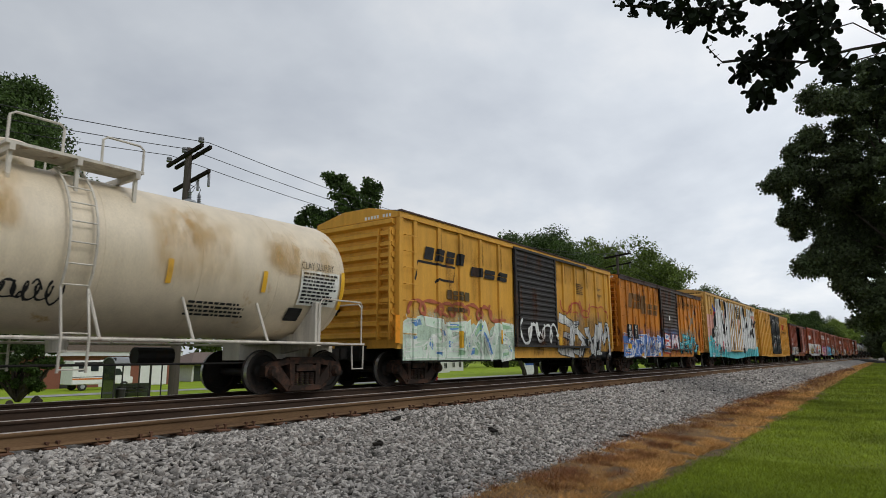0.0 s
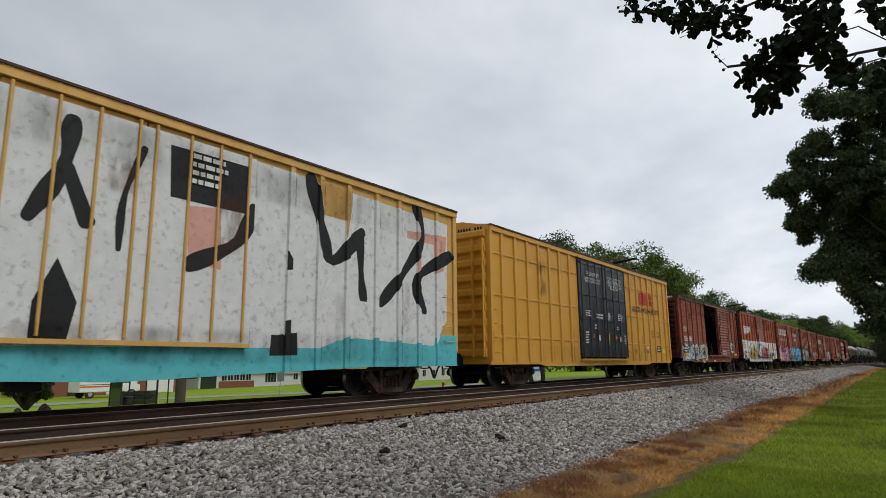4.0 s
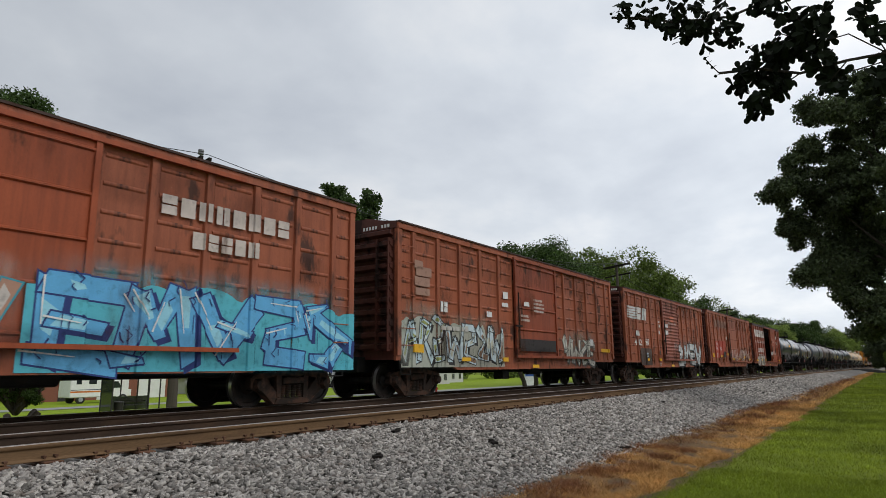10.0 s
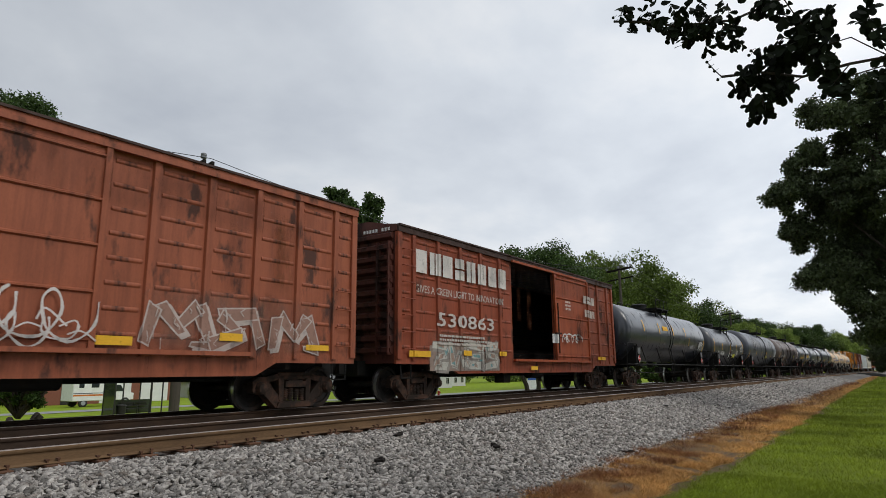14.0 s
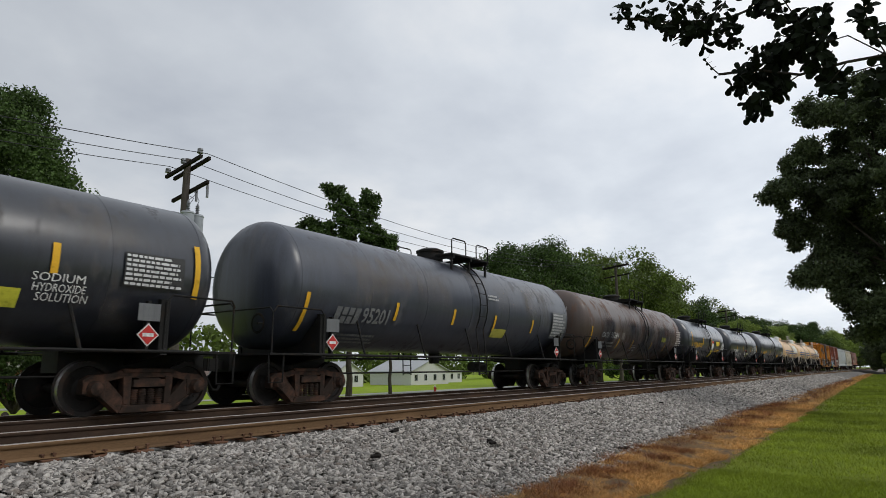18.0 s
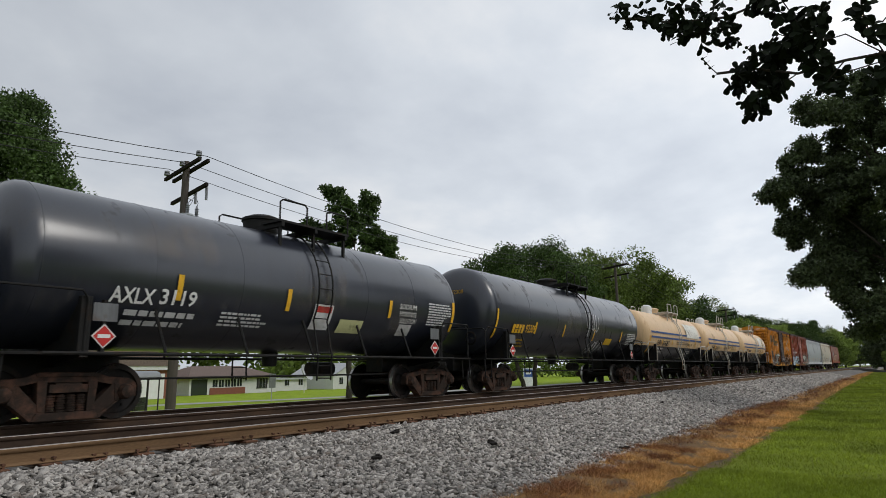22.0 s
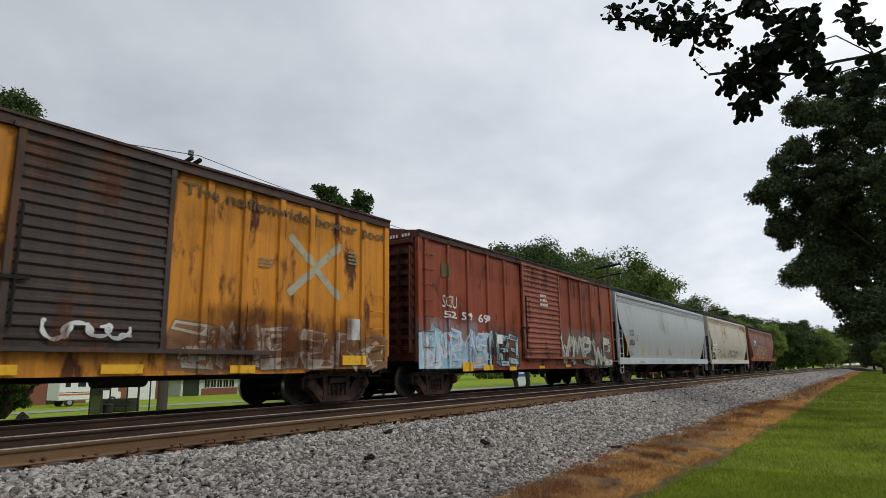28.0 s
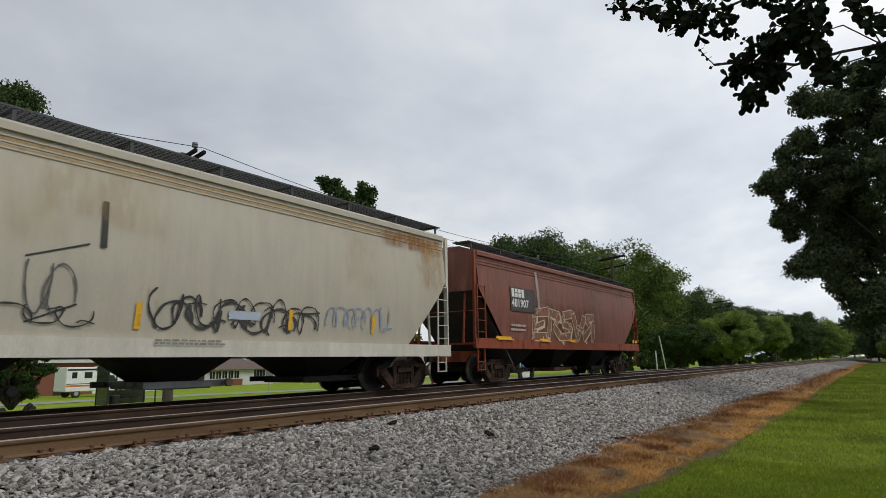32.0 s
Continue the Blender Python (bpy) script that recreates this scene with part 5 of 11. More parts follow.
TANK_BLACK = paint("black_tank_paint", (0.020, 0.023, 0.033), (0.036, 0.036, 0.040), 0.64, 0.30, runs=0.15, coat=0.55)
TANK_DARK = paint("charcoal_tank_paint", (0.024, 0.027, 0.036), (0.055, 0.050, 0.05), 0.62, 0.34, coat=0.4)
TANK_GREY = paint("streaked_grey_black_tank_paint", (0.040, 0.046, 0.064), (0.085, 0.085, 0.095), 0.60, 0.40, 0.25, 0.2, coat=0.35)
TANK_BROWN = paint("rust_brown_tank_paint", (0.095, 0.066, 0.054), (0.135, 0.078, 0.055), 0.58, 0.42, runs=0.25, coat=0.15)
TANK_TAN = paint("tan_tank_paint", (0.66, 0.45, 0.25), (0.45, 0.27, 0.12), 0.68, 0.45, 0.08, runs=0.2)
TRIM_WHITE = paint("cream_rail_paint", (0.58, 0.54, 0.47), (0.25, 0.15, 0.09), 0.64)
HOPPER_GREY = paint("pale_grey_hopper_paint", (0.37, 0.395, 0.40), (0.28, 0.27, 0.26), 0.74, 0.45, 0.08, runs=0.12)
HOPPER_BEIGE = paint("weathered_beige_hopper_paint", (0.47, 0.43, 0.345), (0.40, 0.30, 0.19), 0.70, 0.5, 0.08, runs=0.10)
HOPPER_RED = paint("faded_oxide_hopper_paint", (0.22, 0.085, 0.062), (0.28, 0.13, 0.10), 0.60, 0.55)
# slope sheets are near-black on every hopper, whatever the body colour
SLOPE_DARK = paint("dark_grey_slope_sheet", (0.05, 0.05, 0.052), (0.07, 0.05, 0.04), 0.6)
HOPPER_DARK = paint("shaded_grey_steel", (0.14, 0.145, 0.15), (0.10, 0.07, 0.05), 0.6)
# hopper grey made paler: the flat sill's brighter light is put into the colour
HOPPER_SILL = paint("lit_grey_sill_paint", (0.52, 0.54, 0.55), (0.30, 0.27, 0.23), 0.74, 0.5, runs=0.15)
SILL_CREAM = paint("cream_white_sill_paint", (0.58, 0.55, 0.47), (0.36, 0.30, 0.22), 0.74, 0.5, runs=0.1)
GALV = material("galvanised_grating", (0.075, 0.077, 0.08), 0.6, 0.4, 0.2, 4, 40, 0.1)
GATE_RED = paint("red_outlet_gate_paint", (0.20, 0.035, 0.03), at=0.6)

EAVE_BROWN = paint("rusted_brown_eave_paint", (0.050, 0.024, 0.017), (0.05, 0.025, 0.018), 0.55)
# near-black boards: the shade inside an open car is put into their colour
SHADE_LINING = material("shade_dark_lining_boards", (0.045, 0.036, 0.03), 0.9, 0, 0.4, 3, 40, 0.3, (0.02, 0.017, 0.015), 0.5, 3, (0.2, 1, 2))
BOX_POSTS = (0.045, 0.118, 0.191, 0.265, 0.340, 0.668, 0.740, 0.812, 0.884, 0.955)
DOOR = (0.405, 0.612)
TRAIN, CARS = [], {}


def join_train(car, s0, s1):
    TRAIN.append((car, (s0 + s1) / 2))


def yellow_marks(side, car, xs, z0, z1, w=0.09):
    for x in xs:
        side.patch(x - w / 2, x + w / 2, z0, z1, YELLOW, car, label="yellow reflective strip")


def slabs(side, car, xs, z, w=0.42, h=0.13):
    for x in xs:
        side.patch(x - w / 2, x + w / 2, z, z + h, YELLOW, car, label="yellow reflective plate")


# 0: cream tank car
car, side, h, zc = tank_car("tank_car", "cream-white tank car with tan streaks, ladder and white railings", 0.3, 9.86, 1.42, (TANK_WHITE, TRIM_WHITE), "valve", ladder_at=-0.4, axis=2.60)
join_train(car, 0.3, 9.86)
CARS[0] = (car, side, h, zc)

# 1: yellow boxcar with a black door
car, side, X = boxcar("boxcar", "faded yellow steel boxcar with a black ribbed door and graffiti", 12.6, 27.98, 4.50, (RAIL_YELLOW, RAIL_YELLOW, ROOF_GREY, DOOR_BLACK), BOX_POSTS, (*DOOR, "ribbed", 0))
join_train(car, 12.6, 27.98)
CARS[1] = (car, side, X)

# 2: orange boxcar
car, side, X = boxcar("boxcar", "weathered orange boxcar with a grey-black door and blue graffiti", 29.18, 44.81, 4.50, (RAIL_ORANGE, RAIL_ORANGE, ROOF_RUST, DOOR_BROWN), (0.064, 0.118, 0.175, 0.233, 0.289, 0.344, 0.665, 0.72, 0.781, 0.845, 0.899, 0.95), (*DOOR, "ribbed", 0))
join_train(car, 29.18, 44.81)
CARS[2] = (car, side, X)

# 3: tall pale yellow boxcar, painted over
car, side, X = boxcar("boxcar", "tall pale-yellow boxcar almost covered by white and teal graffiti", 46.25, 65.2, 5.08, (CREAM_YELLOW, CREAM_YELLOW, ROOF_GREY, CREAM_YELLOW), (0.05, 0.094, 0.138, 0.184, 0.238, 0.285, 0.33, 0.67, 0.715, 0.762, 0.816, 0.862, 0.906, 0.95), (0.375, 0.616, "plug", 0), 2.4, end_ribs=9, roof_ribs=18, sill=0.66, hi_cube=True)
join_train(car, 46.25, 65.2)
CARS[3] = (car, side, X)

# 4: tall yellow boxcar with black plug doors
car, side, X = boxcar("boxcar", "clean tall yellow boxcar with glossy black double plug doors", 67.1, 86.0, 5.06, (TTX_YELLOW, TTX_YELLOW, ROOF_GREY, TTX_BLACK), (0.041, 0.088, 0.134, 0.179, 0.225, 0.27, 0.318, 0.682, 0.73, 0.775, 0.821, 0.866, 0.912, 0.959), (0.36, 0.64, "plug", 0), 2.4, end_ribs=9, roof_ribs=18, sill=0.64, corner=0.86, hi_cube=True)
join_train(car, 67.1, 86.0)
CARS[4] = (car, side, X)

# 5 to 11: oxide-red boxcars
car, side, X = boxcar("boxcar", "oxide-red boxcar with one door slid open on a dark inside", 87.98, 103.43, 4.50, (OXIDE_RED, OXIDE_SHADED, ROOF_RUST, DOOR_RED), BOX_POSTS, (0.395, 0.60, "ribbed", 1.0), beads=8)
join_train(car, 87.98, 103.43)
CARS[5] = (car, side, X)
car, side, X = boxcar("boxcar", "bright oxide-red boxcar with a painted white band of cartoon shapes", 105.2, 121.0, 4.62, (OXIDE_BRIGHT, OXIDE_SHADED, ROOF_RUST, DOOR_RED), (0.06, 0.135, 0.21, 0.285, 0.36, 0.67, 0.745, 0.82, 0.90, 0.965), (0.405, 0.612, "flat", 0))
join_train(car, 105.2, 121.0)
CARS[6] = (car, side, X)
car, side, X = boxcar("boxcar", "oxide-red boxcar with worn white letters and pink and blue graffiti", 122.64, 138.15, 4.55, (OXIDE_RED2, OXIDE_SHADED, ROOF_RUST, OXIDE_BRIGHT), BOX_POSTS, (0.409, 0.604, "flat", 0), beads=7)
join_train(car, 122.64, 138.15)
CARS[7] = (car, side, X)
car, side, X = boxcar("boxcar", "brown-red boxcar with grey and white graffiti", 139.8, 155.3, 4.50, (OXIDE_RED2, OXIDE_SHADED, ROOF_RUST, OXIDE_RED), BOX_POSTS, (*DOOR, "flat", 0), beads=8)
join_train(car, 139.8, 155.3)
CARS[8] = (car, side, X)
car, side, X = boxcar("boxcar", "brown-red boxcar with a ribbed door and silver graffiti", 157.0, 172.3, 4.45, (OXIDE_RED2, OXIDE_SHADED, ROOF_RUST, DOOR_RED), BOX_POSTS, (0.397, 0.60, "ribbed", 0), beads=8)
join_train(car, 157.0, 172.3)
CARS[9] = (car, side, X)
car, side, X = boxcar("boxcar", "faded red boxcar with fresh red patches and white numbers", 173.82, 189.35, 4.55, (OXIDE_RED2, OXIDE_SHADED, ROOF_RUST, OXIDE_RED2), BOX_POSTS, (*DOOR, "flat", 0), beads=8)
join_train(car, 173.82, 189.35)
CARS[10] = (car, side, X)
car, side, X = boxcar("boxcar", "oxide-red boxcar with worn white letters and an open door", 190.92, 206.4, 4.50, (OXIDE_RED, OXIDE_SHADED, ROOF_RUST, OXIDE_BRIGHT), BOX_POSTS, (0.395, 0.60, "flat", 1.0), beads=7)
join_train(car, 190.92, 206.4)
CARS[11] = (car, side, X)

# 12 to 18: dark tank cars
for key, label, sa, sb, R, zc0, mat, lad in (
        (12, "glossy black tank car with yellow strips", 209.6, 222.55, 1.48, 2.72, TANK_BLACK, -0.6),
        (13, "charcoal tank car with white lettering and yellow strips", 226.92, 235.66, 1.42, 2.55, TANK_DARK, 0.2),
        (14, "streaked grey-black tank car, long, with faded letters", 239.5, 252.05, 1.50, 2.72, TANK_GREY, 0.5),
        (15, "rust-brown tank car with white letters", 255.94, 268.45, 1.50, 2.72, TANK_BROWN, 0.5),
        (16, "black tank car with yellow letters and placards", 272.75, 281.05, 1.42, 2.60, TANK_BLACK, 0.1),
        (17, "black tank car with white letters and placards", 285.27, 295.05, 1.42, 2.60, TANK_BLACK, 0.3),
        (18, "long black tank car with yellow letters and a white scribble", 298.95, 311.6, 1.50, 2.72, TANK_BLACK, 0.6)):
    car, side, h, zc = tank_car("tank_car", label, sa, sb, R, (mat, STEEL_BLACK), ladder_at=lad, axis=zc0)
    join_train(car, sa, sb)
    CARS[key] = (car, side, h, zc)

# 19 to 21: tan tank cars with black bellies
for key, sa, sb in ((19, 315.45, 325.06), (20, 328.5, 338.1), (21, 341.55, 351.15)):
    car, side, h, zc = tank_car("tank_car", "tan tank car with a black belly and blue stripes", sa, sb, 1.40, (TANK_TAN, STEEL_BLACK), "valve", ladder_at=0.2, axis=2.58, striped=TANK_BLACK)
    join_train(car, sa, sb)
    CARS[key] = (car, side, h, zc)

# 22, 23: boxcars
car, side, X = boxcar("boxcar", "rust-eaten orange boxcar with a grey-black ribbed door", 353.55, 369.0, 4.50, (RAIL_ORANGE2, RAIL_ORANGE2, ROOF_RUST, DOOR_BROWN), (0.045, 0.10, 0.16, 0.215, 0.27, 0.325, 0.38, 0.648, 0.705, 0.765, 0.822, 0.878, 0.935), (0.43, 0.596, "ribbed", 0))
join_train(car, 353.55, 369.0)
CARS[22] = (car, side, X)
car, side, X = boxcar("boxcar", "dark oxide-red boxcar with a ribbed door and pale blue graffiti", 370.28, 385.75, 4.50, (OXIDE_RED, OXIDE_SHADED, ROOF_RUST, DOOR_RED), (0.025, 0.099, 0.17, 0.248, 0.322, 0.681, 0.755, 0.83, 0.905), (0.40, 0.604, "ribbed", 0))
join_train(car, 370.28, 385.75)
CARS[23] = (car, side, X)

# 24 to 26: covered hoppers
car, side, h = hopper_car("hopper_car", "pale grey covered hopper with yellow strips and roof grating", 386.6, 405.3, 4.30, (HOPPER_GREY, HOPPER_SILL, GALV, GATE_RED), 0.12, 4, 2.0, 1.15)
join_train(car, 386.6, 405.3)
CARS[24] = (car, side, h)
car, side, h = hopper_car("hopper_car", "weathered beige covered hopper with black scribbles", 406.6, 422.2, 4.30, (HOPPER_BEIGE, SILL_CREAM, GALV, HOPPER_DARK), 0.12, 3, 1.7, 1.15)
join_train(car, 406.6, 422.2)
CARS[25] = (car, side, h)
car, side, h = hopper_car("hopper_car", "faded oxide-red covered hopper, last of the train", 423.6, 439.4, 4.15, (HOPPER_RED, OXIDE_RED, GALV, OXIDE_SHADED), 0.10, 3, 2.0, 1.40)
join_train(car, 423.6, 439.4)
CARS[26] = (car, side, h)


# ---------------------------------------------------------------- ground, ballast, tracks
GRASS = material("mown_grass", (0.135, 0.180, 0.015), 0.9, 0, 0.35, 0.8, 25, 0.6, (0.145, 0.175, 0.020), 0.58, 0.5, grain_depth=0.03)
# lit copy of the grass: stronger light beyond the tracks is in its colour
GRASS_SUNNY = material("sunlit_yellow_green_grass", (0.205, 0.290, 0.018), 0.9, 0, 0.3, 0.8, 25, 0.5, (0.24, 0.28, 0.035), 0.60, 0.4, grain_depth=0.03)
DRY = material("dry_brown_weeds_and_soil", (0.120, 0.086, 0.056), 0.95, 0, 0.5, 4, 40, 0.9, (0.19, 0.115, 0.055), 0.56, 2.2, grain_depth=0.04)
GRAVEL = material("grey_crushed_stone", (0.215, 0.200, 0.182), 0.9, 0, 0.6, 14, 40, 1.0, (0.085, 0.078, 0.070), 0.54, 9, grain_depth=0.04)


def toe(x):
    """Where the ballast's foot lies; past the crossing the grass comes up to the track."""
    if x > 150:
        return 6.0
    return 3.88 + 0.30 * (1 - math.exp(-max(0, x - 6) / 4))


def edge(x):
    """Where the lawn begins, beyond a strip of dry weeds."""
    if x > 150:
        return 5.4
    return 2.38 + 0.45 * math.exp(-max(0, x - 6) / 3.5) + 0.50 * (1 - math.exp(-max(0, x - 12) / 40))


def xs_along(a, b):
    out, x = [], a
    while x < b:
        out.append(x)
        x += 1.2 if -10 < x < 60 else (8 if x < 300 else 40)
    return out + [b]


def strip(name, profile, mat, a=-160, b=900, kind="structure", label="", bumps=0.0):
    """A long strip along the track; profile(x) gives (y, z) pairs, bent with the line."""
    verts, faces, n = [], [], None
    for x in xs_along(a, b):
        p = profile(x)
        n = len(p)
        for y, z in p:
            verts.append((x, y + bend(x), z + bumps * noise.noise((x * 0.8, y * 0.8, 0))))
    rows = len(verts) // n
    for i in range(rows - 1):
        for k in range(n - 1):
            q = i * n + k
            faces.append((q, q + n, q + n + 1, q + 1))
    return tagged(new(name, raw_mesh(name, verts, faces, mat, True)), label, kind=kind)


def land(y):
    """Height of the ground beyond the tracks."""
    pts = ((15.4, GROUND), (20, -1.05), (30, -1.3), (37, -1.62), (65, -2.1), (90, -2.25), (140, -2.25))
    for (y0, z0), (y1, z1) in zip(pts, pts[1:]):
        if y <= y1:
            return z0 + (z1 - z0) * max(0.0, (y - y0) / (y1 - y0))
    return -2.25


# one sheet to the horizon
bm = bmesh.new()
rim = [bm.verts.new(p) for p in ((-1500, -1500, -2.4), (2500, -1500, -2.4), (2500, 2500, -2.4), (-1500, 2500, -2.4))]
bm.faces.new(rim)
whole("ground", bm, GRASS, "flat grass ground reaching the horizon", kind="structure")
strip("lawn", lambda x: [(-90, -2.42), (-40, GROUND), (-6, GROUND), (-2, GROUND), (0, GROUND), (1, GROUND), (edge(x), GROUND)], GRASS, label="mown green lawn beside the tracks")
strip("dry_strip", lambda x: [(edge(x) - 0.25, GROUND - 0.02), (edge(x), GROUND + 0.005), ((edge(x) + toe(x)) / 2, GROUND + 0.04), (toe(x) + 0.4, GROUND + 0.05)], DRY, label="strip of dry brown weeds and bare soil", bumps=0.06)
BANK = ((0.0, GROUND), (0.5, GROUND + 0.32), (1.0, -0.25))


def bank(x, y):
    """Height of the ballast on its near slope and shoulder."""
    t = toe(x)
    f = (y - t) / (6.6 - t)
    if f >= 1:
        return -0.24 + 0.03 * min(1, (y - 6.6) / 0.8)
    return GROUND + (0.64 * f if f < 0.5 else 0.32 + (f - 0.5) * 0.60)


strip("ballast", lambda x: [(toe(x) - 0.05, GROUND - 0.04), (toe(x) + (6.6 - toe(x)) * 0.5, GROUND + 0.30), (6.6, -0.27), (7.4, -0.24), (9.4, -0.24), (10.1, -0.27), (10.9, -0.24), (12.9, -0.24), (13.8, -0.28), (15.6, GROUND + 0.05), (16.2, GROUND - 0.2)], GRAVEL, label="bank of grey crushed-stone ballast under two tracks", bumps=0.03)
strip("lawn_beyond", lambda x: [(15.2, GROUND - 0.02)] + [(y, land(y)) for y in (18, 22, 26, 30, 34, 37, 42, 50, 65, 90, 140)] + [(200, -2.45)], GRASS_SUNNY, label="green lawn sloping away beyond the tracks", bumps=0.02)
PAVED = material("pale_worn_asphalt", (0.30, 0.30, 0.29), 0.9, 0, 0.2, 1.5, 40, 0.3, (0.20, 0.20, 0.195), 0.62, 0.6)


def road_y(x):
    """The side road swings nearer the line beyond the garage."""
    return 43.5 + 7.5 / (1 + math.exp((x - 38) / 4))


strip("road", lambda x: [(road_y(x) - 2.2, land(road_y(x) - 2.2) + 0.03), (road_y(x), land(road_y(x)) + 0.05), (road_y(x) + 2.2, land(road_y(x) + 2.2) + 0.03)], PAVED, a=-160, b=300, label="pale asphalt side road")
ASPHALT = material("dark_patched_asphalt", (0.055, 0.054, 0.053), 0.9, 0, 0.3, 2, 40, 0.4, (0.10, 0.098, 0.094), 0.6, 1.2)


def road_crossing():
    """A road that crosses both tracks on the level, far down the line."""
    prof = [(-70, GROUND + 0.03), (-1, GROUND + 0.05), (3.0, -0.12), (4.6, -0.004), (12.6, -0.004), (15.0, -0.3), (19.0, land(19) + 0.05), (44, land(44) + 0.06)]
    verts, faces = [], []
    for x in (146.0, 153.0):
        for y, z in prof:
            verts.append((x, y, z))
        for y, z in prof:
            verts.append((x, y, z - 0.5))
    n = len(prof)
    for k in range(n - 1):
        faces += [(k, 2 * n + k, 2 * n + k + 1, k + 1), (k + n, k, k + 1, k + n + 1), (2 * n + k, 3 * n + k, 3 * n + k + 1, 2 * n + k + 1)]
    tagged(new("road_crossing", raw_mesh("road_crossing", verts, faces, ASPHALT)), "dark asphalt road crossing the tracks on the level", kind="structure")


road_crossing()


def rails():
    head = [(-0.075, -0.185), (0.075, -0.185), (0.075, -0.172), (0.02, -0.155), (0.012, -0.06), (0.036, -0.045), (0.037, -0.006), (0.030, 0.0), (-0.030, 0.0), (-0.037, -0.006), (-0.036, -0.045), (-0.012, -0.06), (-0.02, -0.155), (-0.075, -0.172)]
    for track, c in (("near", NEAR_TRACK), ("far", TRAIN_TRACK)):
        for k in (-1, 1):
            y0 = c + k * 0.752
            verts, faces = [], []
            xs = xs_along(-160, 700)
            n = len(head)
            for x in xs:
                verts += [(x, y0 + bend(x) + a, b) for a, b in head]
            for i in range(len(xs) - 1):
                for j in range(n):
                    q, r = i * n + j, i * n + (j + 1) % n
                    faces.append((q, q + n, r + n, r))
            rust = RAIL_RUST if track == "near" and k < 0 else RAIL_DARK
            rail = thing("rail", ("orange-brown rusty" if rust is RAIL_RUST else "dark brown") + " steel rail with a worn top on wooden ties", "rail", "rails of the two tracks")
            for name, js, mats in (("rail_head", (4, 5, 6, 7, 8, 9, 10), (rust, RAIL_TOP)), ("rail_web", (3, 11), (rust,)), ("rail_foot", (0, 1, 2, 12, 13), (rust,))):
                me = raw_mesh(name, verts, [f for i, f in enumerate(faces) if i % n in js], mats[0])
                if len(mats) > 1:
                    me.materials.append(mats[1])
                    me.polygons.foreach_set("material_index", [1 if js[i % len(js)] in (6, 7, 8) else 0 for i in range(len(me.polygons))])
                part(name, me, None, rail)


rails()


# ---------------------------------------------------------------- ties, plates and spikes of the near track
TIE = material("weathered_oak_tie", (0.10, 0.075, 0.055), 0.95, 0, 0.4, 3, 40, 0.6, (0.05, 0.04, 0.035), 0.55, 4, (0.3, 3, 1), per_object=0.25)
PLATE = material("rust_orange_tie_plate", (0.13, 0.068, 0.042), 0.9, 0, 0.3, 8, 60, 0.3, (0.10, 0.06, 0.045), 0.55, 6, per_object=0.2)


def track_fittings():
    bm = bmesh.new()
    box(bm, -0.115, 0.115, -1.30, 1.30, -0.40, -0.215)
    me_tie = mesh_of("tie", bm, TIE, bevel=0.012)
    bm = bmesh.new()
    box(bm, -0.10, 0.10, -0.19, 0.19, -0.215, -0.188)
    me_plate = mesh_of("tie_plate", bm, PLATE, bevel=0.006)
    bm = bmesh.new()
    box(bm, -0.011, 0.011, -0.011, 0.011, -0.21, -0.155)
    box(bm, -0.018, 0.018, -0.014, 0.030, -0.160, -0.142)
    me_spike = mesh_of("spike", bm, PLATE)
    r = random.Random(5)
    for c, span in ((NEAR_TRACK, (-2, 96)), (TRAIN_TRACK, (-2, 60))):
        for i in range(*span):
            x = i * 0.52 + 0.2
            tie = tagged(new("tie", me_tie), "weathered dark wooden railway tie in ballast", "railway tie", "ties of the tracks")
            tie.matrix_basis = pose(x, c + bend(x) + r.uniform(-0.05, 0.05), r.uniform(-0.012, 0.0), 0, 0, r.uniform(-1.2, 1.2))
            if c != NEAR_TRACK:
                continue
            for k in (-1, 1):
                part("tie_plate", me_plate, None, tie, at=pose(0, k * 0.752, 0))
                if k < 0 and x < 30:
                    for sx in (-0.06, 0.06):
                        part("spike", me_spike, None, tie, at=pose(sx + r.uniform(-0.01, 0.01), -0.752 - 0.098, r.uniform(0, 0.02), 0, 0, r.uniform(-15, 15)))


track_fittings()

# ---------------------------------------------------------------- loose stone
STONE = material("crushed_granite_pieces", (0.315, 0.293, 0.268), 0.9, 0, 0.25, 18, 90, 0.5, (0.20, 0.165, 0.14), 0.62, 5, island=0.64, grain_depth=0.01)


def stone_shapes(n, rng):
    bm = bmesh.new()
    bmesh.ops.create_cube(bm, size=1.5)
    bmesh.ops.triangulate(bm, faces=bm.faces)
    base = np.array([v.co[:] for v in bm.verts])
    tris = np.array([[v.index for v in f.verts] for f in bm.faces])
    bm.free()
    shapes = []
    for _ in range(n):
        v = base * rng.uniform(0.35, 1.15, (len(base), 3)) * np.array([1.45, 0.95, 0.52]) * rng.uniform(0.7, 1.25, 3)
        shapes.append(v)
    return shapes, tris


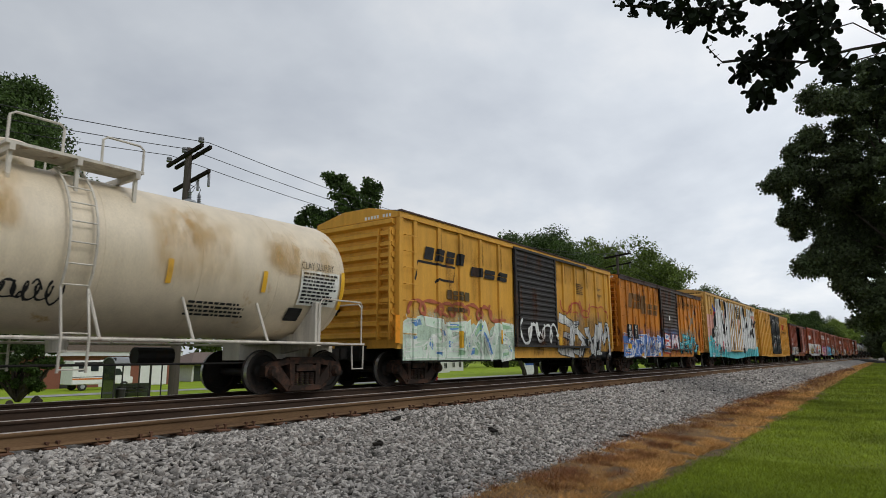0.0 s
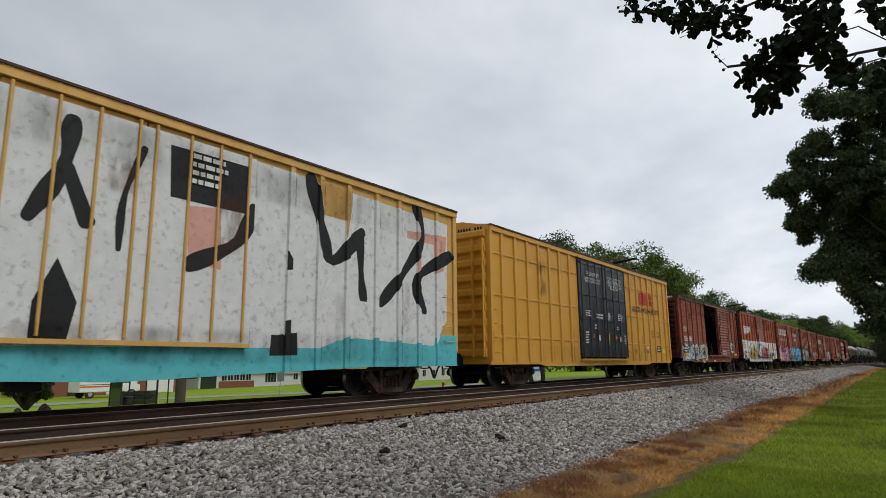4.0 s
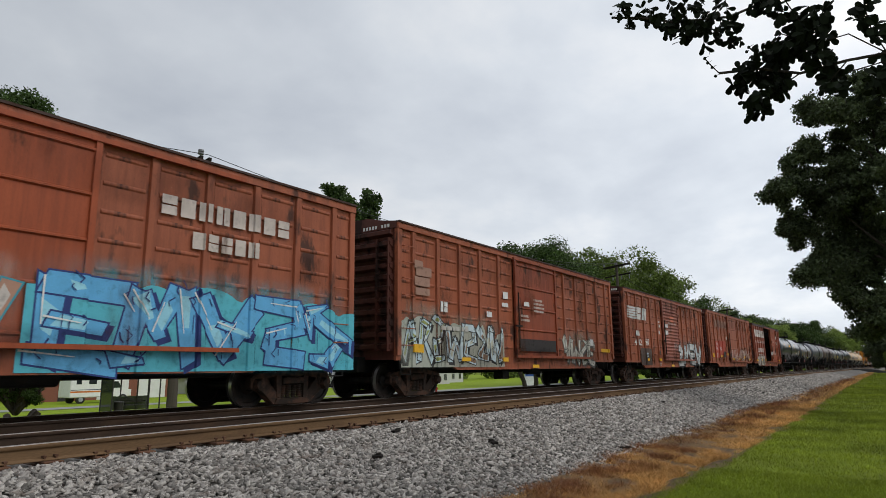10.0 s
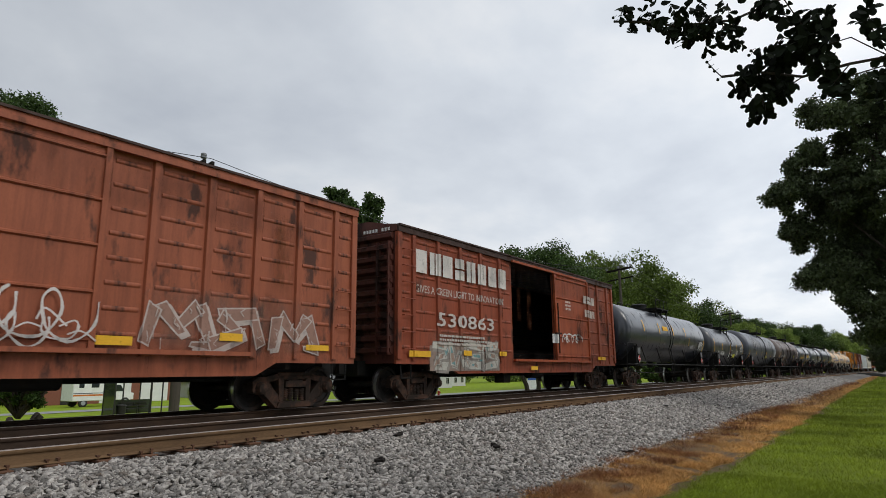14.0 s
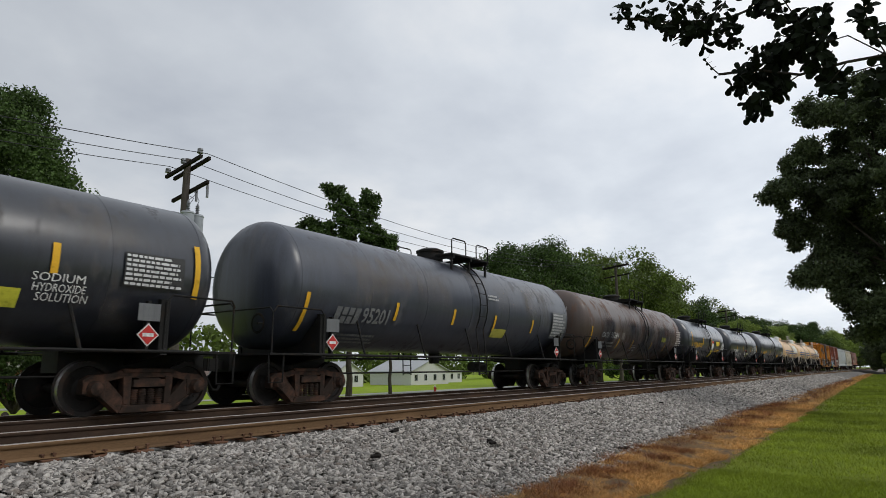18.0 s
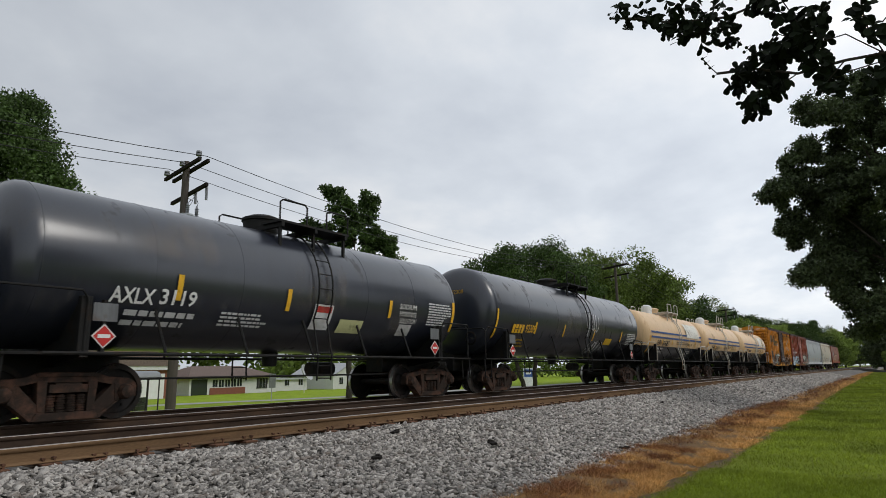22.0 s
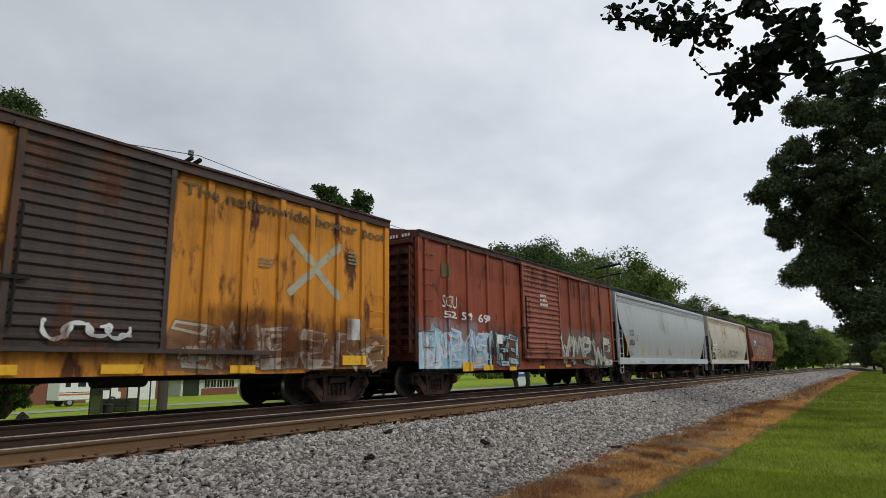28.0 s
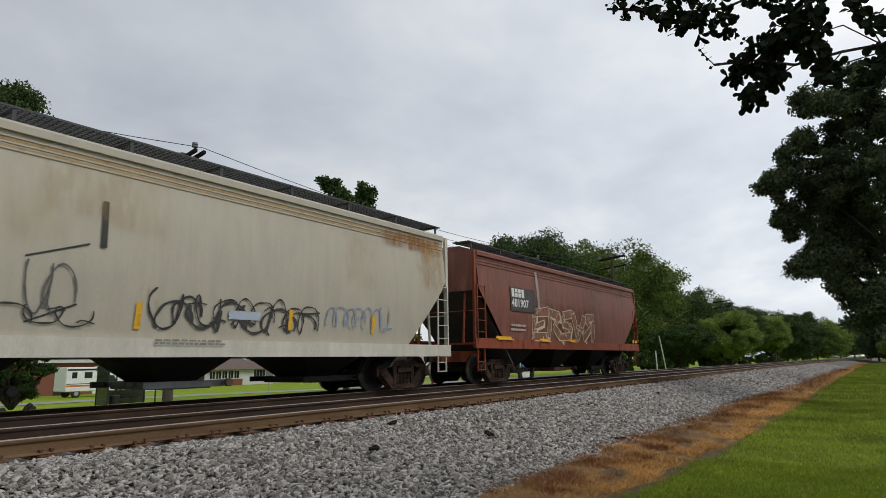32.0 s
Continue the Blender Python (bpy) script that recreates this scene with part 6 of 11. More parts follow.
def scatter_stones():
    rng = np.random.default_rng(3)
    shapes, tris = stone_shapes(24, rng)
    verts, faces, base = [], [], 0
    zones = ((1.0, 8.0, 900, 0.018, 0.050), (8.0, 15.0, 560, 0.022, 0.054), (15.0, 32.0, 400, 0.03, 0.070), (32.0, 90.0, 100, 0.06, 0.11))
    for x0, x1, per, s0, s1 in zones:
        n = int((x1 - x0) * 4.3 * per)
        xs = rng.uniform(x0, x1, n)
        ys = rng.uniform(2.9, 7.25, n)
        for x, y in zip(xs, ys):
            t = toe(x)
            if y < t - 0.15 - 0.35 * rng.random() ** 2:
                continue
            z = (bank(x, y) if y > t else GROUND) + noise.noise((x * 0.8, y * 0.8, 0)) * 0.03
            s = s0 + (s1 - s0) * rng.random() ** 1.4
            a, b, c = rng.uniform(0, 6.283), rng.normal(0, 0.42), rng.normal(0, 0.42)
            R = np.array(Euler((b, c, a)).to_matrix())
            v = shapes[rng.integers(24)] * s @ R.T + (x, y + bend(x), z + s * 0.28)
            verts.append(v)
            faces.append(tris + base)
            base += len(v)
    me = raw_mesh("ballast_stones", np.concatenate(verts), np.concatenate(faces), STONE)
    tagged(new("ballast_stones", me), "loose grey crushed stones on the ballast slope", "gravel", kind="stuff")


scatter_stones()

# ---------------------------------------------------------------- grass and dry weeds
BLADE = leaf_material("grass_blades", (0.215, 0.272, 0.022), 0.45, 0.2)
STRAW = leaf_material("dry_weed_stalks", (0.56, 0.31, 0.10), 0.55, 0.1)
RUSTY = leaf_material("dead_rust_brown_stalks", (0.21, 0.085, 0.034), 0.6, 0.1)


def blades(name, mat, label, zones, height, spread, seed, clump=0.0):
    rng = np.random.default_rng(seed)
    V, F, base = [], [], 0
    for n, pick in zones:
        xy = np.array([pick(rng) for _ in range(n)])
        if clump:
            keep = np.array([noise.noise((x * 1.7, y * 1.7, seed)) + 0.6 * noise.noise((x * 5, y * 5, seed)) > clump for x, y in xy])
            xy = xy[keep]
        m = len(xy)
        far = 1 + np.maximum(0, xy[:, 0] - 8) / 14
        h = rng.uniform(0.5, 1.2, m) * height * np.sqrt(far)
        a = rng.uniform(0, 6.283, m)
        w = 0.0042 * far * rng.uniform(0.8, 1.6, m)
        lx, ly = rng.normal(0, spread, m) * h, rng.normal(0, spread, m) * h
        z0 = np.full(m, GROUND - 0.003)
        p0 = np.stack([xy[:, 0] - w * np.cos(a), xy[:, 1] - w * np.sin(a), z0], 1)
        p1 = np.stack([xy[:, 0] + w * np.cos(a), xy[:, 1] + w * np.sin(a), z0], 1)
        p2 = np.stack([xy[:, 0] + lx, xy[:, 1] + ly, z0 + h], 1)
        V.append(np.stack([p0, p1, p2], 1).reshape(-1, 3))
        F.append(np.arange(3 * m).reshape(-1, 3) + base)
        base += 3 * m
    tagged(new(name, raw_mesh(name, np.concatenate(V), np.concatenate(F), mat)), label, "grass", kind="stuff")


def lawn_pick(x0, x1, y0):
    def pick(rng):
        x = rng.uniform(x0, x1)
        e = edge(x) + 0.12 * noise.noise((x * 1.3, 0, 5)) + 0.25 * rng.random() ** 3
        return x, rng.uniform(y0, e)
    return pick


def dry_pick(x0, x1, lo=0.18, hi=1.0):
    def pick(rng):
        x = rng.uniform(x0, x1)
        e, t = edge(x), toe(x)
        return x, e + (t + 0.12 - e) * (lo + (hi - lo) * rng.random()) + 0.18 * noise.noise((x * 1.1, 3, 7))
    return pick


blades("grass", BLADE, "short green grass blades of a mown lawn", ((110000, lawn_pick(2.5, 11, -0.9)), (60000, lawn_pick(9.5, 26, -1.6)), (50000, lawn_pick(22, 60, -2.6)), (30000, lawn_pick(50, 146, -4.0))), 0.040, 0.75, 2)
blades("dry_weeds", STRAW, "dry brown weeds at the ballast's foot", ((62000, dry_pick(4.5, 13, 0.10, 1.05)), (48000, dry_pick(13, 30, 0.02, 1.0)), (16000, dry_pick(30, 70, 0.05, 1.0)), (9000, dry_pick(70, 144, 0.0, 1.0))), 0.080, 1.1, 4, clump=-0.14)
blades("dead_weeds", RUSTY, "taller dead rust-brown weeds in tufts", ((34000, dry_pick(4.0, 13, 0.40, 1.12)), (20000, dry_pick(13, 30, 0.45, 1.1)), (8000, dry_pick(30, 80, 0.3, 1.08))), 0.12, 0.8, 9, clump=0.10)

# ---------------------------------------------------------------- scrap of old ties and dark stones on the slope
CHAR = material("charred_tie_wood", (0.022, 0.019, 0.017), 0.95, 0, 0.4, 6, 50, 0.8, grain_depth=0.02)


def scrap(x, y, length, turn, thick=0.07):
    r = random.Random(int(x * 100))
    bm = bmesh.new()
    pts = [(-0.5, -0.5), (-0.45, 0.42), (-0.1, 0.55), (0.3, 0.45), (0.52, 0.2), (0.48, -0.4), (0.1, -0.55)]
    prism(bm, [(a * length * r.uniform(0.8, 1.3), b * thick * r.uniform(1.0, 2.2)) for a, b in pts], 0, thick * 0.55, "z")
    prism(bm, [(a * length * 0.5 + 0.3 * length, b * thick * r.uniform(0.5, 1.0)) for a, b in pts], thick * 0.3, thick * 0.8, "z")
    whole("tie_scrap", bm, CHAR, "splintered piece of dark old tie wood on the stones", "wood scrap", "scraps of old ties", at=pose(x, y, bank(x, y) + 0.02, r.uniform(-14, 4), r.uniform(-10, 10), turn), bevel=0.008)


for x, y, length, turn in ((7.95, 6.55, 0.24, 8), (9.25, 5.55, 0.20, 60), (12.1, 4.35, 0.34, -25), (9.45, 3.70, 0.13, 40), (20.5, 6.0, 0.35, 10), (24.5, 5.4, 0.4, -10), (33.0, 5.2, 0.7, -15), (41.0, 4.9, 0.8, -30), (30.0, 6.4, 0.3, 20), (6.6, 5.75, 0.16, 30)):
    scrap(x, y, length, turn)


# ---------------------------------------------------------------- lettering, plates and graffiti on the near sides
PANEL_RAILS = []


def disc(side, car, x, z, r, rgb, lift):
    bm = bmesh.new()
    sheet(bm, [(x + r * math.cos(a * math.pi / 12), z + r * math.sin(a * math.pi / 12)) for a in range(24)], lift)
    side.put("painted_disc", bm, flat_paint(rgb, "spray_paint"), car)


def arch(side, car, x, z, r, h):
    """A green painted arch with a tan inner rim."""
    for k, (f, rgb) in enumerate(((1.0, (0.03, 0.16, 0.08)), (0.62, (0.50, 0.22, 0.12)), (0.48, (0.60, 0.60, 0.60)))):
        bm = bmesh.new()
        sheet(bm, [(x + r * f * math.cos(a * math.pi / 16), z + h * f * math.sin(a * math.pi / 16)) for a in range(17)], 0.010 + 0.003 * k)
        side.put("painted_arch", bm, flat_paint(rgb, "spray_paint"), car)


def cloud(side, car, x, z, w):
    bm = bmesh.new()
    pts = [(-1, 0), (-0.7, 0.35), (-0.3, 0.3), (0, 0.62), (0.4, 0.35), (0.75, 0.4), (1, 0.05), (0.6, -0.12), (-0.5, -0.14)]
    sheet(bm, [(x + a * w, z + b * w * 0.6) for a, b in reversed(pts)], 0.008)
    side.put("painted_cloud", bm, flat_paint((0.20, 0.20, 0.22), "spray_paint"), car)


# cream tank car
car, side = CARS[0][:2]
for x, z0, z1 in ((1.17, 2.11, 2.55), (3.29, 2.11, 2.55), (5.55, 1.86, 2.75),):
    side.patch(x - 0.055, x + 0.055, z0, z1, YELLOW, car, label="yellow reflective strip")
side.bars(4, 1.68, 1.49, 1.53, 0.36, BLACK, car, seed=1, lift=0.042)
side.text('CLAY SLURRY', 4.27, 2.71, 0.98, 0.17, BLACK, car, lift=0.034)
side.patch(4.26, 5.42, 1.91, 2.69, (0.72, 0.72, 0.68), car, 'data_panel', 'white stencilled data panel', lift=0.03)
side.bars(9, 4.31, 1.95, 1.08, 0.71, BLACK, car, seed=2, lift=0.042)
side.patch(4.10, 4.50, 1.49, 1.83, BLACK, car, 'data_panel', lift=0.03)
scrawl(side, car, -1.55, -0.54, 1.54, 2.00, BLACK, 4, 0.022, 6)

# yellow boxcar
car, side = CARS[1][:2]
wordmark(side, car, 4, -6.59, 3.48, 2.11, 0.36, BLACK, 'black company mark', 0.25, 3, lift=0.036)
wordmark(side, car, 3, -4.21, 3.24, 2.42, 0.29, BLACK, '', 0.25, 3, lift=0.036)
bm = bmesh.new()
stroke(bm, [(-7.02, 2.86), (-6.82, 3.39), (-5.00, 3.39), (-5.10, 2.96), (-5.91, 2.96), (-6.01, 2.86)], 0.035, 0.005)
side.put("company_mark", bm, flat_paint(BLACK), car, "black outlined box emblem")
wordmark(side, car, 4, -5.46, 2.43, 1.24, 0.27, (0.10, 0.07, 0.03), '', 0, 3, lift=0.036)
side.bars(1, -5.46, 2.04, 1.37, 0.22, (0.10, 0.07, 0.03), car, seed=1, lift=0.042)
graffiti(side, car, -7.44, -1.59, 0.68, 1.88, 6, ((0.62, 0.74, 0.62), (0.10, 0.25, 0.55), (0.30, 0.50, 0.30)), (0.75, 0.78, 0.72), (0.50, 0.62, 0.50), WHITE, 21, 0.2, 'white, green and blue graffiti', 0)
graffiti(side, car, 2.01, 7.24, 0.68, 2.38, 4, ((0.66, 0.66, 0.64), (0.20, 0.20, 0.22)), (0.02, 0.02, 0.02), None, WHITE, 22, 0.17, 'white and black graffiti', 0)
scrawl(side, car, -1.13, 1.58, 1.13, 2.03, (0.66, 0.68, 0.66), 5, 0.05, 5)
scrawl(side, car, -7.24, -2.38, 1.85, 2.38, (0.42, 0.12, 0.06), 6, 0.05, 7)
scrawl(side, car, 2.31, 6.95, 2.32, 2.99, (0.50, 0.10, 0.06), 7, 0.03, 5)
side.patch(-7.87, -7.69, 1.13, 1.85, (0.80, 0.30, 0.02), car, lift=0.03)
side.patch(-4.86, -4.70, 1.03, 1.52, YELLOW, car, lift=0.03)
side.patch(-2.49, -2.29, 1.18, 1.62, YELLOW, car, lift=0.03)
side.patch(1.99, 2.28, 1.09, 1.49, YELLOW, car, lift=0.03)
side.bars(6, 3.75, 3.30, 0.80, 0.45, BLACK, car, seed=3, lift=0.042)
side.text('any', 6.14, 3.56, 0.36, 0.17, BLACK, car, lift=0.034)
side.text('road', 6.08, 3.36, 0.48, 0.16, BLACK, car, lift=0.034)

# orange boxcar
car, side = CARS[2][:2]
wordmark(side, car, 4, -6.66, 3.15, 2.47, 0.73, (0.20, 0.10, 0.035), 'grey painted-out company mark', 0.3, 3, lift=0.036)
wordmark(side, car, 3, -4.69, 2.94, 2.88, 0.56, (0.20, 0.10, 0.035), '', 0.3, 3, lift=0.036)
side.patch(-6.96, -6.24, 1.65, 2.31, BLACK, car, 'number_panel', 'black number panel', lift=0.03)
side.patch(-6.05, -5.34, 1.62, 2.33, BLACK, car, 'number_panel', lift=0.03)
side.text('345', -6.88, 1.71, 0.61, 0.26, WHITE, car, lift=0.034)
side.text('57', -5.97, 1.73, 0.38, 0.25, WHITE, car, lift=0.034)
side.text('RB', -6.88, 2.05, 0.45, 0.23, WHITE, car, bold=0.02, lift=0.034)
side.text('OX', -5.96, 2.06, 0.39, 0.23, WHITE, car, bold=0.02, lift=0.034)
graffiti(side, car, -7.45, -1.50, 0.75, 1.94, 6, ((0.10, 0.22, 0.55), (0.20, 0.40, 0.70), (0.70, 0.72, 0.74)), (0.75, 0.76, 0.78), (0.08, 0.18, 0.48), (0.70, 0.20, 0.04), 23, 0.2, 'blue and white graffiti', 0)
graffiti(side, car, -1.31, 1.46, 0.93, 2.06, 2, ((0.70, 0.71, 0.73), (0.14, 0.25, 0.58)), (0.55, 0.06, 0.03), None, None, 24, 0.2, 'white, blue and red graffiti', 0)
graffiti(side, car, 1.87, 6.23, 0.90, 2.13, 4, ((0.08, 0.45, 0.52), (0.20, 0.62, 0.66)), (0.02, 0.02, 0.03), None, WHITE, 25, 0.17, 'teal graffiti', 0)
bm = bmesh.new()
stroke(bm, [(4.38, 3.64), (6.05, 2.32)], 0.09, 0.005)
stroke(bm, [(4.38, 2.32), (6.05, 3.64)], 0.09, 0.006)
side.put("emblem", bm, flat_paint((0.32, 0.24, 0.17)), car, "pale crossed emblem")
side.text('The nationwide boxcar pool', 1.86, 3.75, 5.44, 0.37, (0.20, 0.10, 0.035), car, lift=0.034)
side.patch(-6.96, -6.45, 1.13, 1.35, YELLOW, car, lift=0.03)
side.patch(-5.14, -4.64, 0.77, 0.90, YELLOW, car, lift=0.03)
side.patch(-2.33, -1.79, 0.78, 0.93, YELLOW, car, lift=0.03)
side.patch(6.10, 6.79, 0.82, 1.08, YELLOW, car, lift=0.03)
side.patch(-0.24, -0.01, 2.77, 3.04, WHITE, car, 'ticket', lift=0.03)

# tall pale yellow boxcar
car, side = CARS[3][:2]
side.patch(-9.40, 9.40, 0.70, 1.55, (0.10, 0.46, 0.50), car, "graffiti", "teal sprayed band", lift=0.004)
side.patch(-9.47, -6.98, 1.72, 3.67, (0.62, 0.33, 0.27), car, 'graffiti', 'pink sprayed field', lift=0.005)
bm = bmesh.new()
sheet(bm, ((-7.96, 2.11), (-7.28, 2.91), (-6.72, 3.76), (-6.48, 4.93), (-5.19, 5.00), (-2.42, 4.91), (2.72, 4.94), (9.08, 4.78), (9.00, 1.96), (8.34, 1.16), (-7.21, 1.02), (-7.94, 1.49)), 0.006)
side.put("graffiti", bm, flat_paint((0.66, 0.66, 0.65), "spray_paint"), car, 'white sprayed field')
bm = bmesh.new()
sheet(bm, ((-4.99, 4.93), (-3.52, 4.88), (-3.39, 4.31), (-4.34, 3.71), (-4.72, 4.09)), 0.008)
side.put("graffiti", bm, flat_paint((0.52, 0.30, 0.09), "spray_paint"), car, '')
bm = bmesh.new()
sheet(bm, ((-4.51, 3.74), (-3.47, 4.24), (-3.71, 3.56), (-4.20, 3.05)), 0.009)
side.put("graffiti", bm, flat_paint((0.62, 0.33, 0.27), "spray_paint"), car, '')
bm = bmesh.new()
sheet(bm, ((3.97, 4.97), (5.11, 4.88), (4.92, 3.72), (4.23, 3.97)), 0.008)
side.put("graffiti", bm, flat_paint((0.52, 0.30, 0.09), "spray_paint"), car, '')
bm = bmesh.new()
sheet(bm, ((0.74, 3.66), (1.44, 3.74), (1.51, 2.55), (0.82, 2.64)), 0.008)
side.put("graffiti", bm, flat_paint((0.62, 0.33, 0.27), "spray_paint"), car, '')
bm = bmesh.new()
sheet(bm, ((7.22, 4.30), (9.03, 4.40), (8.88, 3.38), (7.26, 2.92)), 0.008)
side.put("graffiti", bm, flat_paint((0.62, 0.33, 0.27), "spray_paint"), car, '')
bm = bmesh.new()
sheet(bm, ((0.34, 4.72), (2.03, 4.73), (2.08, 3.74), (0.40, 3.76)), 0.01)
side.put("graffiti", bm, flat_paint(BLACK, "spray_paint"), car, '')
bm = bmesh.new()
sheet(bm, ((-6.42, 1.36), (-5.96, 1.66), (-5.22, 1.68), (-5.43, 0.84), (-5.94, 0.69), (-6.23, 0.98)), 0.01)
side.put("graffiti", bm, flat_paint(BLACK, "spray_paint"), car, '')
bm = bmesh.new()
sheet(bm, ((-5.94, 2.51), (-5.55, 3.11), (-5.37, 2.63)), 0.01)
side.put("graffiti", bm, flat_paint(BLACK, "spray_paint"), car, '')
bm = bmesh.new()
sheet(bm, ((-1.64, 1.73), (-1.35, 2.42), (-1.01, 1.75), (-1.12, 1.13), (-1.65, 1.13)), 0.01)
side.put("graffiti", bm, flat_paint(BLACK, "spray_paint"), car, '')
bm = bmesh.new()
sheet(bm, ((2.80, 2.70), (3.16, 3.17), (3.45, 2.79)), 0.01)
side.put("graffiti", bm, flat_paint(BLACK, "spray_paint"), car, '')
bm = bmesh.new()
sheet(bm, ((2.84, 1.61), (3.49, 1.75), (3.54, 0.75), (2.78, 0.82)), 0.01)
side.put("graffiti", bm, flat_paint(BLACK, "spray_paint"), car, '')
paint_lines(side, car, BLACK, ((0.24, ((-6.41, 5.00), (-6.64, 4.28), (-6.85, 3.59), (-7.34, 2.85), (-7.97, 2.20))), (0.17, ((-4.99, 4.88), (-4.68, 4.04), (-4.37, 3.15), (-4.13, 2.78), (-4.33, 2.17), (-4.33, 1.52))), (0.17, ((-3.52, 4.88), (-3.24, 4.34), (-3.53, 3.53), (-4.16, 2.84))), (0.09, ((-2.81, 3.50), (-3.40, 2.68), (-3.44, 2.11), (-3.26, 1.56))),), 0.012, 'black sprayed slashes')
paint_lines(side, car, BLACK, ((0.13, ((-1.33, 4.65), (-1.40, 3.87), (-1.82, 3.00))), (0.11, ((-1.35, 3.87), (-0.97, 3.02))), (0.14, ((0.82, 2.57), (1.84, 3.14), (2.18, 3.89))), (0.16, ((3.76, 4.94), (4.12, 3.88), (4.50, 3.13), (5.46, 3.94))), (0.12, ((5.39, 3.93), (5.46, 2.80), (5.58, 2.16))), (0.15, ((7.54, 5.13), (7.86, 4.19), (7.08, 3.16), (6.17, 2.27))), (0.16, ((9.19, 3.86), (7.62, 3.03), (7.95, 2.18))), (0.12, ((-3.98, 1.32), (-3.35, 1.55))), (0.06, ((-0.13, 4.51), (-0.42, 3.60), (-0.45, 2.68))),), 0.012, 'black sprayed slashes')
paint_lines(side, car, (0.55, 0.14, 0.16), ((0.05, ((-7.54, 1.69), (-7.52, 1.20))), (0.05, ((-7.54, 1.70), (-7.11, 1.74))), (0.05, ((-7.61, 1.43), (-6.82, 1.53))), (0.05, ((-6.84, 1.53), (-6.83, 1.07))), (0.05, ((-4.99, 1.79), (-4.53, 1.81))), (0.05, ((-5.06, 1.40), (-4.53, 1.41))), (0.05, ((-4.99, 1.76), (-4.98, 1.09))), (0.05, ((-4.53, 1.78), (-4.53, 1.10))),), 0.016, 'red chair outlines')
bm = bmesh.new()
sheet(bm, ((-9.54, 2.03), (-8.94, 2.16), (-8.25, 2.19), (-7.70, 1.86), (-7.61, 0.97), (-9.46, 0.88)), 0.008)
side.put("graffiti", bm, flat_paint((0.10, 0.46, 0.50), "spray_paint"), car, 'teal sprayed field')
bm = bmesh.new()
sheet(bm, ((-7.66, 0.89), (-7.21, 1.25), (-6.64, 1.12), (-6.15, 0.74), (-7.65, 0.71)), 0.014)
side.put("graffiti", bm, flat_paint((0.10, 0.46, 0.50), "spray_paint"), car, '')
bm = bmesh.new()
sheet(bm, ((-5.28, 0.69), (-5.13, 1.14), (-4.33, 1.31), (-3.26, 0.94), (-0.28, 0.89), (3.69, 0.97), (5.13, 1.44), (9.04, 1.25), (8.98, 0.81), (-0.30, 0.51)), 0.013)
side.put("graffiti", bm, flat_paint((0.10, 0.46, 0.50), "spray_paint"), car, '')
side.text('BOX', -7.34, 2.62, 1.14, 0.28, (0.09, 0.07, 0.04), car, lift=0.034)
graffiti(side, car, -8.64, -5.98, 0.75, 1.76, 3, ((0.09, 0.42, 0.47), (0.60, 0.25, 0.26)), (0.55, 0.58, 0.58), None, None, 27, 0.2, '', 0)
side.text('next', -8.42, 3.92, 0.55, 0.18, BLACK, car, bold=0.02, lift=0.034)
side.text('load', -8.41, 3.73, 0.55, 0.18, BLACK, car, bold=0.02, lift=0.034)
for rgb, pts in (((0.05, 0.10, 0.42), ((-7.52, 4.47), (-6.87, 4.03))), ((0.55, 0.05, 0.04), ((-6.87, 4.03), (-7.52, 3.59)))):
    bm = bmesh.new()
    stroke(bm, pts, 0.10, 0.03)
    side.put("emblem", bm, flat_paint(rgb), car, "painted chevron stroke")
side.text('665', -8.08, 2.13, 1.07, 0.35, (0.09, 0.07, 0.04), car, lift=0.034)
side.text('101', -6.75, 2.18, 0.85, 0.31, (0.09, 0.07, 0.04), car, lift=0.034)
scrawl(side, car, -8.50, -7.90, 1.31, 1.77, BLACK, 8, 0.02, 3)
side.bars(4, 0.78, 4.07, 0.77, 0.64, WHITE, car, seed=5, lift=0.042)

# tall yellow boxcar with black doors
car, side = CARS[4][:2]
side.text('CLOSE THIS DOOR BEFORE', -1.98, 4.42, 1.36, 0.10, WHITE, car, lift=0.034)
side.text('CLOSING MAIN DOOR', -1.86, 4.35, 1.07, 0.10, WHITE, car, lift=0.034)
side.text('CIERRE ESTA PUERTA ANTES DE', -2.15, 4.18, 1.66, 0.10, WHITE, car, lift=0.034)
side.text('CERRAR LA PUERTA PRINCIPAL', -2.14, 4.07, 1.59, 0.10, WHITE, car, lift=0.034)
side.text('CLOSE AND LOCK BOTH DOORS', 0.35, 4.43, 1.69, 0.10, WHITE, car, lift=0.034)
side.text('BEFORE MOVING CAR', 0.46, 4.30, 1.42, 0.10, WHITE, car, lift=0.034)
side.text('CIERRE Y PONGA EL SEGURO EN', 0.29, 4.20, 1.85, 0.10, WHITE, car, lift=0.034)
side.text('ESTAS PUERTAS ANTES DE', 0.42, 4.07, 1.61, 0.10, WHITE, car, lift=0.034)
side.text('MOVER EL CARRO', 0.69, 3.97, 1.04, 0.10, WHITE, car, lift=0.034)
side.text('RAILCAR POOLING EXPERTS', 3.56, 3.20, 4.15, 0.26, (0.02, 0.025, 0.04), car, bold=0.012, lift=0.034)
wordmark(side, car, 3, 4.74, 3.62, 2.07, 0.59, (0.50, 0.06, 0.03), 'faded red company mark', 0, 3, lift=0.036)
side.bars(3, -2.22, 2.64, 0.57, 0.27, WHITE, car, seed=30, lift=0.042)
side.bars(5, -2.30, 1.52, 0.32, 0.52, WHITE, car, seed=5, lift=0.042)
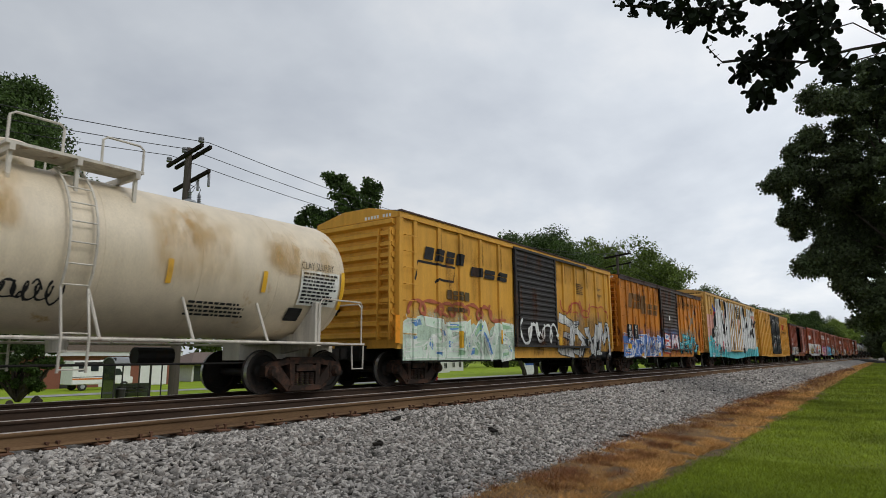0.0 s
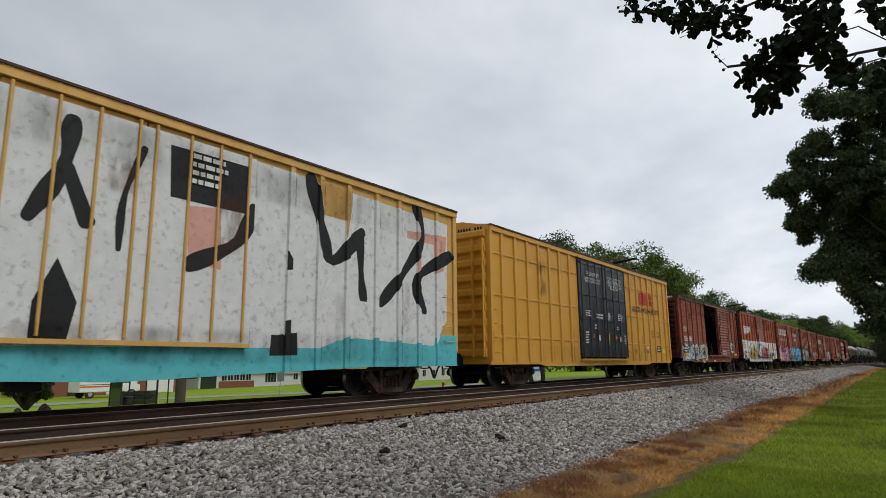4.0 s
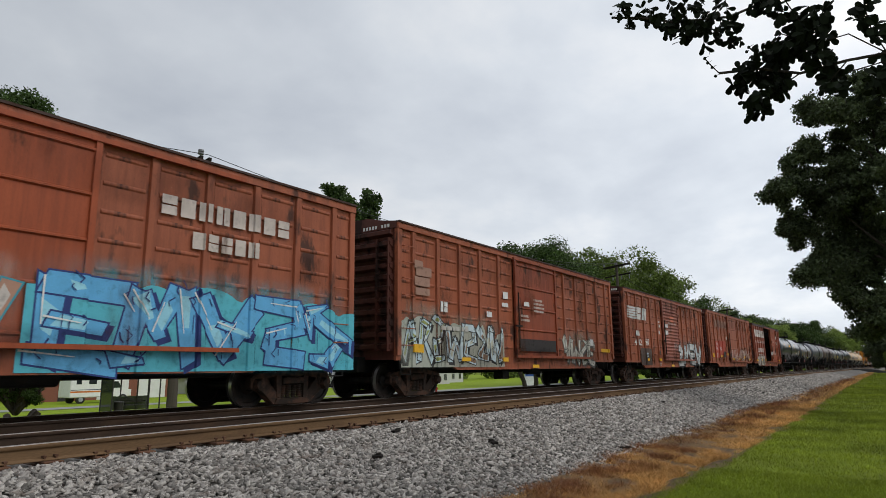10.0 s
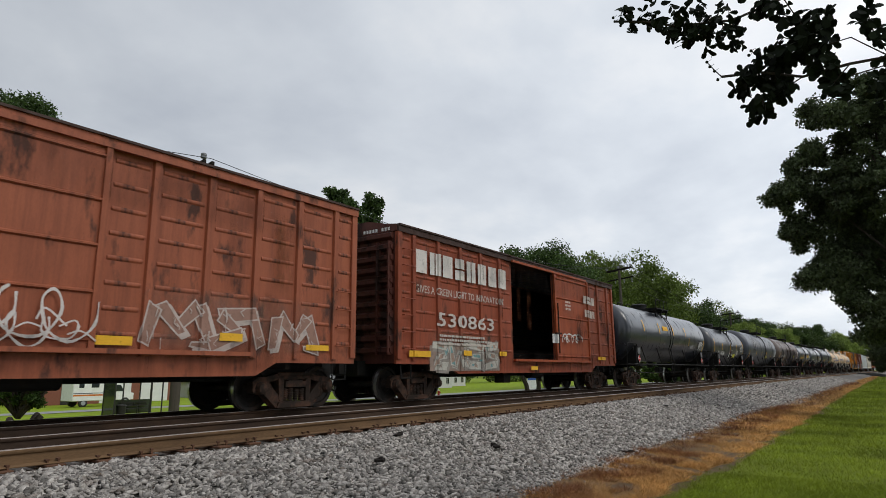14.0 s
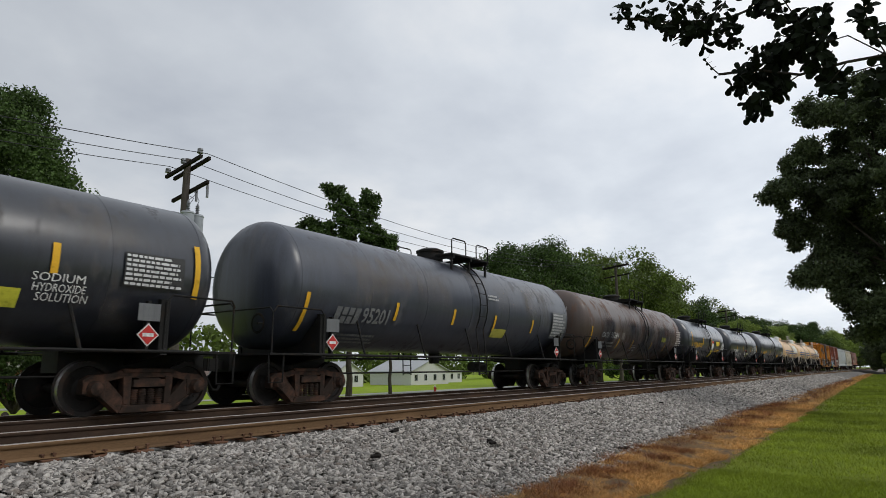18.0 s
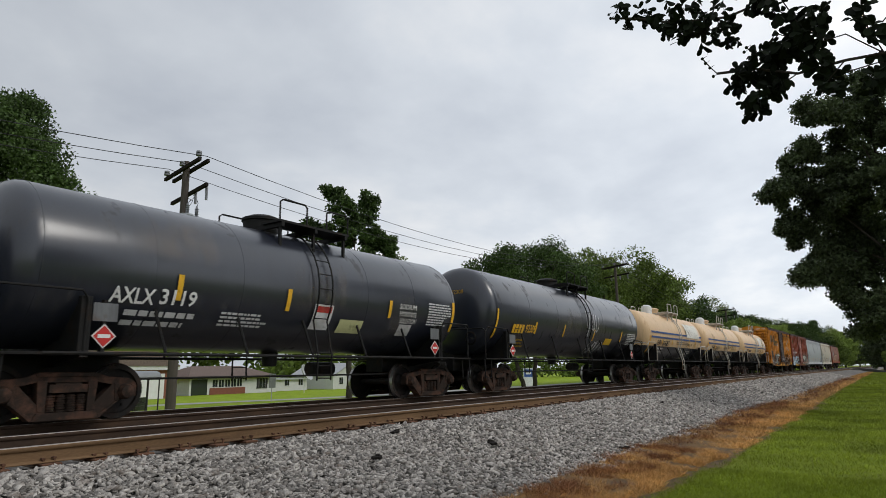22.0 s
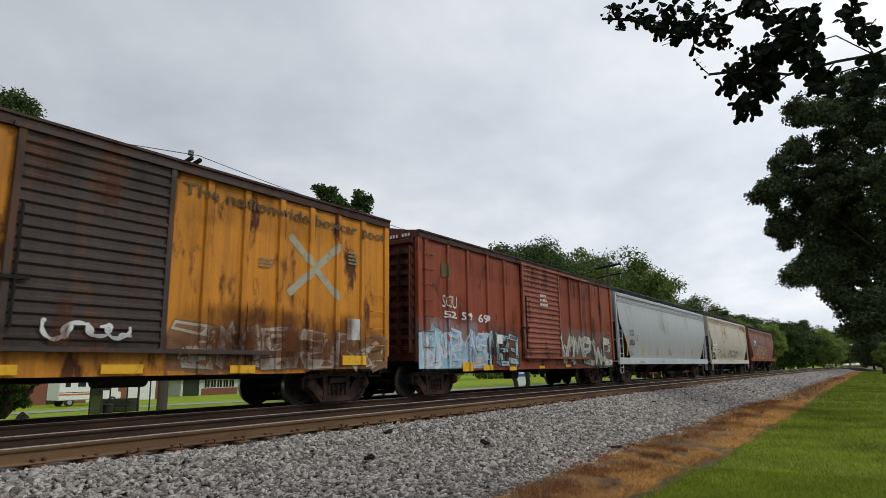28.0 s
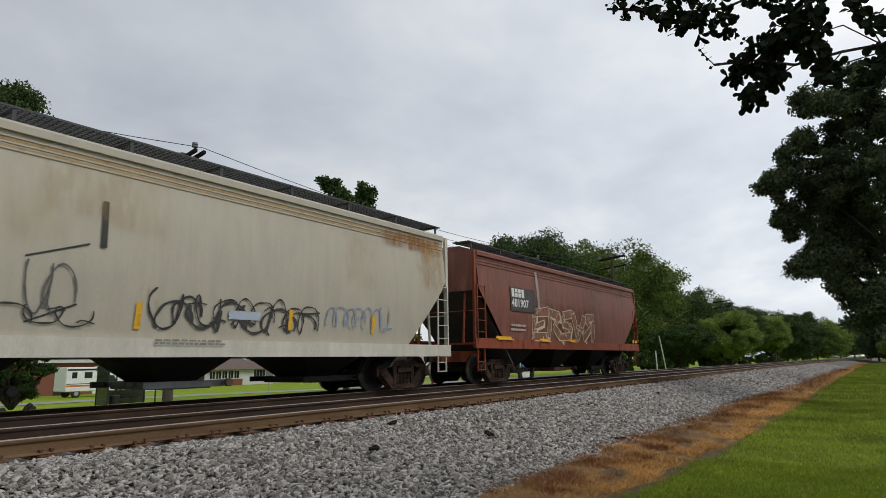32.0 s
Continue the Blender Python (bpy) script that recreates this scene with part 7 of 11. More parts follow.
side.bars(2, -1.09, 2.59, 0.76, 0.23, WHITE, car, seed=168, lift=0.042)
side.bars(4, 0.17, 2.56, 0.35, 0.35, WHITE, car, seed=298, lift=0.042)
side.bars(4, 1.42, 2.61, 0.59, 0.33, WHITE, car, seed=405, lift=0.042)
side.bars(4, 2.07, 1.55, 0.22, 0.45, WHITE, car, seed=450, lift=0.042)
side.bars(2, -1.33, 2.13, 0.25, 0.23, WHITE, car, seed=135, lift=0.042)
side.bars(2, 1.21, 2.18, 0.25, 0.18, WHITE, car, seed=385, lift=0.042)
side.patch(-1.50, -1.33, 1.78, 1.93, (0.65, 0.14, 0.02), car, 'placard', 'orange placard', lift=0.03)
side.patch(0.99, 1.20, 1.78, 1.94, (0.65, 0.14, 0.02), car, 'placard', 'orange placard', lift=0.03)
side.patch(0.16, 0.30, 1.51, 1.99, YELLOW, car, lift=0.03)
side.patch(-0.96, -0.75, 1.68, 1.91, WHITE, car, 'placard', lift=0.03)
side.patch(1.55, 1.78, 1.67, 1.90, WHITE, car, 'placard', lift=0.03)
side.patch(7.95, 8.40, 1.21, 1.42, (0.80, 0.62, 0.02), car, 'placard', lift=0.03)
side.patch(7.08, 7.69, 1.26, 1.58, BLACK, car, 'data_panel', lift=0.03)
side.bars(3, 7.15, 1.32, 0.49, 0.21, WHITE, car, seed=8, lift=0.042)
side.bars(5, 6.29, 1.95, 0.43, 0.43, (0.25, 0.14, 0.03), car, seed=693, lift=0.042)
side.bars(5, 7.15, 2.00, 0.55, 0.33, (0.25, 0.14, 0.03), car, seed=730, lift=0.042)
side.bars(5, 3.63, 1.17, 0.39, 0.21, (0.25, 0.14, 0.03), car, seed=552, lift=0.042)
side.bars(5, 2.82, 1.17, 0.23, 0.12, (0.25, 0.14, 0.03), car, seed=500, lift=0.042)
side.patch(5.44, 5.77, 1.43, 1.52, WHITE, car, 'ticket', lift=0.03)
side.bars(1, 5.30, 1.20, 0.55, 0.12, BLACK, car, seed=1, lift=0.042)
PANEL_RAILS.append(4.33)
PANEL_RAILS.append(2.96)
PANEL_RAILS.append(1.62)

# oxide-red boxcar with an open door
car, side = CARS[5][:2]
side.text('SOU', -6.97, 2.52, 0.61, 0.33, WHITE, car, lift=0.034)
side.text('528', -6.89, 1.97, 0.62, 0.28, WHITE, car, bold=0.02, lift=0.034)
side.text('953', -5.96, 2.00, 0.69, 0.28, WHITE, car, bold=0.02, lift=0.034)
graffiti(side, car, -7.37, -4.86, 0.82, 1.83, 4, ((0.62, 0.68, 0.72), (0.30, 0.36, 0.42), (0.66, 0.67, 0.67)), (0.10, 0.10, 0.11), (0.34, 0.33, 0.33), WHITE, 31, 0.22, 'pale grey and white graffiti', 0)
graffiti(side, car, -4.75, -1.68, 0.82, 1.87, 4, ((0.66, 0.67, 0.66), (0.38, 0.38, 0.37)), (0.03, 0.03, 0.03), (0.40, 0.30, 0.22), None, 32, 0.2, 'white and black graffiti', 0)
side.patch(-7.18, -6.21, 1.29, 1.66, BLACK, car, 'data_panel', lift=0.03)
side.bars(2, -7.12, 1.32, 0.88, 0.31, WHITE, car, seed=9, lift=0.042)
side.patch(-7.17, -6.26, 1.15, 1.28, YELLOW, car, lift=0.06)
side.patch(-3.11, -2.60, 0.68, 0.82, YELLOW, car, lift=0.06)
side.patch(-0.33, 0.19, 0.73, 0.87, YELLOW, car, lift=0.06)
side.patch(2.33, 2.87, 0.75, 0.87, YELLOW, car, lift=0.06)
side.patch(6.04, 6.94, 1.18, 1.33, YELLOW, car, lift=0.06)
graffiti(side, car, 4.83, 5.90, 1.36, 2.16, 2, ((0.60, 0.60, 0.58),), (0.10, 0.10, 0.10), None, None, 33, 0.16, '', 0)
side.bars(2, 2.07, 1.20, 1.34, 0.34, (0.6, 0.58, 0.55), car, seed=3, lift=0.042)

# boxcar with the painted white band
car, side = CARS[6][:2]
bm = bmesh.new()
sheet(bm, ((-7.88, 0.985), (-5.60, 0.985), (-5.10, 0.725), (5.10, 0.725), (5.60, 0.985), (7.88, 0.985), (7.88, 2.46), (-7.88, 2.46)), 0.0035)
side.put("painted_band", bm, flat_paint((0.66, 0.67, 0.68)), car, "white painted band")
bm = bmesh.new()
for k in range(5):
    z = 3.00 + k * 0.132
    sheet(bm, ((-6.95, z), (-5.61, z), (-5.61, z + 0.10), (-6.95, z + 0.10)), 0.004)
side.put("company_mark", bm, flat_paint(WHITE), car, "white striped company mark")
wordmark(side, car, 2, -5.59, 3.08, 1.34, 0.55, WHITE, '', 0.25, 5, lift=0.036)
wordmark(side, car, 2, -5.79, 2.27, 0.48, 0.25, WHITE, '', 0, 3, lift=0.036)
side.text('450', -5.81, 1.82, 0.60, 0.21, (0.30, 0.30, 0.30), car, lift=0.034)
side.text('652', -4.78, 1.81, 0.68, 0.22, (0.62, 0.60, 0.40), car, lift=0.034)
graffiti(side, car, -5.41, -1.61, 0.95, 2.07, 5, ((0.72, 0.47, 0.02), (0.60, 0.33, 0.02)), (0.02, 0.02, 0.02), None, None, 34, 0.24, 'yellow graffiti with black outline', 0)
graffiti(side, car, -0.65, 3.63, 1.00, 1.95, 4, ((0.50, 0.03, 0.03), (0.55, 0.55, 0.55)), (0.02, 0.02, 0.02), None, None, 35, 0.24, 'red graffiti', 0)
disc(side, car, -6.68, 1.90, 0.28, (0.02, 0.02, 0.02), 0.012)
disc(side, car, -6.68, 1.90, 0.24, (0.72, 0.26, 0.02), 0.014)
disc(side, car, 3.89, 2.02, 0.31, (0.02, 0.02, 0.02), 0.012)
disc(side, car, 3.89, 2.02, 0.26, (0.72, 0.26, 0.02), 0.014)
disc(side, car, 4.34, 1.40, 0.42, (0.02, 0.02, 0.02), 0.012)
disc(side, car, 4.34, 1.40, 0.36, (0.72, 0.26, 0.02), 0.014)
disc(side, car, 6.21, 2.07, 0.33, (0.02, 0.02, 0.02), 0.012)
disc(side, car, 6.21, 2.07, 0.28, (0.72, 0.26, 0.02), 0.014)
arch(side, car, -6.75, 0.90, 0.51, 0.45)
arch(side, car, 6.06, 0.90, 1.07, 0.68)
cloud(side, car, -7.57, 1.34, 0.21)
cloud(side, car, -5.66, 1.44, 0.30)
cloud(side, car, -5.69, 1.58, 0.22)
cloud(side, car, -3.95, 2.18, 0.28)
cloud(side, car, -2.65, 2.09, 0.29)
cloud(side, car, -0.43, 2.15, 0.51)
cloud(side, car, 1.03, 1.34, 0.53)
cloud(side, car, 7.50, 1.89, 0.36)
scrawl(side, car, -7.11, -6.26, 1.35, 1.56, BLACK, 3, 0.03, 4)
scrawl(side, car, -6.16, -5.57, 0.88, 1.03, BLACK, 2, 0.02, 3)
side.patch(-8.00, -7.78, 1.18, 2.13, (0.80, 0.36, 0.02), car, lift=0.06)
side.patch(-2.27, -1.92, 2.52, 3.02, WHITE, car, 'ticket', lift=0.03)
side.patch(-3.37, -2.79, 1.58, 1.95, (0.12, 0.12, 0.13), car, 'vent_plate', lift=0.06)
side.bars(4, -1.14, 2.41, 0.59, 0.45, (0.55, 0.45, 0.42), car, seed=4, lift=0.042)

# boxcar with pink and blue graffiti
car, side = CARS[7][:2]
wordmark(side, car, 8, -6.71, 3.42, 4.60, 0.64, (0.62, 0.55, 0.50), 'worn white company name', 0, 3, lift=0.036)
side.text('GIVES A GREEN LIGHT TO INNOVATIONS', -6.60, 2.85, 4.75, 0.21, (0.50, 0.42, 0.37), car, lift=0.034)
graffiti(side, car, -7.10, -1.40, 0.75, 2.29, 4, ((0.48, 0.10, 0.25), (0.62, 0.28, 0.42), (0.70, 0.50, 0.20)), (0.72, 0.72, 0.74), (0.42, 0.09, 0.22), (0.15, 0.35, 0.65), 36, 0.26, 'pink graffiti with pale outlines', 0)
graffiti(side, car, 0.84, 7.66, 0.75, 2.36, 5, ((0.12, 0.40, 0.68), (0.30, 0.62, 0.75)), (0.03, 0.05, 0.18), (0.10, 0.45, 0.55), WHITE, 37, 0.2, 'blue graffiti', 0)
side.patch(-5.76, -4.88, 1.99, 2.21, BLACK, car, 'number_panel', lift=0.06)
side.patch(-5.75, -4.88, 1.67, 1.91, BLACK, car, 'number_panel', lift=0.06)
side.patch(-4.55, -3.74, 1.68, 1.93, BLACK, car, 'number_panel', lift=0.06)
side.text('SOU', -5.67, 2.02, 0.72, 0.18, WHITE, car, lift=0.034)
side.text('530', -5.71, 1.70, 0.75, 0.19, WHITE, car, bold=0.02, lift=0.035)
side.text('725', -4.51, 1.71, 0.73, 0.19, WHITE, car, bold=0.02, lift=0.035)
wordmark(side, car, 8, 2.77, 3.54, 3.01, 0.36, (0.60, 0.52, 0.47), '', 0, 6, lift=0.036)
wordmark(side, car, 5, 3.42, 2.99, 1.56, 0.32, (0.55, 0.48, 0.43), '', 0, 3, lift=0.036)
graffiti(side, car, -1.27, 0.57, 1.07, 2.23, 2, ((0.42, 0.24, 0.17), (0.55, 0.50, 0.46)), (0.05, 0.28, 0.36), None, None, 38, 0.14, '', 0)
side.patch(-7.78, -7.61, 1.15, 2.17, YELLOW, car, lift=0.03)

# brown-red boxcar with pale graffiti
car, side = CARS[8][:2]
side.patch(-7.07, -6.63, 3.47, 3.70, (0.34, 0.20, 0.15), car, 'bleached_patch', 'bleached paint patch', lift=0.03)
side.patch(-7.01, -6.24, 3.28, 3.54, (0.34, 0.20, 0.15), car, 'bleached_patch', 'bleached paint patch', lift=0.03)
side.patch(-7.06, -6.32, 3.00, 3.25, (0.34, 0.20, 0.15), car, 'bleached_patch', 'bleached paint patch', lift=0.03)
side.patch(-7.03, -6.33, 2.75, 2.95, (0.34, 0.20, 0.15), car, 'bleached_patch', 'bleached paint patch', lift=0.03)
wordmark(side, car, 2, -5.86, 2.36, 0.43, 0.30, WHITE, '', 0, 3, lift=0.036)
side.bars(1, -5.81, 1.80, 1.86, 0.22, (0.50, 0.48, 0.44), car, seed=1, lift=0.042)
graffiti(side, car, -7.46, -5.61, 0.80, 2.31, 3, ((0.50, 0.63, 0.68), (0.66, 0.66, 0.62), (0.32, 0.36, 0.12)), (0.03, 0.03, 0.03), (0.40, 0.42, 0.36), None, 39, 0.22, 'pale blue and white graffiti', 0)
graffiti(side, car, -5.52, -2.30, 0.80, 2.15, 4, ((0.52, 0.62, 0.66), (0.50, 0.50, 0.40), (0.28, 0.18, 0.12)), (0.04, 0.04, 0.04), (0.36, 0.36, 0.30), None, 40, 0.2, 'pale blue and white graffiti', 0)
graffiti(side, car, 2.31, 5.44, 0.80, 1.97, 4, ((0.58, 0.56, 0.50), (0.40, 0.38, 0.32)), (0.10, 0.09, 0.08), None, None, 41, 0.16, 'white graffiti', 0)
side.patch(-7.13, -6.65, 1.19, 1.41, YELLOW, car, lift=0.06)
side.patch(-4.85, -4.31, 0.97, 1.08, YELLOW, car, lift=0.06)
side.patch(-2.44, -2.04, 0.97, 1.10, YELLOW, car, lift=0.06)
side.patch(-0.31, 0.17, 0.76, 0.87, YELLOW, car, lift=0.06)
side.patch(6.17, 7.07, 1.40, 1.55, YELLOW, car, lift=0.06)
side.patch(-2.23, -1.91, 3.04, 3.27, (0.66, 0.66, 0.66), car, 'ticket', lift=0.03)
side.patch(-3.29, -2.97, 2.37, 2.54, (0.66, 0.66, 0.66), car, 'ticket', lift=0.03)
side.patch(-2.31, -1.90, 2.77, 2.90, (0.66, 0.66, 0.66), car, 'ticket', lift=0.03)
side.patch(-0.96, -0.57, 2.88, 3.03, (0.66, 0.66, 0.66), car, 'ticket', lift=0.03)
side.patch(5.06, 5.35, 1.67, 1.92, (0.66, 0.66, 0.66), car, 'ticket', lift=0.03)
side.patch(-1.31, 1.48, 1.33, 1.74, (0.035, 0.03, 0.03), car, 'soot_patch', 'black sooty patch', lift=0.03)
side.bars(4, -0.26, 2.69, 0.84, 0.52, (0.5, 0.42, 0.38), car, seed=4, lift=0.042)
side.bars(2, -1.23, 2.32, 0.64, 0.28, (0.5, 0.42, 0.38), car, seed=5, lift=0.042)

# brown-red boxcar with a ribbed door
car, side = CARS[9][:2]
bm = bmesh.new()
for k in range(5):
    z = 3.14 + k * 0.128
    sheet(bm, ((-7.14, z), (-5.77, z), (-5.77, z + 0.10), (-7.14, z + 0.10)), 0.004)
side.put("company_mark", bm, flat_paint((0.60, 0.58, 0.56)), car, "white striped company mark")
wordmark(side, car, 2, -5.94, 3.14, 1.72, 0.62, (0.62, 0.60, 0.58), '', 0.25, 5, lift=0.036)
wordmark(side, car, 2, -6.09, 2.31, 0.57, 0.25, WHITE, '', 0, 3, lift=0.036)
side.text('412', -6.42, 1.84, 1.14, 0.29, WHITE, car, bold=0.01, lift=0.034)
side.text('047', -4.80, 1.87, 0.71, 0.32, WHITE, car, bold=0.01, lift=0.034)
side.patch(-5.51, -3.77, 0.85, 1.70, (0.085, 0.055, 0.045), car, 'soot_patch', 'dark scuffed patch', lift=0.03)
graffiti(side, car, 1.09, 6.72, 0.80, 2.12, 4, ((0.62, 0.63, 0.63), (0.42, 0.42, 0.42)), (0.02, 0.02, 0.02), None, WHITE, 42, 0.26, 'silver graffiti with black outlines', 0)
side.patch(-4.74, -4.26, 1.06, 1.19, YELLOW, car, lift=0.06)
side.patch(-2.59, -2.13, 1.07, 1.20, YELLOW, car, lift=0.06)
side.patch(-0.37, 0.15, 0.76, 0.87, YELLOW, car, lift=0.06)
side.patch(-2.39, -2.05, 3.13, 3.24, (0.62, 0.60, 0.60), car, 'ticket', lift=0.03)
side.patch(-2.23, -1.95, 2.90, 3.05, (0.62, 0.60, 0.60), car, 'ticket', lift=0.03)
side.patch(-2.31, -2.04, 2.52, 2.70, (0.62, 0.60, 0.60), car, 'ticket', lift=0.03)
side.patch(-1.45, -0.86, 2.93, 3.12, (0.62, 0.60, 0.60), car, 'ticket', lift=0.03)
side.patch(-1.43, -0.84, 2.53, 2.76, (0.62, 0.60, 0.60), car, 'ticket', lift=0.03)
side.patch(-0.42, 0.40, 3.48, 3.59, (0.60, 0.20, 0.12), car, 'door_note', lift=0.03)
side.patch(-0.36, 0.37, 3.29, 3.40, (0.60, 0.20, 0.12), car, 'door_note', lift=0.03)
side.text('DOOR OPENING W 10-0 H 10-6', -0.78, 3.13, 1.62, 0.12, (0.60, 0.52, 0.48), car, lift=0.034)
side.patch(-2.49, -2.20, 1.41, 1.63, (0.05, 0.04, 0.04), car, 'vent_plate', lift=0.03)
scrawl(side, car, 0.23, 0.98, 1.75, 2.13, (0.55, 0.52, 0.50), 4, 0.012, 4)
side.bars(3, -4.76, 1.23, 0.46, 0.26, (0.4, 0.5, 0.6), car, seed=5, lift=0.042)
side.bars(2, -2.55, 0.80, 0.35, 0.15, (0.5, 0.45, 0.42), car, seed=6, lift=0.042)

# faded red boxcar with fresh patches
car, side = CARS[10][:2]
side.patch(-6.02, -4.86, 1.35, 2.55, (0.40, 0.060, 0.035), car, 'fresh_patch', 'fresh red paint patch', lift=0.03)
side.patch(-4.82, -2.56, 1.55, 2.63, (0.38, 0.060, 0.038), car, 'fresh_patch', lift=0.03)
side.text('SOU', -5.80, 2.24, 0.61, 0.27, WHITE, car, lift=0.034)
side.text('531', -5.77, 1.88, 0.46, 0.27, WHITE, car, bold=0.02, lift=0.034)
side.text('736', -4.63, 1.89, 0.56, 0.29, WHITE, car, bold=0.02, lift=0.034)
side.patch(-7.04, -6.52, 1.38, 1.67, YELLOW, car, lift=0.044)
side.patch(-4.44, -3.89, 1.40, 1.56, YELLOW, car, lift=0.044)
side.patch(-2.44, -1.87, 1.57, 1.71, YELLOW, car, lift=0.044)
side.patch(-0.83, -0.14, 1.24, 1.37, YELLOW, car, lift=0.044)
side.patch(1.76, 2.39, 1.24, 1.39, YELLOW, car, lift=0.044)
side.patch(4.06, 4.58, 1.38, 1.53, YELLOW, car, lift=0.044)
side.patch(6.22, 6.89, 1.25, 1.37, YELLOW, car, lift=0.044)
side.patch(-3.47, -2.74, 1.41, 1.84, BLACK, car, 'vent_plate', 'black square vent plate', lift=0.044)
wordmark(side, car, 8, -5.89, 3.59, 4.14, 0.53, (0.28, 0.15, 0.11), 'ghost of painted-out letters', 0, 6, lift=0.036)
side.patch(-2.23, -1.86, 2.76, 2.99, (0.64, 0.64, 0.62), car, 'ticket', lift=0.03)
side.patch(-2.12, -1.79, 3.61, 3.82, (0.64, 0.64, 0.62), car, 'ticket', lift=0.03)
scrawl(side, car, -1.24, 1.63, 1.23, 2.13, (0.60, 0.55, 0.52), 9, 0.022, 5)
scrawl(side, car, -1.16, 1.43, 1.17, 1.68, (0.60, 0.55, 0.52), 10, 0.018, 6)
graffiti(side, car, 2.55, 6.57, 1.16, 2.04, 3, ((0.30, 0.17, 0.13),), (0.50, 0.42, 0.38), None, None, 43, 0.14, '', 0)
side.bars(3, -5.81, 1.36, 0.47, 0.38, (0.6, 0.5, 0.45), car, seed=6, lift=0.042)

# boxcar with worn letters and an open door
car, side = CARS[11][:2]
wordmark(side, car, 8, -6.97, 3.46, 5.02, 0.64, (0.64, 0.60, 0.56), 'worn white company name', 0, 4, lift=0.036)
side.text('GIVES A GREEN LIGHT TO INNOVATIONS', -6.99, 2.91, 4.72, 0.21, (0.56, 0.50, 0.45), car, lift=0.034)
side.text('530863', -6.02, 2.03, 3.10, 0.40, (0.56, 0.50, 0.46), car, bold=0.012, lift=0.034)
graffiti(side, car, -6.23, -2.69, 0.80, 1.66, 4, ((0.52, 0.50, 0.44), (0.20, 0.36, 0.36), (0.40, 0.28, 0.22)), (0.30, 0.27, 0.24), (0.30, 0.22, 0.18), None, 44, 0.2, 'faded pale graffiti', 0)
side.patch(-7.29, -6.36, 1.17, 1.33, YELLOW, car, lift=0.06)
side.patch(-4.79, -4.29, 1.24, 1.39, YELLOW, car, lift=0.06)
side.patch(-2.66, -2.20, 1.26, 1.40, YELLOW, car, lift=0.06)
side.patch(-0.53, -0.03, 0.81, 0.94, YELLOW, car, lift=0.06)
side.patch(5.58, 6.42, 1.22, 1.36, YELLOW, car, lift=0.06)
side.bars(3, -5.96, 1.50, 3.00, 0.34, (0.5, 0.45, 0.4), car, seed=7, lift=0.042)
side.bars(3, 2.33, 3.09, 0.52, 0.41, (0.6, 0.5, 0.45), car, seed=5, lift=0.042)
scrawl(side, car, 1.99, 3.74, 1.79, 2.24, (0.64, 0.60, 0.56), 6, 0.03, 4)
wordmark(side, car, 4, 4.13, 3.52, 1.45, 0.32, (0.60, 0.53, 0.48), '', 0, 3, lift=0.036)
wordmark(side, car, 5, 4.21, 2.96, 1.32, 0.30, (0.55, 0.48, 0.43), '', 0, 3, lift=0.036)
side.patch(1.31, 1.71, 1.80, 2.15, (0.68, 0.68, 0.66), car, 'ticket', lift=0.03)

# dark tank cars
car, side = CARS[12][:2]
for x, z0, z1 in ((3.31, 2.27, 2.74), (6.85, 1.84, 2.69),):
    side.patch(x - 0.055, x + 0.055, z0, z1, YELLOW, car, label="yellow reflective strip")
side.patch(5.58, 6.75, 2.01, 2.63, (0.03, 0.03, 0.035), car, 'data_panel', lift=0.03)
side.bars(8, 5.62, 2.03, 1.11, 0.58, (0.62, 0.62, 0.62), car, seed=3, lift=0.042)
side.bars(3, 3.75, 2.11, 0.75, 0.20, (0.6, 0.6, 0.6), car, seed=4, lift=0.042)
for k in range(4):
    yx = -5.2 + k * 2.6
    side.patch(yx - 0.055, yx + 0.055, 2.75, 3.35, YELLOW, car, label="yellow reflective strip")
side.patch(-1.9, -1.0, 2.95, 3.2, (0.75, 0.40, 0.03), car, "placard", "orange plate")
car, side = CARS[13][:2]
side.text('NATX', -4.20, 1.81, 0.83, 0.33, WHITE, car, bold=0.02, lift=0.034)
side.text('160206', -2.90, 1.86, 1.21, 0.29, WHITE, car, bold=0.02, lift=0.034)
for x, z0, z1 in ((-4.94, 2.03, 2.97), (-2.50, 2.26, 2.71), (0.18, 2.26, 2.73), (2.49, 2.25, 2.73), (4.96, 2.06, 3.06),):
    side.patch(x - 0.055, x + 0.055, z0, z1, YELLOW, car, label="yellow reflective strip")
side.bars(2, -4.14, 1.27, 0.46, 0.35, (0.6, 0.6, 0.6), car, seed=3, lift=0.042)
side.bars(2, -3.57, 1.23, 1.21, 0.40, (0.6, 0.6, 0.6), car, seed=5, lift=0.042)
side.patch(-0.06, 0.39, 1.62, 2.23, (0.70, 0.70, 0.70), car, 'notice', 'white notice with a red head', lift=0.03)
side.patch(-0.03, 0.38, 2.07, 2.20, (0.55, 0.05, 0.04), car, 'notice', lift=0.038)
side.patch(1.30, 2.10, 1.66, 1.98, (0.62, 0.60, 0.06), car, 'notice', 'yellow-green notice', lift=0.03)
side.text('SODIUM', 2.20, 2.13, 0.78, 0.13, WHITE, car, lift=0.034)
side.text('HYDROXIDE', 2.24, 1.97, 0.78, 0.13, WHITE, car, lift=0.034)
side.text('SOLUTION', 2.31, 1.81, 0.77, 0.14, WHITE, car, lift=0.034)
side.patch(3.58, 4.69, 2.18, 2.76, (0.05, 0.05, 0.05), car, 'data_panel', lift=0.03)
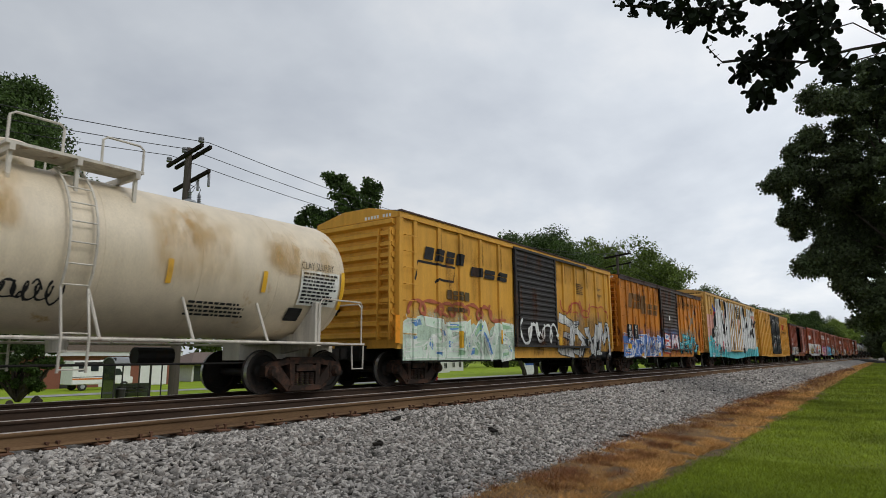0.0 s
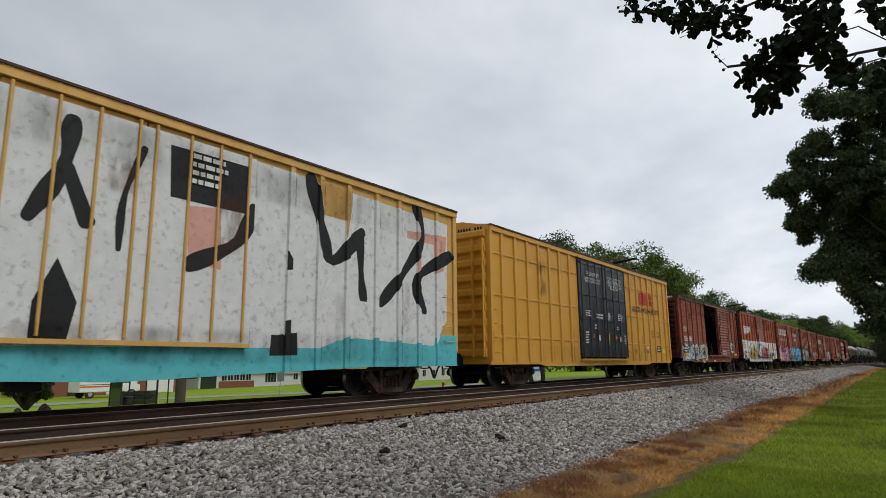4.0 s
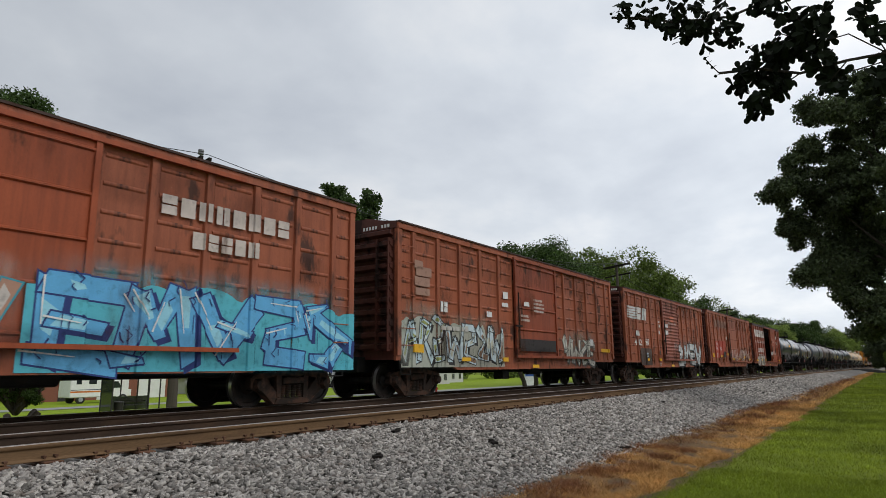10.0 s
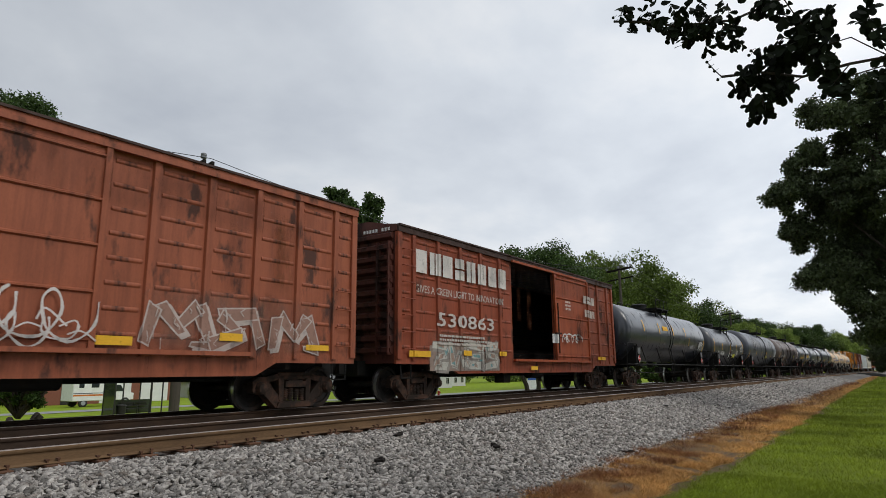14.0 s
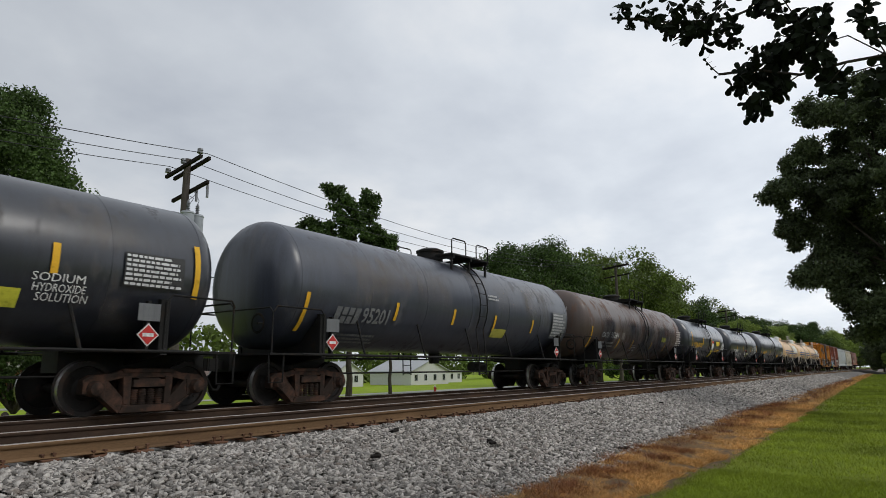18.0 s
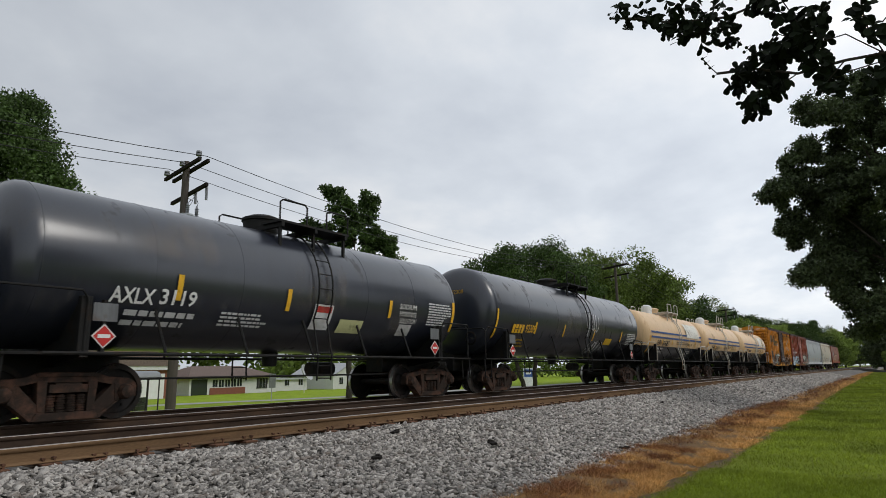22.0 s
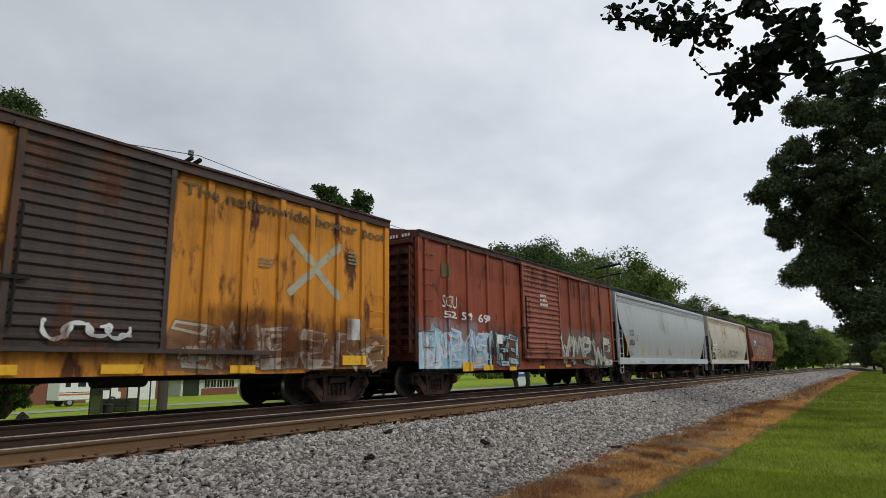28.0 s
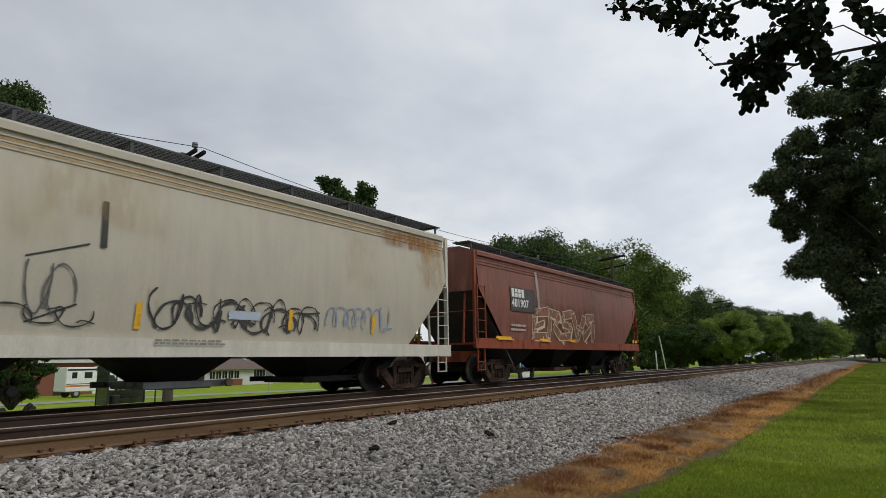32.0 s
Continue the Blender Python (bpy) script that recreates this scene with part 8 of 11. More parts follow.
side.bars(7, 3.60, 2.19, 1.05, 0.55, (0.64, 0.64, 0.64), car, seed=4, lift=0.042)
side.bars(5, 0.41, 2.24, 0.55, 0.42, (0.6, 0.6, 0.6), car, seed=6, lift=0.042)
side.bars(4, 0.49, 1.84, 0.62, 0.27, (0.6, 0.6, 0.6), car, seed=7, lift=0.042)
car, side = CARS[14][:2]
wordmark(side, car, 4, -5.85, 1.81, 0.88, 0.41, (0.16, 0.165, 0.17), 'faded company mark', 0.1, 3, lift=0.036)
side.text('95201', -4.89, 1.85, 0.99, 0.41, (0.20, 0.205, 0.21), car, bold=0.02, lift=0.034)
for x, z0, z1 in ((-6.77, 1.50, 2.46), (-3.64, 1.99, 2.47), (-0.98, 2.02, 2.49), (1.41, 1.95, 2.46), (4.05, 1.99, 2.46),):
    side.patch(x - 0.055, x + 0.055, z0, z1, YELLOW, car, label="yellow reflective strip")
side.patch(1.39, 2.27, 1.71, 2.03, (0.45, 0.42, 0.08), car, 'notice', 'dull yellow notice', lift=0.03)
side.patch(5.64, 6.84, 1.85, 2.86, (0.16, 0.17, 0.18), car, 'data_panel', lift=0.03)
side.bars(8, 5.68, 1.92, 1.10, 0.90, (0.45, 0.45, 0.45), car, seed=3, lift=0.042)
side.bars(3, -5.60, 1.17, 1.97, 0.38, (0.2, 0.2, 0.2), car, seed=8, lift=0.042)
side.bars(2, 0.92, 2.91, 0.68, 0.21, (0.4, 0.4, 0.4), car, seed=9, lift=0.042)
car, side = CARS[15][:2]
side.text('GATX', -5.52, 2.11, 0.88, 0.25, WHITE, car, bold=0.02, lift=0.034)
side.text('95241', -4.47, 2.11, 0.98, 0.29, WHITE, car, bold=0.02, lift=0.034)
for x, z0, z1 in ((-6.77, 1.55, 2.55), (-3.22, 1.59, 2.12), (-1.20, 1.60, 2.12), (1.80, 1.63, 2.09), (4.29, 1.61, 2.10),):
    side.patch(x - 0.055, x + 0.055, z0, z1, YELLOW, car, label="yellow reflective strip")
side.patch(3.35, 4.12, 2.16, 2.42, (0.62, 0.60, 0.06), car, 'notice', 'yellow-green notice', lift=0.03)
side.patch(-3.00, -2.68, 2.09, 2.41, (0.3, 0.27, 0.25), car, 'notice', lift=0.03)
side.bars(2, -5.52, 1.62, 2.03, 0.34, (0.6, 0.57, 0.54), car, seed=3, lift=0.042)
side.bars(4, -1.10, 1.49, 0.61, 0.38, (0.6, 0.57, 0.54), car, seed=4, lift=0.042)
side.bars(7, 6.17, 2.00, 0.99, 0.89, (0.55, 0.52, 0.5), car, seed=5, lift=0.042)
car, side = CARS[16][:2]
side.text('UTLX', -3.95, 2.05, 1.02, 0.33, YELLOW, car, bold=0.02, lift=0.034)
side.text('631803', -2.82, 2.08, 1.02, 0.32, YELLOW, car, bold=0.02, lift=0.034)
for x, z0, z1 in ((-4.36, 2.07, 3.05), (-1.59, 2.29, 2.74), (0.89, 2.26, 2.76), (3.29, 2.33, 2.77),):
    side.patch(x - 0.055, x + 0.055, z0, z1, YELLOW, car, label="yellow reflective strip")
side.patch(0.98, 1.51, 2.00, 2.63, (0.70, 0.70, 0.70), car, 'notice', 'white notice with a red head', lift=0.03)
side.patch(0.98, 1.47, 2.45, 2.60, (0.55, 0.05, 0.04), car, 'notice', lift=0.038)
side.patch(0.87, 1.59, 1.36, 1.94, (0.72, 0.58, 0.06), car, 'notice', lift=0.03)
side.patch(2.29, 3.13, 2.28, 2.61, (0.72, 0.56, 0.04), car, 'notice', lift=0.03)
side.bars(7, 3.79, 2.04, 1.09, 0.56, (0.64, 0.64, 0.64), car, seed=3, lift=0.042)
side.bars(2, -3.59, 1.50, 1.69, 0.31, (0.60, 0.38, 0.03), car, seed=4, lift=0.042)
side.bars(2, 1.93, 1.83, 1.75, 0.23, (0.60, 0.38, 0.03), car, seed=5, lift=0.042)
car, side = CARS[17][:2]
side.text('AXLX', -4.49, 1.94, 0.79, 0.28, WHITE, car, bold=0.02, lift=0.034)
side.text('3119', -3.60, 1.96, 0.72, 0.29, WHITE, car, bold=0.02, lift=0.034)
for x, z0, z1 in ((-3.26, 2.06, 2.53), (-0.68, 2.04, 2.51), (2.71, 2.09, 2.54), (5.58, 1.83, 2.71),):
    side.patch(x - 0.055, x + 0.055, z0, z1, YELLOW, car, label="yellow reflective strip")
side.bars(4, -2.27, 1.60, 1.22, 0.34, (0.62, 0.62, 0.62), car, seed=3, lift=0.042)
side.text('SODIUM', 3.08, 2.36, 0.72, 0.13, WHITE, car, lift=0.034)
side.text('HYDROXIDE', 3.11, 2.17, 0.71, 0.13, WHITE, car, lift=0.034)
side.text('SOLUTION', 3.16, 1.98, 0.71, 0.14, WHITE, car, lift=0.034)
side.patch(0.10, 0.68, 1.65, 2.26, (0.70, 0.70, 0.70), car, 'notice', 'white notice with a red head', lift=0.03)
side.patch(0.17, 0.63, 2.08, 2.22, (0.55, 0.05, 0.04), car, 'notice', lift=0.038)
side.patch(0.99, 1.81, 1.60, 1.96, (0.58, 0.58, 0.30), car, 'notice', 'pale yellow notice', lift=0.03)
side.bars(9, 4.34, 1.98, 1.12, 0.64, (0.64, 0.64, 0.64), car, seed=5, lift=0.042)
side.bars(2, -4.17, 1.48, 1.42, 0.40, (0.6, 0.6, 0.6), car, seed=6, lift=0.042)
side.patch(3.21, 3.73, 1.61, 1.95, (0.5, 0.5, 0.5), car, 'notice', lift=0.03)
car, side = CARS[18][:2]
wordmark(side, car, 4, -5.90, 1.97, 0.87, 0.31, YELLOW, '', 0, 3, lift=0.036)
side.text('92309', -4.95, 2.01, 0.77, 0.30, YELLOW, car, bold=0.02, lift=0.034)
for x, z0, z1 in ((-7.01, 1.73, 2.72), (-4.17, 1.99, 2.43), (-1.72, 1.96, 2.45), (1.38, 1.89, 2.39), (4.76, 1.95, 2.45),):
    side.patch(x - 0.055, x + 0.055, z0, z1, YELLOW, car, label="yellow reflective strip")
side.patch(2.83, 3.65, 1.73, 2.05, (0.75, 0.45, 0.03), car, 'notice', 'orange plate', lift=0.03)
scrawl(side, car, 0.49, 1.74, 2.11, 3.23, (0.60, 0.60, 0.62), 4, 0.022, 5)
scrawl(side, car, 1.37, 2.73, 1.01, 1.97, (0.60, 0.60, 0.62), 5, 0.022, 4)
side.patch(-6.38, -5.91, 1.21, 1.68, (0.22, 0.24, 0.25), car, 'bracket_plate', lift=0.03)
side.bars(3, -5.77, 1.37, 1.25, 0.42, (0.55, 0.35, 0.03), car, seed=3, lift=0.042)
side.bars(7, 5.54, 1.80, 1.27, 0.60, (0.62, 0.62, 0.62), car, seed=5, lift=0.042)
car, side = CARS[19][:2]
side.patch(-5.36, 5.47, 2.62, 2.72, (0.045, 0.09, 0.24), car, "stripe", "blue stripe")
side.patch(-5.36, 5.47, 2.35, 2.45, (0.045, 0.09, 0.24), car, "stripe", "blue stripe")
side.text('SHPX', -4.21, 1.95, 0.84, 0.31, BLACK, car, bold=0.02, lift=0.034)
side.text('206387', -3.18, 1.95, 1.27, 0.31, BLACK, car, bold=0.02, lift=0.034)
for x, z0, z1 in ((-5.48, 1.47, 2.47), (-3.26, 2.02, 2.48), (-1.30, 2.03, 2.48), (2.46, 2.01, 2.41), (4.05, 1.99, 2.41),):
    side.patch(x - 0.055, x + 0.055, z0, z1, YELLOW, car, label="yellow reflective strip")
side.patch(1.88, 4.94, 2.55, 3.48, (0.66, 0.64, 0.58), car, 'white_patch', 'fresh white paint patch', lift=0.03)
side.text('LIMESTONE SLURRY', 1.75, 2.02, 1.50, 0.18, BLACK, car, lift=0.034)
side.bars(2, -4.20, 1.46, 1.72, 0.41, (0.62, 0.6, 0.56), car, seed=3, lift=0.042)
side.bars(6, 1.88, 0.95, 1.48, 0.79, (0.55, 0.53, 0.5), car, seed=5, lift=0.042)
side.bars(2, -0.32, 2.07, 2.50, 0.21, (0.2, 0.16, 0.12), car, seed=6, lift=0.042)
car, side = CARS[20][:2]
side.patch(-5.36, 5.47, 2.62, 2.72, (0.045, 0.09, 0.24), car, "stripe", "blue stripe")
side.patch(-5.36, 5.47, 2.35, 2.45, (0.045, 0.09, 0.24), car, "stripe", "blue stripe")
side.text('SHPX', -4.21, 1.95, 0.84, 0.31, BLACK, car, bold=0.02, lift=0.034)
side.text('204114', -3.18, 1.95, 1.27, 0.31, BLACK, car, bold=0.02, lift=0.034)
for x, z0, z1 in ((-5.48, 1.47, 2.47), (-3.26, 2.02, 2.48), (-1.30, 2.03, 2.48), (2.46, 2.01, 2.41), (4.05, 1.99, 2.41),):
    side.patch(x - 0.055, x + 0.055, z0, z1, YELLOW, car, label="yellow reflective strip")
side.text('LIMESTONE SLURRY', 2.40, 2.02, 1.59, 0.20, BLACK, car, lift=0.034)
side.bars(2, -4.20, 1.46, 1.72, 0.41, (0.62, 0.6, 0.56), car, seed=3, lift=0.042)
side.bars(6, 1.88, 0.95, 1.48, 0.79, (0.55, 0.53, 0.5), car, seed=5, lift=0.042)
side.bars(2, -0.32, 2.07, 2.50, 0.21, (0.2, 0.16, 0.12), car, seed=6, lift=0.042)
car, side = CARS[21][:2]
side.patch(-5.36, 5.47, 2.62, 2.72, (0.045, 0.09, 0.24), car, "stripe", "blue stripe")
side.patch(-5.36, 5.47, 2.35, 2.45, (0.045, 0.09, 0.24), car, "stripe", "blue stripe")
side.text('SHPX', -4.21, 1.95, 0.84, 0.31, BLACK, car, bold=0.02, lift=0.034)
side.bars(1, -3.18, 1.95, 1.27, 0.31, BLACK, car, seed=1, lift=0.042)
for x, z0, z1 in ((-5.48, 1.47, 2.47), (-3.26, 2.02, 2.48), (-1.30, 2.03, 2.48), (2.46, 2.01, 2.41), (4.05, 1.99, 2.41),):
    side.patch(x - 0.055, x + 0.055, z0, z1, YELLOW, car, label="yellow reflective strip")
side.patch(1.88, 4.94, 2.55, 3.48, (0.66, 0.64, 0.58), car, 'white_patch', 'fresh white paint patch', lift=0.03)
side.text('LIMESTONE SLURRY', 2.40, 2.02, 1.59, 0.20, BLACK, car, lift=0.034)
side.bars(2, -4.20, 1.46, 1.72, 0.41, (0.62, 0.6, 0.56), car, seed=3, lift=0.042)
side.bars(6, 1.88, 0.95, 1.48, 0.79, (0.55, 0.53, 0.5), car, seed=5, lift=0.042)
side.bars(2, -0.32, 2.07, 2.50, 0.21, (0.2, 0.16, 0.12), car, seed=6, lift=0.042)

# rust-eaten orange boxcar
car, side = CARS[22][:2]
wordmark(side, car, 4, -6.71, 3.23, 2.50, 0.68, (0.17, 0.115, 0.055), 'grey painted-out company mark', 0.3, 3, lift=0.036)
wordmark(side, car, 3, -4.84, 2.87, 2.17, 0.55, (0.17, 0.115, 0.055), '', 0.3, 3, lift=0.036)
side.patch(-6.81, -5.52, 1.68, 2.31, (0.10, 0.085, 0.07), car, 'number_panel', 'dark number panel', lift=0.03)
side.text('OX', -6.22, 2.06, 0.58, 0.25, (0.45, 0.43, 0.40), car, lift=0.034)
graffiti(side, car, -6.62, -4.57, 0.80, 1.81, 3, ((0.50, 0.58, 0.58), (0.40, 0.26, 0.14), (0.55, 0.50, 0.42)), (0.16, 0.10, 0.06), (0.38, 0.30, 0.20), None, 45, 0.22, 'faded pale graffiti', 0)
graffiti(side, car, -4.53, -1.97, 0.80, 2.04, 3, ((0.48, 0.60, 0.60), (0.35, 0.20, 0.09), (0.52, 0.48, 0.36)), (0.10, 0.10, 0.09), None, None, 46, 0.2, 'faded pale blue graffiti', 0)
graffiti(side, car, 1.69, 7.54, 0.80, 1.71, 6, ((0.50, 0.45, 0.38), (0.28, 0.15, 0.08)), (0.22, 0.12, 0.06), (0.27, 0.13, 0.06), None, 47, 0.16, 'worn pale graffiti', 0)
bm = bmesh.new()
stroke(bm, [(4.40, 3.68), (5.88, 2.46)], 0.09, 0.005)
stroke(bm, [(4.40, 2.46), (5.88, 3.68)], 0.09, 0.006)
side.put("emblem", bm, flat_paint((0.40, 0.36, 0.26)), car, "pale crossed emblem")
side.text('The nationwide boxcar pool', 1.71, 3.99, 5.82, 0.32, (0.13, 0.09, 0.05), car, bold=0.01, lift=0.034)
side.patch(-4.40, -3.85, 0.85, 0.97, YELLOW, car, lift=0.06)
side.patch(-1.44, -0.75, 0.76, 0.91, YELLOW, car, lift=0.06)
side.patch(0.45, 1.16, 0.76, 0.91, YELLOW, car, lift=0.06)
side.patch(2.91, 3.51, 0.74, 0.89, YELLOW, car, lift=0.06)
side.patch(6.01, 6.82, 0.89, 1.11, YELLOW, car, lift=0.06)
side.patch(-2.43, -2.14, 2.85, 3.27, (0.58, 0.60, 0.58), car, 'ticket', lift=0.03)
side.patch(-2.45, -2.19, 2.46, 2.62, (0.58, 0.60, 0.58), car, 'ticket', lift=0.03)
side.patch(6.20, 6.65, 1.48, 1.99, (0.58, 0.60, 0.58), car, 'ticket', lift=0.03)
scrawl(side, car, -0.48, 0.80, 1.28, 1.60, (0.66, 0.66, 0.66), 4, 0.035, 4)
side.bars(3, 3.52, 2.91, 0.44, 0.22, (0.25, 0.2, 0.13), car, seed=3, lift=0.042)
side.bars(4, 6.19, 3.29, 0.46, 0.35, (0.25, 0.2, 0.13), car, seed=4, lift=0.042)

# dark oxide-red boxcar with pale blue graffiti
car, side = CARS[23][:2]
side.text('SOU', -6.53, 2.55, 0.77, 0.37, WHITE, car, lift=0.034)
side.text('52', -6.47, 2.25, 0.69, 0.21, WHITE, car, bold=0.02, lift=0.034)
side.text('59', -5.51, 2.23, 0.63, 0.25, WHITE, car, bold=0.02, lift=0.034)
side.text('69', -4.55, 2.21, 0.66, 0.27, WHITE, car, bold=0.02, lift=0.034)
graffiti(side, car, -7.65, -4.00, 0.78, 2.01, 5, ((0.36, 0.55, 0.68), (0.20, 0.36, 0.60), (0.60, 0.46, 0.46)), (0.60, 0.64, 0.66), (0.32, 0.50, 0.58), (0.5, 0.1, 0.1), 48, 0.24, 'pale blue graffiti', 0)
graffiti(side, car, -3.91, -1.94, 0.78, 2.06, 3, ((0.40, 0.55, 0.55), (0.10, 0.12, 0.14)), (0.04, 0.04, 0.05), None, None, 49, 0.2, 'teal and black graffiti', 0)
graffiti(side, car, 1.61, 7.41, 0.78, 2.14, 5, ((0.60, 0.58, 0.50), (0.45, 0.40, 0.18), (0.35, 0.45, 0.45)), (0.12, 0.09, 0.07), None, WHITE, 50, 0.2, 'white and yellow graffiti', 0)
side.patch(-5.55, -5.05, 0.69, 0.96, YELLOW, car, lift=0.06)
side.patch(-4.34, -3.83, 0.71, 0.88, YELLOW, car, lift=0.06)
side.patch(-2.72, -2.15, 0.69, 0.82, YELLOW, car, lift=0.06)
side.patch(-0.37, 0.09, 0.74, 0.84, YELLOW, car, lift=0.06)
side.patch(2.01, 2.52, 0.77, 0.88, YELLOW, car, lift=0.06)
side.patch(-3.43, -3.05, 1.57, 1.87, (0.70, 0.70, 0.70), car, 'ticket', lift=0.06)
side.patch(-6.56, -6.18, 3.46, 3.88, (0.13, 0.10, 0.05), car, 'stain_patch', lift=0.03)
side.bars(3, -0.27, 3.02, 0.67, 0.52, (0.6, 0.55, 0.52), car, seed=3, lift=0.042)

# pale grey hopper
car, side = CARS[24][:2]
side.text('UTCX', -7.77, 2.31, 0.74, 0.31, (0.03, 0.03, 0.03), car, bold=0.02, lift=0.034)
side.text('53126', -7.79, 1.84, 0.86, 0.29, (0.03, 0.03, 0.03), car, bold=0.02, lift=0.034)
for x, z0, z1 in ((-8.09, 1.32, 2.29), (-5.48, 1.32, 1.78), (-2.75, 1.39, 1.81), (-0.46, 1.39, 1.85), (2.89, 1.38, 1.86), (5.04, 1.42, 1.85), (7.84, 1.42, 2.34),):
    side.patch(x - 0.055, x + 0.055, z0, z1, YELLOW, car, label="yellow reflective strip")
side.bars(2, -7.87, 1.33, 0.87, 0.22, (0.25, 0.25, 0.25), car, seed=3, lift=0.042)
side.patch(-6.56, -6.28, 2.11, 2.37, (0.2, 0.2, 0.2), car, 'notice', lift=0.03)
side.patch(-6.54, -6.30, 2.14, 2.35, (0.46, 0.48, 0.48), car, 'notice', lift=0.038)
side.bars(2, -6.40, 0.95, 0.99, 0.09, (0.2, 0.2, 0.2), car, seed=4, lift=0.042)
side.bars(2, -2.47, 0.97, 1.00, 0.10, (0.2, 0.2, 0.2), car, seed=5, lift=0.042)
side.bars(4, -0.36, 1.42, 0.48, 0.28, (0.25, 0.25, 0.25), car, seed=6, lift=0.042)
# flat strips: the shade of the eave's grooves is put into their grey
for z in (4.02, 4.10, 4.18):
    side.patch(-9.1, 9.1, z, z + 0.035, (0.26, 0.27, 0.28), car, "pressed_groove", "groove painted as a darker grey strip", 0.006)

# beige hopper
car, side = CARS[25][:2]
side.patch(-6.99, -5.77, 2.24, 2.61, (0.68, 0.68, 0.66), car, 'number_panel', 'white number panel', lift=0.03)
side.patch(-7.10, -5.94, 1.74, 2.13, (0.68, 0.68, 0.66), car, 'number_panel', lift=0.03)
side.text('MQRX', -6.89, 2.33, 0.99, 0.23, (0.02, 0.02, 0.02), car, lift=0.034)
side.text('80057', -6.96, 1.83, 0.94, 0.22, (0.02, 0.02, 0.02), car, bold=0.02, lift=0.034)
for x, z0, z1 in ((-7.22, 1.35, 2.26), (-4.40, 1.34, 1.79), (-1.68, 1.37, 1.82), (1.70, 1.45, 1.89), (4.38, 1.45, 1.90),):
    side.patch(x - 0.055, x + 0.055, z0, z1, YELLOW, car, label="yellow reflective strip")
scrawl(side, car, -4.34, -2.47, 1.30, 1.75, (0.05, 0.05, 0.05), 4, 0.016, 4)
scrawl(side, car, -1.40, 2.42, 1.32, 2.10, (0.04, 0.04, 0.04), 5, 0.018, 9)
scrawl(side, car, -1.30, 2.30, 1.36, 1.95, (0.06, 0.06, 0.06), 12, 0.028, 6)
scrawl(side, car, 2.76, 4.96, 1.47, 2.12, (0.24, 0.32, 0.45), 6, 0.016, 7)
paint_lines(side, car, (0.05, 0.05, 0.05), ((0.012, ((-5.0, 2.9), (-5.3, 1.9), (-5.2, 1.5))), (0.016, ((-5.4, 1.98), (-4.5, 1.98))), (0.05, ((-4.5, 1.95), (-4.2, 1.6), (-4.0, 1.4))), (0.02, ((-5.2, 1.40), (-4.6, 1.9))), (0.014, ((-3.5, 2.40), (-2.6, 2.70))), (0.014, ((-3.4, 1.42), (-2.7, 1.72)))), label='black sprayed slashes')
scrawl(side, car, -3.46, -2.81, 1.33, 2.44, (0.12, 0.12, 0.12), 7, 0.015, 2)
side.patch(-2.43, -2.33, 2.67, 3.46, (0.05, 0.05, 0.05), car, 'scrape', 'long dark scrape', lift=0.03)
side.patch(0.13, 0.89, 1.62, 1.79, (0.45, 0.52, 0.60), car, 'ticket', lift=0.03)
side.bars(2, -7.10, 1.35, 1.04, 0.28, (0.25, 0.24, 0.2), car, seed=3, lift=0.042)
side.bars(2, -5.39, 1.11, 1.06, 0.11, (0.25, 0.24, 0.2), car, seed=4, lift=0.042)
side.bars(2, -1.38, 1.10, 1.50, 0.12, (0.25, 0.24, 0.2), car, seed=5, lift=0.042)
side.patch(-4.43, -4.17, 2.09, 2.33, (0.3, 0.3, 0.27), car, 'notice', lift=0.03)
for z in (4.0, 4.12):
    side.patch(-7.4, 7.4, z, z + 0.06, (0.36, 0.25, 0.13), car, "pressed_groove", "rust-stained pressed groove", 0.006)

# red hopper
car, side = CARS[26][:2]
side.patch(-5.63, -3.77, 2.44, 3.28, (0.085, 0.07, 0.068), car, 'number_panel', 'dark number panel', lift=0.03)
wordmark(side, car, 4, -5.55, 2.93, 0.97, 0.30, WHITE, '', 0, 3, lift=0.036)
side.text('481907', -5.58, 2.58, 1.27, 0.29, WHITE, car, bold=0.02, lift=0.034)
graffiti(side, car, -3.97, 1.99, 1.37, 2.70, 5, ((0.26, 0.11, 0.08),), (0.62, 0.58, 0.40), None, None, 51, 0.15, 'white and yellow outline graffiti', 0)
side.patch(-6.58, -5.54, 1.42, 1.55, YELLOW, car, lift=0.05)
side.patch(-3.38, -2.66, 1.41, 1.53, YELLOW, car, lift=0.05)
side.patch(-0.83, -0.09, 1.43, 1.55, YELLOW, car, lift=0.05)
side.patch(7.04, 7.93, 1.52, 1.66, YELLOW, car, lift=0.05)
side.patch(-3.58, -3.39, 2.62, 4.00, (0.42, 0.33, 0.30), car, 'streak', 'pale paint streak', lift=0.03)
side.bars(2, -5.59, 1.73, 1.35, 0.29, (0.5, 0.42, 0.38), car, seed=3, lift=0.042)

# horizontal rails across the tall yellow boxcar's panels
car, side, X = CARS[4]
for z in PANEL_RAILS:
    for a, b in ((0.01, 0.355), (0.645, 0.99)):
        bm = bmesh.new()
        box(bm, X(a), X(b), -1.535, -1.49, z - 0.035, z + 0.035)
        part("panel_rail", bm, TTX_YELLOW, car, bevel=0.008)


